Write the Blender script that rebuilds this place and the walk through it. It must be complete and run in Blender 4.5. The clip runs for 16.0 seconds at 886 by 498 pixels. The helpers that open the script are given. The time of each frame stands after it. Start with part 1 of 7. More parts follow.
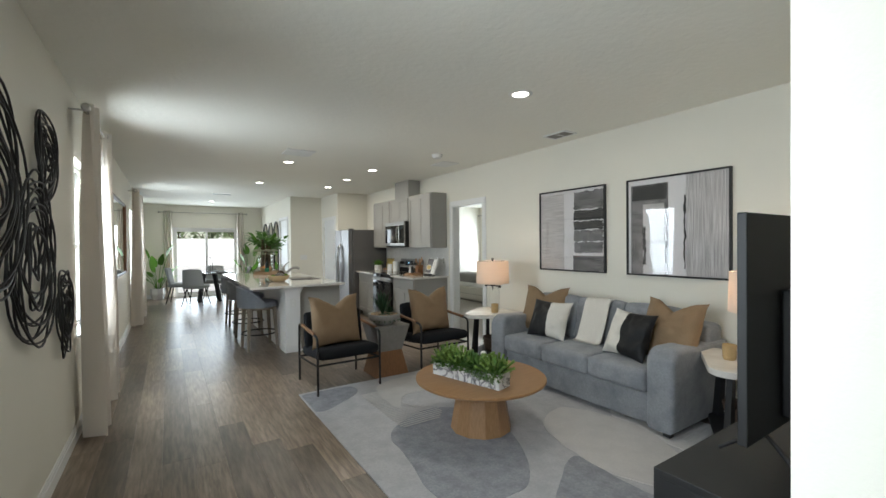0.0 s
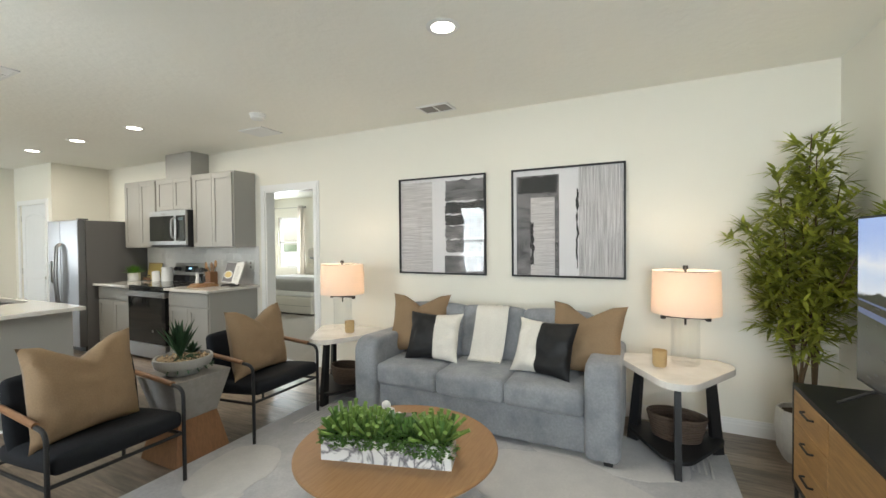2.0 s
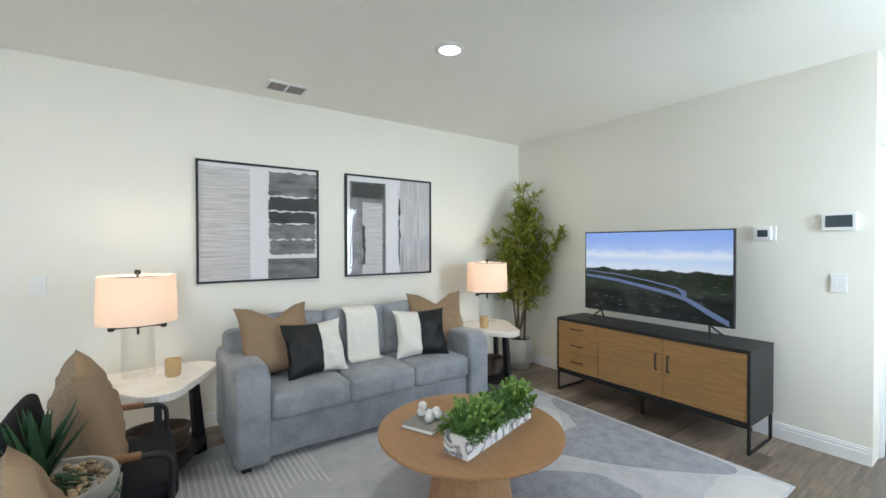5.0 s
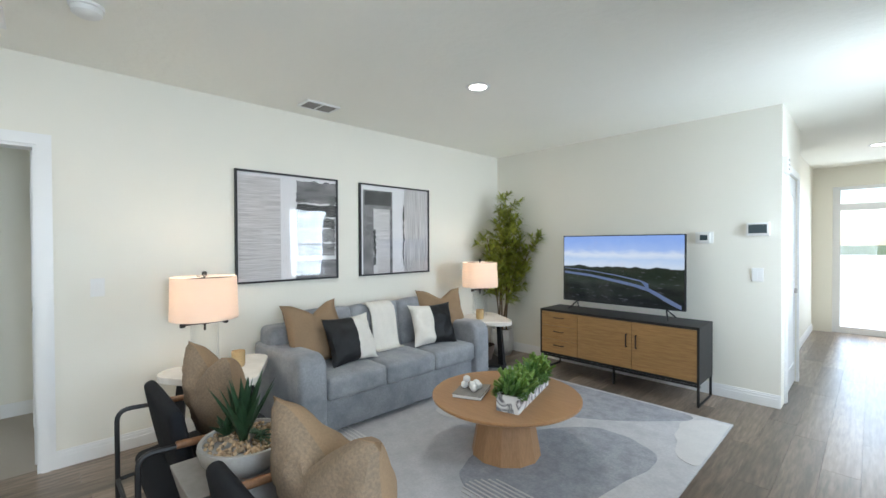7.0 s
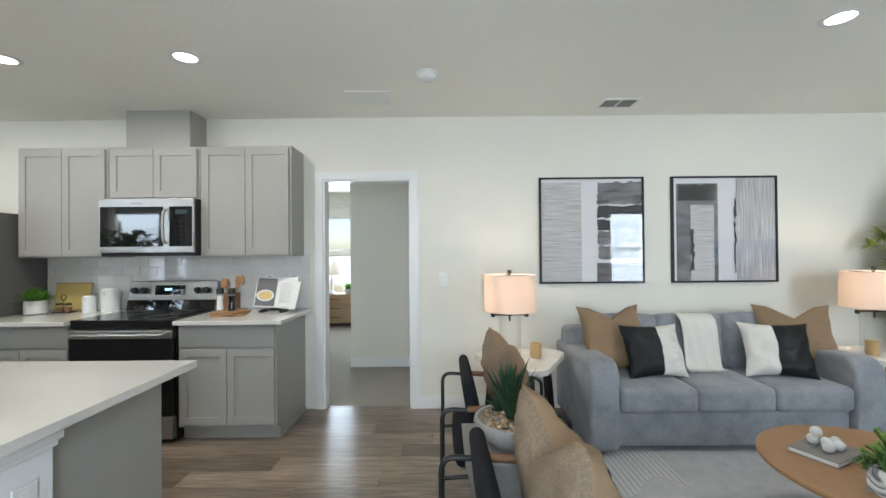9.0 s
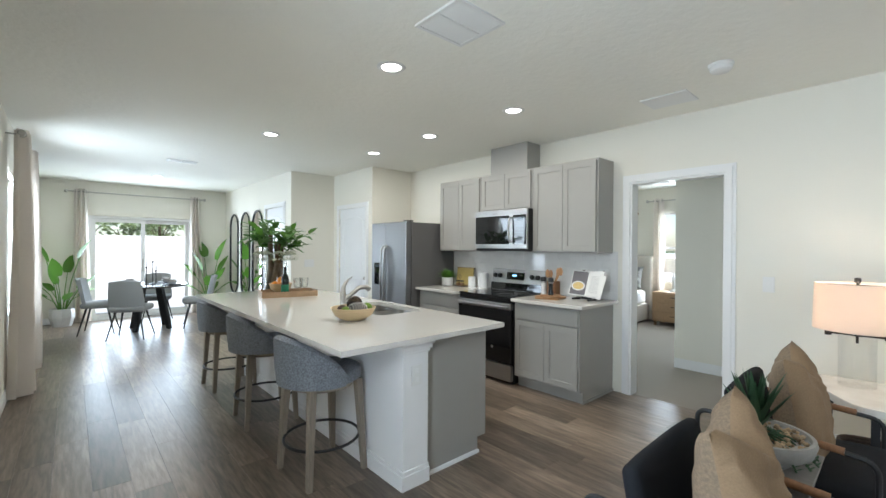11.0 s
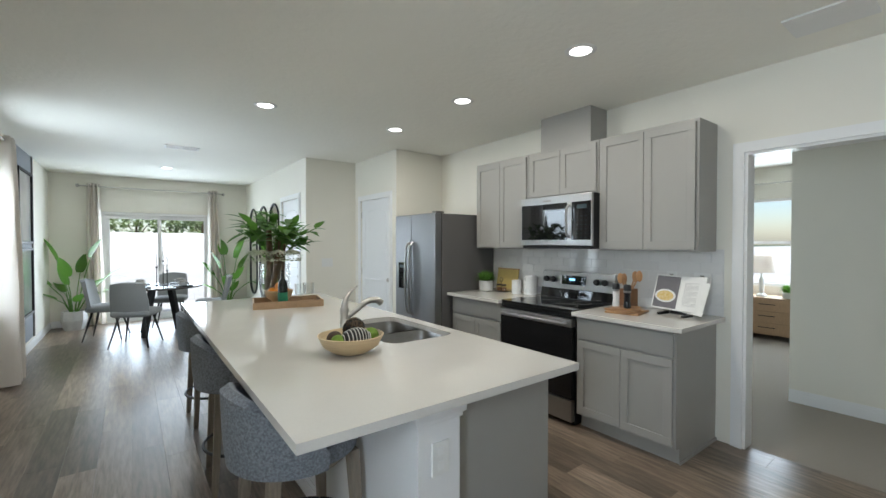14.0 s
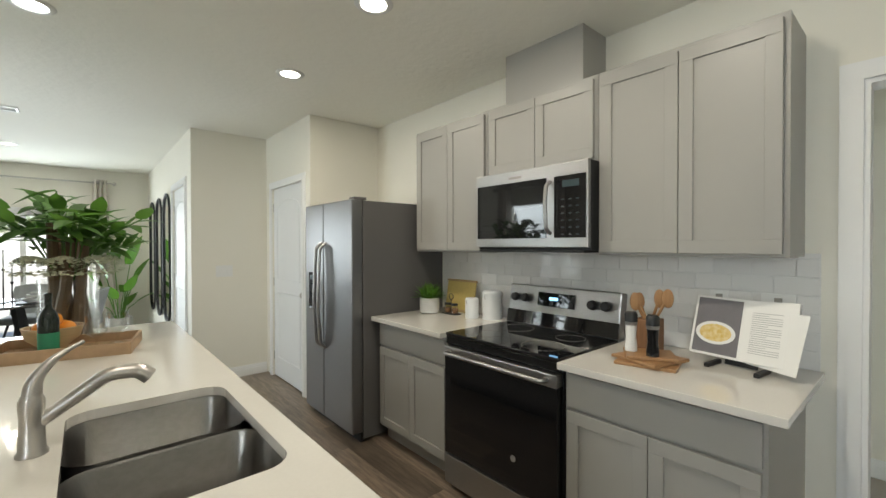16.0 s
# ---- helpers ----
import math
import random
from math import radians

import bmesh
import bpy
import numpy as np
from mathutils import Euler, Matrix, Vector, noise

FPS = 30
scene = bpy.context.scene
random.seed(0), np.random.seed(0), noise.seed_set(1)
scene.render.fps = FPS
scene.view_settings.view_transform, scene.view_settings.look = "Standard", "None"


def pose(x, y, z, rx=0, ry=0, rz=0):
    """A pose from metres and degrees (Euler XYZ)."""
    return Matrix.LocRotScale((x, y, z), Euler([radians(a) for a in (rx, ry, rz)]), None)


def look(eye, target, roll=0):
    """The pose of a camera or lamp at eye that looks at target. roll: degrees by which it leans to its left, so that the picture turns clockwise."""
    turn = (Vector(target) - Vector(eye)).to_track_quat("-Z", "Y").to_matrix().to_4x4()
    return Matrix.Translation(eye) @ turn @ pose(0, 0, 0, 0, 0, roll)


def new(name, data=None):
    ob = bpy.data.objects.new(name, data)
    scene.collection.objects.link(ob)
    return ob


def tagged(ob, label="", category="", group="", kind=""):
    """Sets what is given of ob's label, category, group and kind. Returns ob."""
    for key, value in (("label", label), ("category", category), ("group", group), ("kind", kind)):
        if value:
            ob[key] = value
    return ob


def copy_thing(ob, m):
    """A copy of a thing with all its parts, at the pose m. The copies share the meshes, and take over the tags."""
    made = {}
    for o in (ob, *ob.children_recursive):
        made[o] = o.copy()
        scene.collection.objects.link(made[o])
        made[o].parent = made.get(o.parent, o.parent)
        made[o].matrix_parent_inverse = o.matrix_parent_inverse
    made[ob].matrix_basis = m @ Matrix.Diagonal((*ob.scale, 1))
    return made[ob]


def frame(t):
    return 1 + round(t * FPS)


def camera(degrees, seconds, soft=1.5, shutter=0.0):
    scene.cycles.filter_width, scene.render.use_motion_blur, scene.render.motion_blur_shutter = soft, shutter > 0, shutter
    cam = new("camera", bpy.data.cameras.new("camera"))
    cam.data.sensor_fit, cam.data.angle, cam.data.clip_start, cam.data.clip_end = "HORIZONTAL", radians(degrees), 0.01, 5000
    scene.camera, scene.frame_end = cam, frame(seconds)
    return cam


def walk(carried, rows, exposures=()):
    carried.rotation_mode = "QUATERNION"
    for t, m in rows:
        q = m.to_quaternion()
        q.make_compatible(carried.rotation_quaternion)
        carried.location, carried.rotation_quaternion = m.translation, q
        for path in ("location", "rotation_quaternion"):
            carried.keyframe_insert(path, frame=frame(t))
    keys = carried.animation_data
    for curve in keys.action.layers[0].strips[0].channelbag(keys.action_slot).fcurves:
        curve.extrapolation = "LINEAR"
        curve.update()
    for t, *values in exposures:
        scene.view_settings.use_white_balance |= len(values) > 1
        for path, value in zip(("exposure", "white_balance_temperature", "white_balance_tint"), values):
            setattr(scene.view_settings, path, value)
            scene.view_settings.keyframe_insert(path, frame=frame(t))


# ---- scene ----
cam = camera(93.7, 16.0)
PATH = [
    (0, (0.403, 0.269, 1.421), (1.505, 1.938, 1.401), -0.50),
    (0.5, (0.515, 0.517, 1.460), (1.760, 2.082, 1.414), -1.08),
    (1, (0.599, 0.833, 1.448), (1.989, 2.270, 1.400), -1.02),
    (1.5, (0.646, 1.222, 1.446), (2.214, 2.462, 1.402), -0.70),
    (2, (0.653, 1.673, 1.421), (2.451, 2.549, 1.385), -0.53),
    (2.5, (0.553, 2.135, 1.417), (2.504, 2.573, 1.391), -0.16),
    (3, (0.508, 2.571, 1.418), (2.508, 2.601, 1.393), -0.12),
    (3.5, (0.524, 3.090, 1.441), (2.480, 2.671, 1.405), -0.29),
    (4, (0.569, 3.513, 1.402), (2.424, 2.765, 1.371), -0.21),
    (6.5, (0.699, 4.930, 1.422), (2.146, 3.550, 1.394), -0.15),
    (7, (0.669, 5.055, 1.429), (2.108, 3.666, 1.404), -0.23),
    (7.5, (0.654, 5.102, 1.446), (2.092, 3.712, 1.418), -0.23),
    (8, (0.649, 5.087, 1.463), (2.137, 3.751, 1.437), -0.30),
    (8.5, (0.629, 4.953, 1.455), (2.450, 4.125, 1.427), -0.49),
    (9, (0.562, 4.775, 1.392), (2.562, 4.782, 1.408), -0.50),
    (9.5, (0.404, 4.469, 1.442), (2.305, 5.090, 1.440), -0.24),
    (10, (0.363, 4.281, 1.433), (2.074, 5.318, 1.432), 0.00),
    (10.2, (0.338, 4.212, 1.417), (1.956, 5.388, 1.419), 0.05),
    (12.5, (0.203, 4.027, 1.452), (1.393, 5.635, 1.428), -0.09),
    (13, (0.452, 4.255, 1.473), (1.630, 5.870, 1.432), -0.24),
    (13.5, (0.690, 4.529, 1.425), (1.870, 6.143, 1.397), 0.03),
    (14, (0.897, 4.821, 1.437), (2.099, 6.420, 1.405), 0.00),
    (14.5, (1.209, 5.064, 1.436), (2.418, 6.657, 1.405), -0.10),
    (15, (1.478, 5.314, 1.433), (2.728, 6.875, 1.399), -0.17),
    (15.5, (1.754, 5.533, 1.417), (3.042, 7.063, 1.394), 0.06),
    (16, (2.018, 5.712, 1.425), (3.325, 7.226, 1.404), -0.12),
]
EXPOSE = [(0, 0.08, 6250, 9), (0.5, 0.46, 6450, 9), (1, 0.58, 6500, 9), (2.5, 0.70, 6500, 9), (4, 0.70, 6050, 9), (7, 0.68, 5800, 9), (8.5, 0.52, 5850, 9), (9.5, 0.65, 5850, 9), (10, 0.70, 5850, 9), (12.5, 0.36, 5800, 9), (14.5, 0.26, 6050, 9), (16, 0.33, 6550, 8)]
walk(cam, [(t, look(eye, target, roll)) for t, eye, target, roll in PATH], EXPOSE)


# ---- light and sky ----
world = bpy.data.worlds.new("sky")
scene.world = world
world.use_nodes = True
wn = world.node_tree
sky = wn.nodes.new("ShaderNodeTexSky")
sky.sky_type, sky.sun_disc = "NISHITA", False
sky.sun_elevation, sky.sun_rotation = radians(47), radians(150)
wn.links.new(sky.outputs[0], wn.nodes["Background"].inputs[0])
wn.nodes["Background"].inputs[1].default_value = 0.15
sun = new("sun", bpy.data.lights.new("sun", "SUN"))
sun.data.energy, sun.data.angle, sun.data.color = 5.0, radians(0.5), (1, 0.95, 0.87)
sun.matrix_world = look((7, -12, 15), (0, 0, 0))


def window_light(name, eye, target, w, h, watts, color=(0.86, 0.95, 1.0)):
    d = bpy.data.lights.new(name, "AREA")
    d.shape, d.size, d.size_y, d.energy, d.color = "RECTANGLE", w, h, watts, color
    ob = new(name, d)
    ob.matrix_world = look(eye, target)
    return ob


# ---- mesh helpers ----
def ob_from(name, bm, material, smooth=False):
    me = bpy.data.meshes.new(name)
    bm.normal_update()
    bm.to_mesh(me)
    bm.free()
    if smooth:
        for p in me.polygons:
            p.use_smooth = True
        me.set_sharp_from_angle(angle=radians(42))
    me.materials.append(material)
    return new(name, me)


def part(name, bm, material, parent, label="", smooth=False):
    ob = ob_from(name, bm, material, smooth)
    ob.parent = parent
    if label:
        ob["label"] = label
    return ob


def thing(name, x, y, z, rz=0, label="", category="", group=""):
    ob = new(name)
    ob.matrix_basis = pose(x, y, z, 0, 0, rz)
    ob.empty_display_size = 0.1
    return tagged(ob, label, category, group)


def struct(name, bm, material, label="", category="", smooth=False):
    return tagged(ob_from(name, bm, material, smooth), label, category, kind="structure")


def box(x0, x1, y0, y1, z0, z1, bevel=0.0, seg=2, bm=None):
    b = bmesh.new()
    m = Matrix.Translation(((x0 + x1) / 2, (y0 + y1) / 2, (z0 + z1) / 2)) @ Matrix.Diagonal((x1 - x0, y1 - y0, z1 - z0, 1))
    bmesh.ops.create_cube(b, size=1, matrix=m)
    if bevel:
        bmesh.ops.bevel(b, geom=b.edges[:], offset=bevel, segments=seg, affect="EDGES", profile=0.5)
    return merge(bm, b)


def merge(bm, b):
    if bm is None:
        return b
    me = bpy.data.meshes.new("tmp")
    b.to_mesh(me)
    b.free()
    bm.from_mesh(me)
    bpy.data.meshes.remove(me)
    return bm


def moved(b, m):
    bmesh.ops.transform(b, matrix=m, verts=b.verts)
    return b


def lathe(profile, seg=24, bm=None, at=(0, 0, 0)):
    """A turned shape from (radius, height) pairs, bottom to top."""
    b = bmesh.new()
    rings = []
    for r, z in profile:
        if r < 1e-5:
            rings.append([b.verts.new((0, 0, z))])
        else:
            rings.append([b.verts.new((r * math.cos(2 * math.pi * i / seg), r * math.sin(2 * math.pi * i / seg), z)) for i in range(seg)])
    for a, c in zip(rings, rings[1:]):
        for i in range(seg):
            j = (i + 1) % seg
            if len(a) == 1 and len(c) == 1:
                continue
            if len(a) == 1:
                b.faces.new((a[0], c[j], c[i]))
            elif len(c) == 1:
                b.faces.new((a[i], a[j], c[0]))
            else:
                b.faces.new((a[i], a[j], c[j], c[i]))
    bmesh.ops.recalc_face_normals(b, faces=b.faces)
    moved(b, Matrix.Translation(at))
    return merge(bm, b)


def prism(points, z0, z1, bevel=0.0, bm=None):
    """An upright slab over an outline."""
    b = bmesh.new()
    lo = [b.verts.new((x, y, z0)) for x, y in points]
    hi = [b.verts.new((x, y, z1)) for x, y in points]
    n = len(points)
    b.faces.new(lo[::-1])
    b.faces.new(hi)
    for i in range(n):
        b.faces.new((lo[i], lo[(i + 1) % n], hi[(i + 1) % n], hi[i]))
    bmesh.ops.recalc_face_normals(b, faces=b.faces)
    if bevel:
        es = [e for e in b.edges if abs(e.verts[0].co.z - e.verts[1].co.z) < 1e-6]
        bmesh.ops.bevel(b, geom=es, offset=bevel, segments=2, affect="EDGES", profile=0.5)
    return merge(bm, b)


def frustum(w0, d0, w1, d1, z0, z1, bm=None, dx=0, dy=0, bevel=0.0):
    b = bmesh.new()
    vs = []
    for w, d, z, ox, oy in ((w0, d0, z0, 0, 0), (w1, d1, z1, dx, dy)):
        vs.append([b.verts.new((sx * w / 2 + ox, sy * d / 2 + oy, z)) for sx, sy in ((-1, -1), (1, -1), (1, 1), (-1, 1))])
    a, c = vs
    b.faces.new(a[::-1])
    b.faces.new(c)
    for i in range(4):
        b.faces.new((a[i], a[(i + 1) % 4], c[(i + 1) % 4], c[i]))
    if bevel:
        bmesh.ops.bevel(b, geom=b.edges[:], offset=bevel, segments=2, affect="EDGES", profile=0.5)
    return merge(bm, b)


def tube(pts, r, seg=8, closed=False, bm=None, r1=None):
    """A round bar along points; r1: the radius at its far end."""
    b = bmesh.new()
    P = [Vector(p) for p in pts]
    n = len(P)
    rings = []
    up = None
    for i, p in enumerate(P):
        if closed:
            d = (P[(i + 1) % n] - P[i - 1]).normalized()
        else:
            d = (P[min(i + 1, n - 1)] - P[max(i - 1, 0)]).normalized()
        if up is None:
            up = d.orthogonal().normalized()
        up = (up - d * up.dot(d))
        up = up.normalized() if up.length > 1e-6 else d.orthogonal().normalized()
        side = d.cross(up)
        rr = r if r1 is None else r + (r1 - r) * i / max(n - 1, 1)
        rings.append([b.verts.new(p + (up * math.cos(2 * math.pi * k / seg) + side * math.sin(2 * math.pi * k / seg)) * rr) for k in range(seg)])
    for i in range(n if closed else n - 1):
        a, c = rings[i], rings[(i + 1) % n]
        for k in range(seg):
            b.faces.new((a[k], a[(k + 1) % seg], c[(k + 1) % seg], c[k]))
    if not closed:
        b.faces.new(rings[0][::-1])
        b.faces.new(rings[-1])
    bmesh.ops.recalc_face_normals(b, faces=b.faces)
    return merge(bm, b)


def rounded(pts, r=0.06, n=5):
    """Points with their inner corners rounded."""
    P = [Vector(p) for p in pts]
    out = [P[0]]
    for a, p, c in zip(P, P[1:], P[2:]):
        u, v = (a - p), (c - p)
        q = min(r, u.length * 0.45, v.length * 0.45)
        s, e = p + u.normalized() * q, p + v.normalized() * q
        for i in range(n + 1):
            k = i / n
            out.append(s * (1 - k) ** 2 + p * 2 * k * (1 - k) + e * k * k)
    out.append(P[-1])
    return out


def cushion(w, h, t, pinch=0.12, n=22, wave=0.016, seed=0, chop=0.0):
    """A stuffed cushion standing in the x-z plane, centred on x, from z 0 up; chop: the dent in its top edge."""
    b = bmesh.new()
    rnd = random.Random(seed)
    ox = rnd.random() * 50
    grid = {}
    for s in (-1, 1):
        for i in range(n + 1):
            for j in range(n + 1):
                u, v = 2 * i / n - 1, 2 * j / n - 1
                edge = i in (0, n) or j in (0, n)
                if edge and s == 1:
                    grid[s, i, j] = grid[-1, i, j]
                    continue
                fu, fv = (1 - u * u), (1 - v * v)
                x = u * w / 2 * (1 - pinch * fv * abs(u) ** 3 * 0.9)
                z = v * h / 2 * (1 - pinch * fu * abs(v) ** 3 * 0.9)
                if v > 0:
                    z -= chop * v * max(0, 1 - abs(u) * 1.6) ** 1.2
                y = s * t / 2 * (fu * fv) ** 0.42
                wob = noise.noise(Vector((u * 2.2 + ox, v * 2.2, s * 3.0)))
                crease = abs(noise.noise(Vector((u * 3.1 + ox, v * 3.1 + 2 * u * v, s * 5.0)))) - 0.25
                y += s * (wave * wob * 1.4 + wave * 1.5 * crease) * min(1, 3 * fu * fv)
                grid[s, i, j] = b.verts.new((x + wave * 0.6 * wob, y, z + h / 2))
    for s in (-1, 1):
        for i in range(n):
            for j in range(n):
                q = [grid[s, i, j], grid[s, i + 1, j], grid[s, i + 1, j + 1], grid[s, i, j + 1]]
                b.faces.new(q if s == -1 else q[::-1])
    return b


def pad(x0, x1, y0, y1, z0, z1, puff=0.02, r=0.035, n=10, seed=0):
    """An upholstered block: rounded edges, a crowned top and slightly uneven faces."""
    b = bmesh.new()
    cx, cy, cz = (x0 + x1) / 2, (y0 + y1) / 2, (z0 + z1) / 2
    bmesh.ops.create_cube(b, size=1, matrix=Matrix.Diagonal((x1 - x0, y1 - y0, z1 - z0, 1)))
    bmesh.ops.bevel(b, geom=b.edges[:], offset=r, segments=4, affect="EDGES", profile=0.5)
    long_edges = [e for e in b.edges if e.calc_length() > 0.08]
    bmesh.ops.subdivide_edges(b, edges=long_edges, cuts=n, use_grid_fill=True)
    hx, hy, hz = (x1 - x0) / 2, (y1 - y0) / 2, (z1 - z0) / 2
    for v in b.verts:
        u, w, q = v.co.x / hx, v.co.y / hy, v.co.z / hz
        f = [max(0, 1 - a * a) for a in (u, w, q)]
        d = noise.noise(Vector((v.co.x * 5 + seed * 7.3, v.co.y * 5, v.co.z * 5))) * 0.25
        v.co.z += math.copysign(puff * (f[0] * f[1]) ** 0.6 * (1 + d), q) * abs(q) ** 4
        v.co.x += math.copysign(puff * 0.7 * (f[1] * f[2]) ** 0.6 * (1 + d), u) * abs(u) ** 4
        v.co.y += math.copysign(puff * 0.7 * (f[0] * f[2]) ** 0.6 * (1 + d), w) * abs(w) ** 4
    return moved(b, Matrix.Translation((cx, cy, cz)))


# ---- materials ----
def mat(name, color, rough=0.5, metal=0.0, grain=0.0, gscale=40, stain=0.0, sscale=3, bump=0.0, bscale=80, stretch=(1, 1, 1), color2=None, coat=0.0, spec=0.5,
        sheen=0.0, vary=0.0, island=0.0):
    """A node material: base colour with grain and larger stains, bump, and a tone that varies from piece to piece."""
    m = bpy.data.materials.new(name)
    m.use_nodes = True
    nt = m.node_tree
    p = nt.nodes["Principled BSDF"]
    col = (*color, 1)
    p.inputs["Base Color"].default_value = col
    p.inputs["Roughness"].default_value, p.inputs["Metallic"].default_value = rough, metal
    p.inputs["Specular IOR Level"].default_value = spec
    p.inputs["Coat Weight"].default_value = coat
    p.inputs["Coat Roughness"].default_value = 0.03
    p.inputs["Sheen Weight"].default_value = sheen
    geo = nt.nodes.new("ShaderNodeTexCoord")
    mp = nt.nodes.new("ShaderNodeMapping")
    mp.inputs["Scale"].default_value = stretch
    nt.links.new(geo.outputs["Object"], mp.inputs[0])
    rnd = None
    if vary:
        oi = nt.nodes.new("ShaderNodeObjectInfo")
        rnd = oi.outputs["Random"]
        add = nt.nodes.new("ShaderNodeVectorMath")
        sc = nt.nodes.new("ShaderNodeVectorMath")
        sc.operation = "SCALE"
        cmb = nt.nodes.new("ShaderNodeCombineXYZ")
        for k in range(3):
            nt.links.new(rnd, cmb.inputs[k])
        nt.links.new(cmb.outputs[0], sc.inputs[0])
        sc.inputs["Scale"].default_value = 37.0
        nt.links.new(mp.outputs[0], add.inputs[0])
        nt.links.new(sc.outputs[0], add.inputs[1])
        vec = add.outputs[0]
    else:
        vec = mp.outputs[0]
    if island:
        gi = nt.nodes.new("ShaderNodeNewGeometry")
        rnd = gi.outputs["Random Per Island"]

    def tex(scale, detail=4, rough_=0.6):
        t = nt.nodes.new("ShaderNodeTexNoise")
        t.inputs["Scale"].default_value, t.inputs["Detail"].default_value, t.inputs["Roughness"].default_value = scale, detail, rough_
        nt.links.new(vec, t.inputs["Vector"])
        return t.outputs["Fac"]

    cur = None

    def mix(fac, a, b_, kind="MIX"):
        x = nt.nodes.new("ShaderNodeMix")
        x.data_type, x.blend_type = "RGBA", kind
        if isinstance(fac, float):
            x.inputs["Factor"].default_value = fac
        else:
            nt.links.new(fac, x.inputs["Factor"])
        for sock, val in ((x.inputs["A"], a), (x.inputs["B"], b_)):
            if isinstance(val, tuple):
                sock.default_value = val
            else:
                nt.links.new(val, sock)
        return x.outputs["Result"]

    def ramp(src, lo, hi):
        r = nt.nodes.new("ShaderNodeMapRange")
        nt.links.new(src, r.inputs["Value"])
        r.inputs["From Min"].default_value, r.inputs["From Max"].default_value = lo, hi
        return r.outputs[0]

    cur = col
    c2 = (*color2, 1) if color2 else tuple(c * 0.55 for c in color) + (1,)
    if grain:
        f = ramp(tex(gscale), 0.35, 0.65)
        mm = nt.nodes.new("ShaderNodeMath")
        mm.operation = "MULTIPLY"
        nt.links.new(f, mm.inputs[0])
        mm.inputs[1].default_value = grain
        cur = mix(mm.outputs[0], cur, c2)
    if stain:
        f = ramp(tex(sscale, 3), 0.4, 0.75)
        mm = nt.nodes.new("ShaderNodeMath")
        mm.operation = "MULTIPLY"
        nt.links.new(f, mm.inputs[0])
        mm.inputs[1].default_value = stain
        cur = mix(mm.outputs[0], cur, c2)
    if rnd is not None:
        amt = vary or island
        r = nt.nodes.new("ShaderNodeMapRange")
        nt.links.new(rnd, r.inputs["Value"])
        r.inputs["To Min"].default_value, r.inputs["To Max"].default_value = 1 - amt, 1 + amt
        hs = nt.nodes.new("ShaderNodeHueSaturation")
        nt.links.new(r.outputs[0], hs.inputs["Value"])
        if isinstance(cur, tuple):
            hs.inputs["Color"].default_value = cur
        else:
            nt.links.new(cur, hs.inputs["Color"])
        cur = hs.outputs[0]
    if not isinstance(cur, tuple):
        nt.links.new(cur, p.inputs["Base Color"])
    if bump:
        bp = nt.nodes.new("ShaderNodeBump")
        bp.inputs["Strength"].default_value, bp.inputs["Distance"].default_value = min(1.0, bump), 0.004
        nt.links.new(tex(bscale, 3), bp.inputs["Height"])
        nt.links.new(bp.outputs[0], p.inputs["Normal"])
    return m


def glow(name, color, strength, base=0.8):
    m = bpy.data.materials.new(name)
    m.use_nodes = True
    p = m.node_tree.nodes["Principled BSDF"]
    p.inputs["Base Color"].default_value = (base, base, base, 1)
    p.inputs["Emission Color"].default_value = (*color, 1)
    p.inputs["Emission Strength"].default_value = strength
    return m


def glass(name, color=(1, 1, 1), rough=0.0, ior=1.45):
    """Thin clear glass: see-through, with a Fresnel gloss."""
    m = bpy.data.materials.new(name)
    m.use_nodes = True
    nt = m.node_tree
    nt.nodes.remove(nt.nodes["Principled BSDF"])
    tr_, gl, fr, mx, sc = (nt.nodes.new("ShaderNode" + k) for k in ("BsdfTransparent", "BsdfGlossy", "LayerWeight", "MixShader", "MapRange"))
    tr_.inputs[0].default_value = (*color, 1)
    gl.inputs["Roughness"].default_value = rough
    fr.inputs["Blend"].default_value = 0.25
    sc.inputs["To Min"].default_value, sc.inputs["To Max"].default_value = 0.03 * (ior - 0.45), 0.55 * (ior - 0.45)
    nt.links.new(fr.outputs["Facing"], sc.inputs["Value"])
    nt.links.new(sc.outputs[0], mx.inputs[0])
    nt.links.new(tr_.outputs[0], mx.inputs[1])
    nt.links.new(gl.outputs[0], mx.inputs[2])
    nt.links.new(mx.outputs[0], nt.nodes["Material Output"].inputs["Surface"])
    return m


def see_through(m, color, share):
    """Lets part of the light pass through a thin leaf or cloth."""
    nt = m.node_tree
    tl, mx = nt.nodes.new("ShaderNodeBsdfTranslucent"), nt.nodes.new("ShaderNodeMixShader")
    tl.inputs[0].default_value, mx.inputs[0].default_value = (*color, 1), share
    nt.links.new(nt.nodes["Principled BSDF"].outputs[0], mx.inputs[1])
    nt.links.new(tl.outputs[0], mx.inputs[2])
    nt.links.new(mx.outputs[0], nt.nodes["Material Output"].inputs["Surface"])


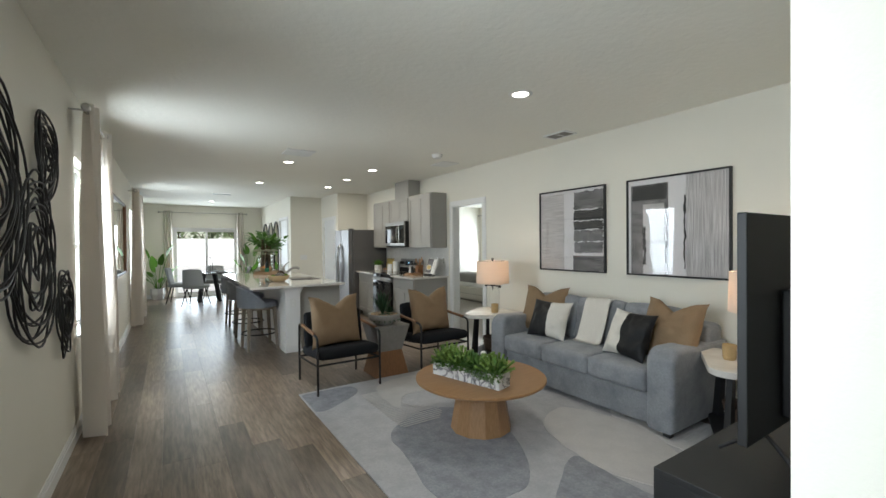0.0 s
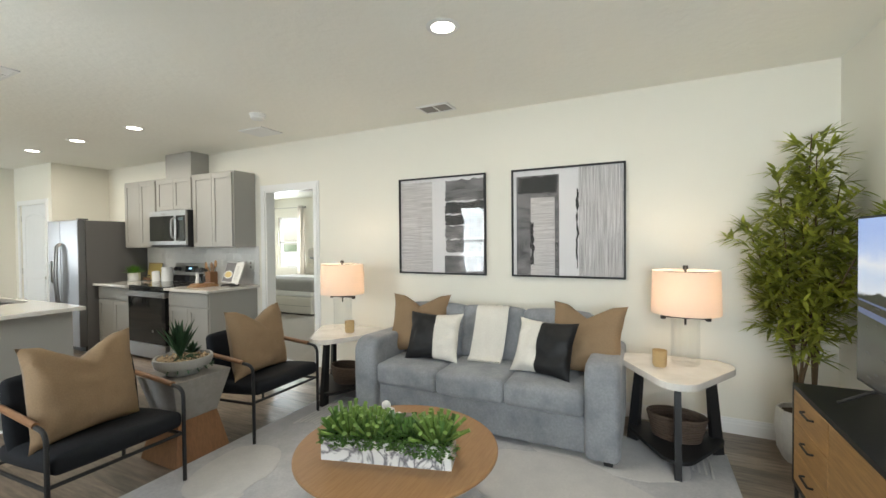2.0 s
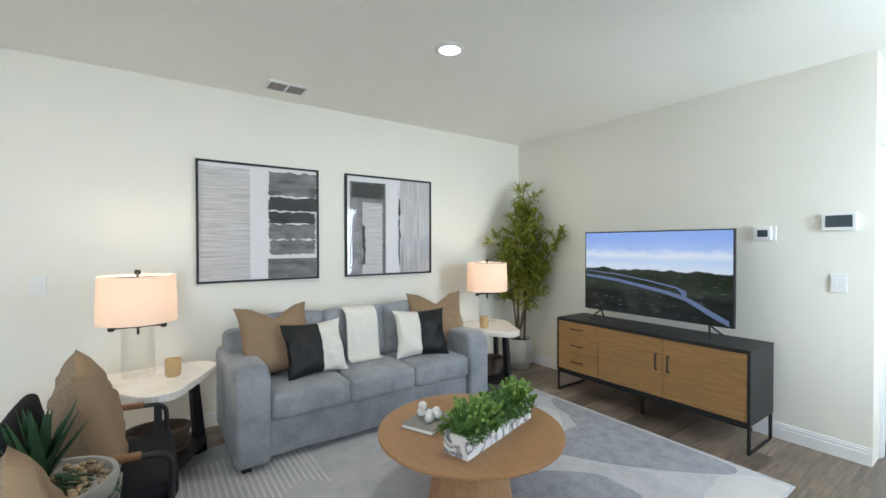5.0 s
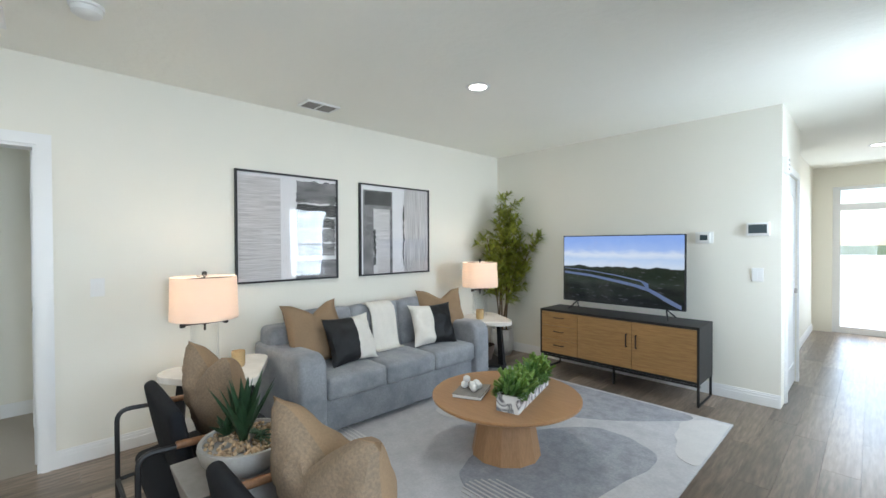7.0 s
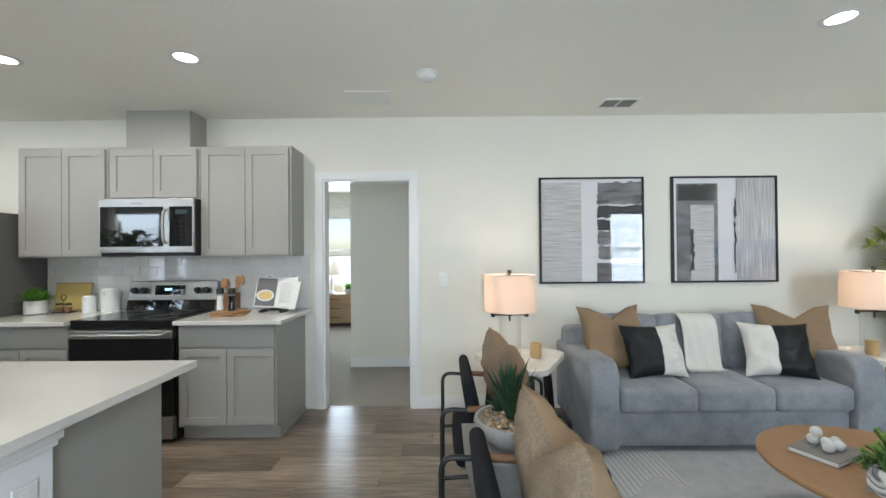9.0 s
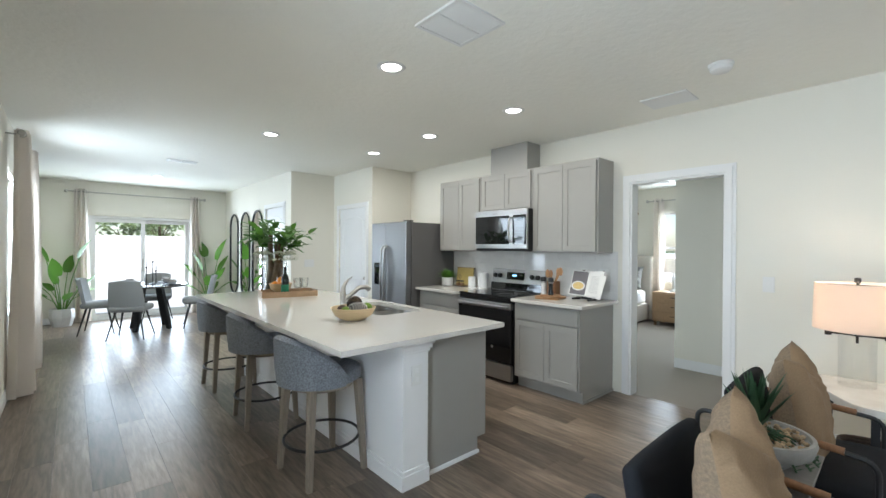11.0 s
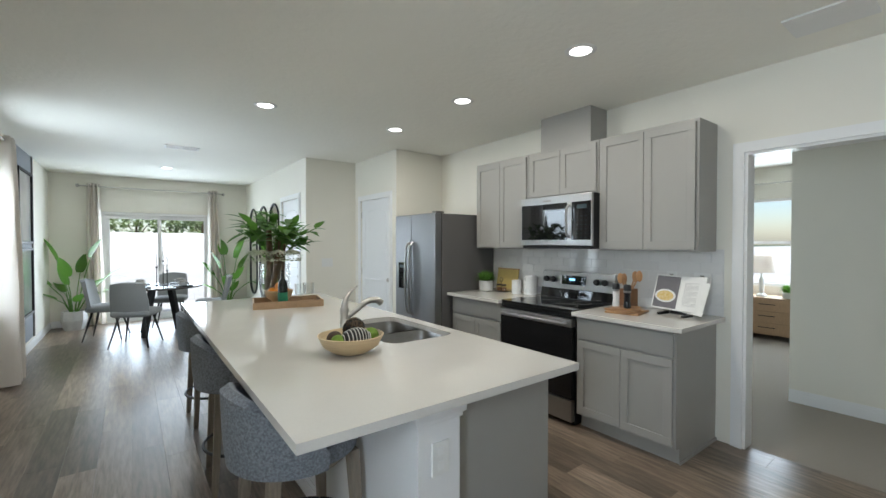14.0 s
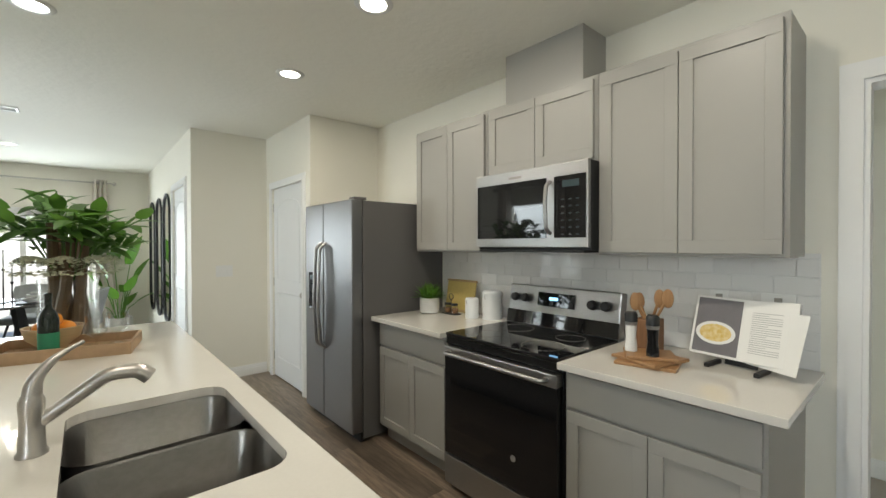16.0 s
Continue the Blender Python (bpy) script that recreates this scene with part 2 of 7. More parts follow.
M_WALL = mat("wall_paint", (0.80, 0.775, 0.69), 0.6, stain=0.04, sscale=1.5, bump=0.12, bscale=140)
M_CEIL = mat("ceiling_paint", (0.88, 0.865, 0.79), 0.75, stain=0.05, sscale=1.2, bump=2.2, bscale=20)
M_TRIM = mat("white_trim", (0.82, 0.82, 0.81), 0.35, stain=0.03, sscale=4)
M_DOOR = mat("white_door", (0.80, 0.81, 0.82), 0.4, stain=0.03, sscale=4)
M_PLANK = mat("vinyl_plank", (0.268, 0.205, 0.152), 0.29, grain=0.85, gscale=5, stain=0.6, sscale=1.3, bump=0.12, bscale=60, stretch=(9, 0.9, 1), color2=(0.095, 0.070, 0.051), vary=0.42)
M_PLANK_REST = mat("vinyl_plank_rest", (0.268, 0.205, 0.152), 0.29, grain=0.85, gscale=5, stain=0.6, sscale=1.3, bump=0.12, bscale=60, stretch=(9, 0.9, 1), color2=(0.095, 0.070, 0.051), island=0.42)
M_SUB = mat("subfloor", (0.08, 0.07, 0.06), 0.9, stain=0.2)
M_CARPET = mat("beige_carpet", (0.42, 0.38, 0.33), 0.95, grain=0.5, gscale=160, bump=0.8, bscale=200)
M_CAB = mat("gray_cabinet_paint", (0.335, 0.325, 0.30), 0.4, stain=0.05, sscale=5, bump=0.03, bscale=60)
M_QUARTZ = mat("white_quartz", (0.66, 0.635, 0.59), 0.08, grain=0.05, gscale=120, stain=0.05, sscale=6, coat=0.2)
M_STEEL = mat("brushed_steel", (0.42, 0.415, 0.41), 0.33, 1.0, grain=0.25, gscale=30, stretch=(1, 1, 30), bump=0.05, bscale=60)
M_FRIDGE = mat("slate_steel", (0.27, 0.27, 0.28), 0.33, 0.9, grain=0.2, gscale=30, stretch=(1, 1, 30))
M_FRSIDE = mat("gray_appliance_side", (0.12, 0.115, 0.112), 0.45, grain=0.1, gscale=200, bump=0.1, bscale=300)
M_SINK = mat("sink_steel", (0.27, 0.26, 0.25), 0.28, 1.0, grain=0.2, gscale=40, stretch=(1, 20, 1))
M_BLACKGLASS = mat("black_glass", (0.008, 0.008, 0.009), 0.035, stain=0.1)
M_BLACK = mat("black_metal", (0.010, 0.010, 0.011), 0.5, 0.0, stain=0.2, sscale=9)
M_BRONZE = mat("dark_bronze", (0.045, 0.038, 0.033), 0.38, 0.7, stain=0.2, sscale=15)
M_CHROME = mat("polished_chrome", (0.75, 0.75, 0.76), 0.12, 1.0, stain=0.05)
M_SOFA = mat("gray_velvet", (0.30, 0.31, 0.33), 0.85, grain=0.35, gscale=70, stain=0.75, sscale=7, bump=0.25, bscale=160, sheen=0.15, color2=(0.15, 0.16, 0.18))
M_TAN = mat("camel_fabric", (0.285, 0.19, 0.108), 0.85, grain=0.3, gscale=150, stain=0.2, sscale=6, bump=0.3, bscale=220)
M_TAUPE = mat("taupe_tweed", (0.27, 0.195, 0.125), 0.95, grain=0.6, gscale=110, stain=0.2, sscale=6, bump=0.5, bscale=140, color2=(0.13, 0.10, 0.075))
M_LEATHER = mat("black_leather", (0.010, 0.010, 0.011), 0.5, grain=0.2, gscale=60, bump=0.2, bscale=60, spec=0.3)
M_CREAM = mat("cream_weave", (0.72, 0.69, 0.63), 0.9, grain=0.25, gscale=120, bump=0.6, bscale=120)
M_DARKFAB = mat("charcoal_fabric", (0.011, 0.012, 0.015), 0.85, grain=0.3, gscale=150, bump=0.3, bscale=200, spec=0.25)
M_OAK = mat("oak_veneer", (0.37, 0.205, 0.092), 0.42, grain=0.5, gscale=7, stain=0.25, sscale=2, stretch=(1.2, 14, 1.2), bump=0.05, color2=(0.25, 0.125, 0.05))
M_OAKX = mat("oak_front", (0.42, 0.242, 0.088), 0.45, grain=0.5, gscale=7, stain=0.3, sscale=2.5, stretch=(1.2, 8, 14), bump=0.06, color2=(0.20, 0.105, 0.04))
M_PED = mat("oak_pedestal", (0.42, 0.24, 0.115), 0.45, grain=0.45, gscale=7, stretch=(14, 14, 1.2), color2=(0.25, 0.13, 0.055), bump=0.05)
M_DRIFT = mat("weathered_wood", (0.28, 0.235, 0.185), 0.6, grain=0.5, gscale=8, stretch=(14, 14, 1.2), bump=0.1)
M_STONE = mat("pale_marble", (0.74, 0.71, 0.66), 0.25, grain=0.12, gscale=14, stain=0.4, sscale=6, color2=(0.48, 0.43, 0.37))
M_MARBLE = mat("veined_marble", (0.82, 0.82, 0.81), 0.25, stain=0.4, sscale=9, color2=(0.45, 0.46, 0.48))
M_CONCRETE = mat("gray_concrete", (0.28, 0.26, 0.24), 0.8, grain=0.3, gscale=30, stain=0.35, sscale=6, bump=0.3, bscale=60)
M_BOWLGRAY = mat("light_concrete", (0.36, 0.345, 0.32), 0.8, grain=0.2, gscale=50, stain=0.25, sscale=8, bump=0.2)
M_PEBBLE = mat("tan_pebbles", (0.38, 0.27, 0.16), 0.7, grain=0.4, gscale=50, island=0.5)
M_WHITECER = mat("white_ceramic", (0.75, 0.745, 0.73), 0.3, stain=0.05)
M_POT = mat("white_speckled_pot", (0.64, 0.63, 0.61), 0.55, grain=0.12, gscale=60, stain=0.25, sscale=14)
M_LEAF = mat("green_leaf", (0.062, 0.135, 0.030), 0.45, grain=0.35, gscale=14, stain=0.2, color2=(0.035, 0.085, 0.02), island=0.4)
M_LEAFY = mat("bamboo_leaf", (0.42, 0.42, 0.065), 0.45, grain=0.45, gscale=9, color2=(0.12, 0.18, 0.035), island=0.55)
M_SUCC = mat("succulent_green", (0.12, 0.22, 0.06), 0.42, grain=0.35, gscale=20, color2=(0.06, 0.12, 0.035), island=0.5)
M_AGAVE = mat("agave_green", (0.045, 0.10, 0.045), 0.5, grain=0.3, gscale=20, color2=(0.02, 0.05, 0.03), island=0.3)
M_BRIGHTLEAF = mat("bright_leaf", (0.10, 0.23, 0.03), 0.35, grain=0.35, gscale=8, color2=(0.04, 0.12, 0.02), island=0.45)
M_STEM = mat("brown_stem", (0.13, 0.085, 0.045), 0.7, grain=0.4, gscale=20, bump=0.3)
M_SOIL = mat("dark_soil", (0.05, 0.035, 0.025), 0.95, grain=0.5, gscale=60, bump=0.8)
M_CURTAIN = mat("linen_curtain", (0.84, 0.80, 0.75), 0.9, grain=0.12, gscale=180, bump=0.2, bscale=250)
M_NICKEL = mat("satin_nickel", (0.5, 0.48, 0.45), 0.35, 0.9)
M_WICKER = mat("brown_wicker", (0.10, 0.065, 0.045), 0.8, grain=0.6, gscale=60, bump=0.8, bscale=60)
M_STOOL = mat("blue_gray_tweed", (0.27, 0.29, 0.325), 0.95, grain=0.9, gscale=110, bump=0.6, bscale=150, color2=(0.125, 0.135, 0.155))
M_DCHAIR = mat("gray_dining_fabric", (0.30, 0.31, 0.31), 0.85, grain=0.2, gscale=120, bump=0.2)
M_RED = mat("orange_fruit", (0.75, 0.27, 0.02), 0.45, grain=0.2, gscale=60, bump=0.2)
M_BAMBOOBOWL = mat("pale_bamboo_bowl", (0.56, 0.42, 0.245), 0.5, grain=0.35, gscale=8, stretch=(1, 1, 20))
M_PINE = mat("light_board", (0.45, 0.30, 0.175), 0.55, grain=0.4, gscale=8, stretch=(2, 14, 2))
M_BRNWOOD = mat("brown_wood", (0.24, 0.115, 0.05), 0.5, grain=0.5, gscale=8, stretch=(12, 12, 1.2))
M_GLASS = glass("clear_glass", (0.985, 0.99, 0.985), 0.02, 1.3)
M_PANE = glass("window_glass", ior=1.2)
M_MIRROR = mat("mirror_silver", (0.9, 0.9, 0.9), 0.0, 1.0)
M_PAPER = mat("white_paper", (0.80, 0.79, 0.76), 0.7, stain=0.04)
M_PLASTIC = mat("white_plastic", (0.78, 0.78, 0.76), 0.35, stain=0.03)
M_DARK = mat("duct_shade", (0.02, 0.02, 0.02), 0.8, stain=0.1)
M_LAMPGLOW = glow("downlight_lens", (1.0, 0.93, 0.82), 9.0)
M_TILE = mat("white_glazed_tile", (0.76, 0.75, 0.73), 0.08, stain=0.04, sscale=6, vary=0.03)
M_GROUT = mat("pale_grout", (0.76, 0.755, 0.74), 0.9, grain=0.1, gscale=80)
M_LAWN = mat("lawn", (0.075, 0.12, 0.03), 0.95, grain=0.5, gscale=2, stain=0.3, sscale=0.2, bump=0.5, bscale=9)
# Outdoor ground, whitened so that its colour carries the glare of overexposure.
M_PALEGROUND = mat("bleached_ground", (0.66, 0.63, 0.57), 0.95, grain=0.3, gscale=1.5, stain=0.2, sscale=0.3)
M_ROAD = mat("gray_road", (0.22, 0.22, 0.22), 0.9, grain=0.2, gscale=3)
M_SIDING = mat("house_siding", (0.55, 0.57, 0.58), 0.7, stain=0.1)
M_ROOF = mat("gray_shingle", (0.12, 0.115, 0.11), 0.9, grain=0.4, gscale=4)
M_SHELLNUT = mat("dark_rattan", (0.075, 0.045, 0.028), 0.8, grain=0.6, gscale=60, bump=0.6)
# Leaf colour paled: overexposed, hazy daylight on the far trees is painted in.
M_FOLIAGE = mat("hazed_tree_foliage", (0.46, 0.52, 0.34), 0.8, grain=0.4, gscale=3, island=0.35, color2=(0.28, 0.34, 0.18))

for leaf_m, leaf_c in ((M_LEAF, (0.13, 0.30, 0.04)), (M_LEAFY, (0.30, 0.40, 0.06)), (M_BRIGHTLEAF, (0.18, 0.42, 0.05)), (M_SUCC, (0.18, 0.38, 0.08))):
    see_through(leaf_m, leaf_c, 0.3)
see_through(M_CURTAIN, (0.86, 0.81, 0.75), 0.48)
see_through(M_FOLIAGE, (0.30, 0.40, 0.12), 0.4)


def veins(m, color, scale, width):
    """Adds thin dark wandering veins to a stone."""
    nt = m.node_tree
    pr = nt.nodes["Principled BSDF"]
    old = pr.inputs["Base Color"].links[0].from_socket
    tc = nt.nodes.new("ShaderNodeTexCoord")
    nz = nt.nodes.new("ShaderNodeTexNoise")
    nz.inputs["Scale"].default_value, nz.inputs["Detail"].default_value, nz.inputs["Distortion"].default_value = scale, 5, 1.2
    nt.links.new(tc.outputs["Object"], nz.inputs["Vector"])
    rp = nt.nodes.new("ShaderNodeValToRGB")
    el = rp.color_ramp.elements
    el[0].position, el[0].color = 0.5 - width, (0, 0, 0, 1)
    el[1].position, el[1].color = 0.5 + width, (0, 0, 0, 1)
    mid = el.new(0.5)
    mid.color = (1, 1, 1, 1)
    nt.links.new(nz.outputs["Fac"], rp.inputs[0])
    mx = nt.nodes.new("ShaderNodeMix")
    mx.data_type = "RGBA"
    mx.inputs[7].default_value = (*color, 1)
    nt.links.new(rp.outputs[0], mx.inputs[0])
    nt.links.new(old, mx.inputs[6])
    nt.links.new(mx.outputs[2], pr.inputs["Base Color"])


veins(M_MARBLE, (0.16, 0.16, 0.18), 7, 0.045)

# ---- plan ----
XL, XR, ZC = -0.19, 4.29, 2.61
YTV, XEND, YBACK, XDIN = 0.51, 1.21, 14.25, 2.835
YA, XB, YCW = 10.55, 3.575, 9.36
YFRONT = -3.95
T = 0.12


def wall_run(name, axis, at, thick, a0, a1, z1, holes, material=None, label="cream painted interior wall", sub=None):
    """A wall along x or y at one coordinate, with thickness to one side; holes: (a0, a1, z0, z1)."""
    bm = bmesh.new()

    def put(u0, u1, z0, zt):
        if u1 - u0 < 1e-4 or zt - z0 < 1e-4:
            return
        lo, hi = sorted((at, at + thick))
        if axis == "y":
            box(lo, hi, u0, u1, z0, zt, bm=bm)
        else:
            box(u0, u1, lo, hi, z0, zt, bm=bm)

    cur = a0
    for h0, h1, b0, b1 in sorted(holes):
        put(cur, h0, 0, z1)
        put(h0, h1, 0, b0)
        put(h0, h1, b1, z1)
        cur = h1
    put(cur, a1, 0, z1)
    bmesh.ops.remove_doubles(bm, verts=bm.verts, dist=1e-5)
    return struct(name, bm, material or M_WALL, label, "wall")


WIN0, WIN1, WIN2 = (0.70, 1.62, 0.75, 2.12), (4.46, 5.20, 0.75, 2.12), (9.75, 10.65, 0.75, 2.12)
DOORB = (5.075, 5.865, 0.0, 2.055)
SLIDE = (0.49, 2.18, 0.0, 1.98)
PANTRY = (9.53, 10.37, 0.0, 2.03)
DDOOR = (10.85, 11.68, 0.0, 2.08)
FRONT = (0.20, 1.12, 0.0, 2.30)
BX1, BY0, BY1 = 8.9, 5.0, 10.9
wall_run("wall_west", "y", XL, -0.18, YFRONT - 0.18, YBACK + 0.18, ZC, [WIN0, WIN1, WIN2])
wall_run("wall_east", "y", XR, T, YTV - T, YCW, ZC, [DOORB])
wall_run("wall_television", "x", YTV, -T, XEND, XR, ZC, [])
wall_run("wall_hall_closet", "y", XEND, T, -0.62, YTV - T, ZC, [(-0.50, 0.26, 0, 2.06)])
wall_run("wall_hall_step", "x", -0.62, -T, XEND, 2.4, ZC, [])
wall_run("wall_hall_alcove", "y", 1.36, T, YFRONT, -2.1, ZC, [])
wall_run("wall_hall_return", "x", -2.1, T, 1.36, 2.4, ZC, [])
wall_run("wall_hall_east", "y", 2.4, T, -2.1, -0.62, ZC, [])
wall_run("wall_front", "x", YFRONT, -0.18, XL, 1.48, ZC, [FRONT])
wall_run("wall_north", "x", YBACK, 0.18, XL, XDIN + T, ZC, [SLIDE])
wall_run("wall_dining_east", "y", XDIN, T, YA, YBACK, ZC, [DDOOR])
wall_run("wall_pantry_south", "x", YA, T, XDIN + T, XB + T, ZC, [])
wall_run("wall_pantry_west", "y", XB, T, YCW, YA, ZC, [PANTRY])
wall_run("wall_kitchen_north", "x", YCW, T, XB + T, XR, ZC, [])
# rooms behind the doors, closed with plain walls
wall_run("wall_pantry_back", "y", 4.2, T, YCW + T, BY1, ZC, [])
wall_run("wall_dining_side_back", "y", 3.6, T, YA + T, 12.2, ZC, [])
wall_run("wall_closet_back", "y", 2.2, T, -0.62, YTV - T, ZC, [])
# bedroom
wall_run("wall_bedroom_far", "y", BX1, 0.18, BY0, BY1, ZC, [(6.2, 7.3, 0.75, 2.12), (9.8, 10.7, 0.75, 2.12)])
wall_run("wall_bedroom_north", "x", BY1, 0.18, XR + T, BX1 + 0.18, ZC, [])
wall_run("wall_bedroom_south", "x", BY0, -T, XR + T, BX1 + 0.18, ZC, [])
wall_run("wall_bedroom_nib", "y", 5.66, T, BY0, 5.93, ZC, [])

bm = box(XL - 0.18, BX1 + 0.2, YFRONT - 0.18, YBACK + 0.18, ZC, ZC + 0.12)
struct("ceiling", bm, M_CEIL, "off-white knockdown textured ceiling", "ceiling")
bm = box(XL - 0.3, XR + T + 0.02, YFRONT - 0.3, YBACK + 0.2, -0.12, -0.012)
struct("floor_slab", bm, M_SUB, "dark base under the plank floor", "floor")
bm = box(XR + 0.06, BX1 + 0.2, BY0 - 0.1, BY1 + 0.2, -0.1, 0.0)
struct("floor_bedroom", bm, M_CARPET, "beige looped carpet of the bedroom", "carpet")


def baseboard(pts, name="baseboard"):
    """A stepped skirting board from point to point; the room lies to its left."""
    bm = bmesh.new()
    for (x0, y0), (x1, y1) in zip(pts, pts[1:]):
        n = Vector((-(y1 - y0), x1 - x0, 0)).normalized()
        for th, z0, z1 in ((0.014, 0.0, 0.075), (0.010, 0.075, 0.098), (0.006, 0.098, 0.112)):
            xs, ys = sorted((x0, x1, x0 + n.x * th, x1 + n.x * th)), sorted((y0, y1, y0 + n.y * th, y1 + n.y * th))
            box(xs[0], xs[-1], ys[0], ys[-1], z0, z1, bm=bm)
    return struct(name, bm, M_TRIM, "white stepped skirting board", "baseboard")


baseboard([(XL, YBACK - 0.01), (XL, YFRONT + 0.01)])
baseboard([(XR, YTV), (XR, 5.01)])
baseboard([(XEND, YTV), (XR - 0.015, YTV)])
baseboard([(XEND, -0.62), (XEND, -0.58)])
baseboard([(1.36, YFRONT), (1.36, -2.1)])
baseboard([(XDIN - 0.01, YBACK), (2.22, YBACK)])
baseboard([(0.33, YBACK), (XL + 0.015, YBACK)])
baseboard([(XDIN, 11.78), (XDIN, YBACK - 0.015)])
baseboard([(XB - 0.01, YA), (XDIN + 0.01, YA)])
baseboard([(5.66, BY0), (5.66, 5.93)])


def casing(name, axis, at, out, a0, a1, z1, w=0.07, th=0.018, z0=0.0, sill=False):
    """Door or window trim round an opening, standing proud by th to the side named by out (+1 or -1)."""
    bm = bmesh.new()

    def put(u0, u1, p0, p1, d):
        lo, hi = sorted((at, at + out * d))
        if axis == "y":
            box(lo, hi, u0, u1, p0, p1, bm=bm)
        else:
            box(u0, u1, lo, hi, p0, p1, bm=bm)

    for d, e0, e1 in ((th, 0.0, w * 0.62), (th * 0.6, w * 0.62, w)):
        put(a0 - e1, a0 - e0, z0, z1 + e1, d)
        put(a1 + e0, a1 + e1, z0, z1 + e1, d)
        put(a0 - e0, a1 + e0, z1 + e0, z1 + e1, d)
    return struct(name, bm, M_TRIM, "white painted door casing", "trim")


def jamb(name, axis, lo, hi, a0, a1, z1, th=0.018):
    bm = bmesh.new()
    for u0, u1, p0, p1 in ((a0, a0 + th, 0, z1), (a1 - th, a1, 0, z1), (a0 + th, a1 - th, z1 - th, z1)):
        if axis == "y":
            box(lo, hi, u0, u1, p0, p1, bm=bm)
        else:
            box(u0, u1, lo, hi, p0, p1, bm=bm)
    return struct(name, bm, M_TRIM, "white painted door lining", "trim")


casing("trim_bedroom_door", "y", XR, -1, DOORB[0], DOORB[1], DOORB[3])
jamb("trim_bedroom_jamb", "y", XR - 0.004, XR + T + 0.004, DOORB[0], DOORB[1], DOORB[3])
casing("trim_pantry_door", "y", XB, -1, PANTRY[0], PANTRY[1], PANTRY[3])
casing("trim_dining_door", "y", XDIN, -1, DDOOR[0], DDOOR[1], DDOOR[3])
casing("trim_closet_door", "y", XEND, -1, -0.50, 0.26, 2.06)


def panel_door(name, w, h, label, knob_side=1, panels=True):
    """A hinged white two-panel door in the x-z plane, hinge at x 0, face towards -y."""
    d = thing(name, 0, 0, 0, 0, label, "door")
    d["kind"] = "structure"
    part("leaf", box(0.003, w - 0.003, -0.018, 0.018, 0.008, h - 0.003, 0.002), M_DOOR, d)
    if panels:
        for z0, z1, arch in ((0.22, 0.92, 0), (1.06, h - 0.16, 1)):
            for s in (-1, 1):
                bm = bmesh.new()
                pts = [(0.12, z0), (w - 0.12, z0), (w - 0.12, z1)]
                if arch:
                    pts = [(0.12, z0), (w - 0.12, z0)] + [(w / 2 + (w / 2 - 0.12) * math.cos(a), z1 - 0.09 + 0.09 * math.sin(a)) for a in np.linspace(0, math.pi, 11)]
                else:
                    pts.append((0.12, z1))
                tube([(x, s * 0.018, z) for x, z in pts], 0.008, 6, True, bm)
                part("panel_moulding", bm, M_DOOR, d)
    kx = w - 0.06
    for s in (-1, 1):
        b = lathe([(0.026, 0), (0.026, 0.006), (0.010, 0.010), (0.010, 0.028), (0.024, 0.034), (0.028, 0.046), (0.022, 0.058), (0, 0.062)], 16)
        moved(b, pose(kx, s * 0.018, 0.94, 90 * s, 0, 0))
        part("door_knob", b, M_NICKEL, d, "satin nickel knob", True)
    for z in (0.22, h / 2, h - 0.22):
        part("hinge", lathe([(0.007, 0), (0.007, 0.09)], 8, at=(-0.002, -0.02, z - 0.045)), M_NICKEL, d)
    return d


pd = panel_door("door_pantry", PANTRY[1] - PANTRY[0], 2.05, "closed white two-panel pantry door")
pd.matrix_basis = pose(XB + 0.035, PANTRY[1], 0, 0, 0, -90)
dd = panel_door("door_dining", DDOOR[1] - DDOOR[0], 2.08, "closed white arched-panel door in the dining wall")
dd.matrix_basis = pose(XDIN + 0.035, DDOOR[1], 0, 0, 0, -90)
cd = panel_door("door_closet", 0.76, 2.06, "closed white hall closet door", panels=True)
cd.matrix_basis = pose(XEND + 0.03, 0.26, 0, 0, 0, -90)
bd = panel_door("door_bedroom", 0.74, 2.05, "white bedroom door standing open against the wall")
bd.matrix_basis = pose(XR + T + 0.012, DOORB[0] + 0.012, 0, 0, 0, -1)


def sash_window(name, axis, lo, hi, a0, a1, z0, z1, label="white framed single-hung window"):
    """A two-sash window set in a wall between lo and hi."""
    w = new(name)
    tagged(w, label, "window", kind="structure")
    mid = lo + (hi - lo) * 0.4

    def bar(u0, u1, p0, p1, d0, d1, nm, material=M_TRIM):
        b = box(d0, d1, u0, u1, p0, p1) if axis == "y" else box(u0, u1, d0, d1, p0, p1)
        return part(nm, b, material, w)

    f = 0.04
    bar(a0, a0 + f, z0, z1, mid - 0.03, mid + 0.03, "window_frame")
    bar(a1 - f, a1, z0, z1, mid - 0.03, mid + 0.03, "window_frame")
    bar(a0 + f, a1 - f, z0, z0 + f, mid - 0.03, mid + 0.03, "window_frame")
    bar(a0 + f, a1 - f, z1 - f, z1, mid - 0.03, mid + 0.03, "window_frame")
    zm = (z0 + z1) / 2
    bar(a0 + f, a1 - f, zm - 0.022, zm + 0.022, mid - 0.025, mid + 0.025, "meeting_rail")
    for p0, p1 in ((z0 + f, zm - 0.022), (zm + 0.022, z1 - f)):
        g = bar(a0 + f, a1 - f, p0, p1, mid - 0.003, mid + 0.003, "pane", M_PANE)
        g.visible_shadow = False
    return w


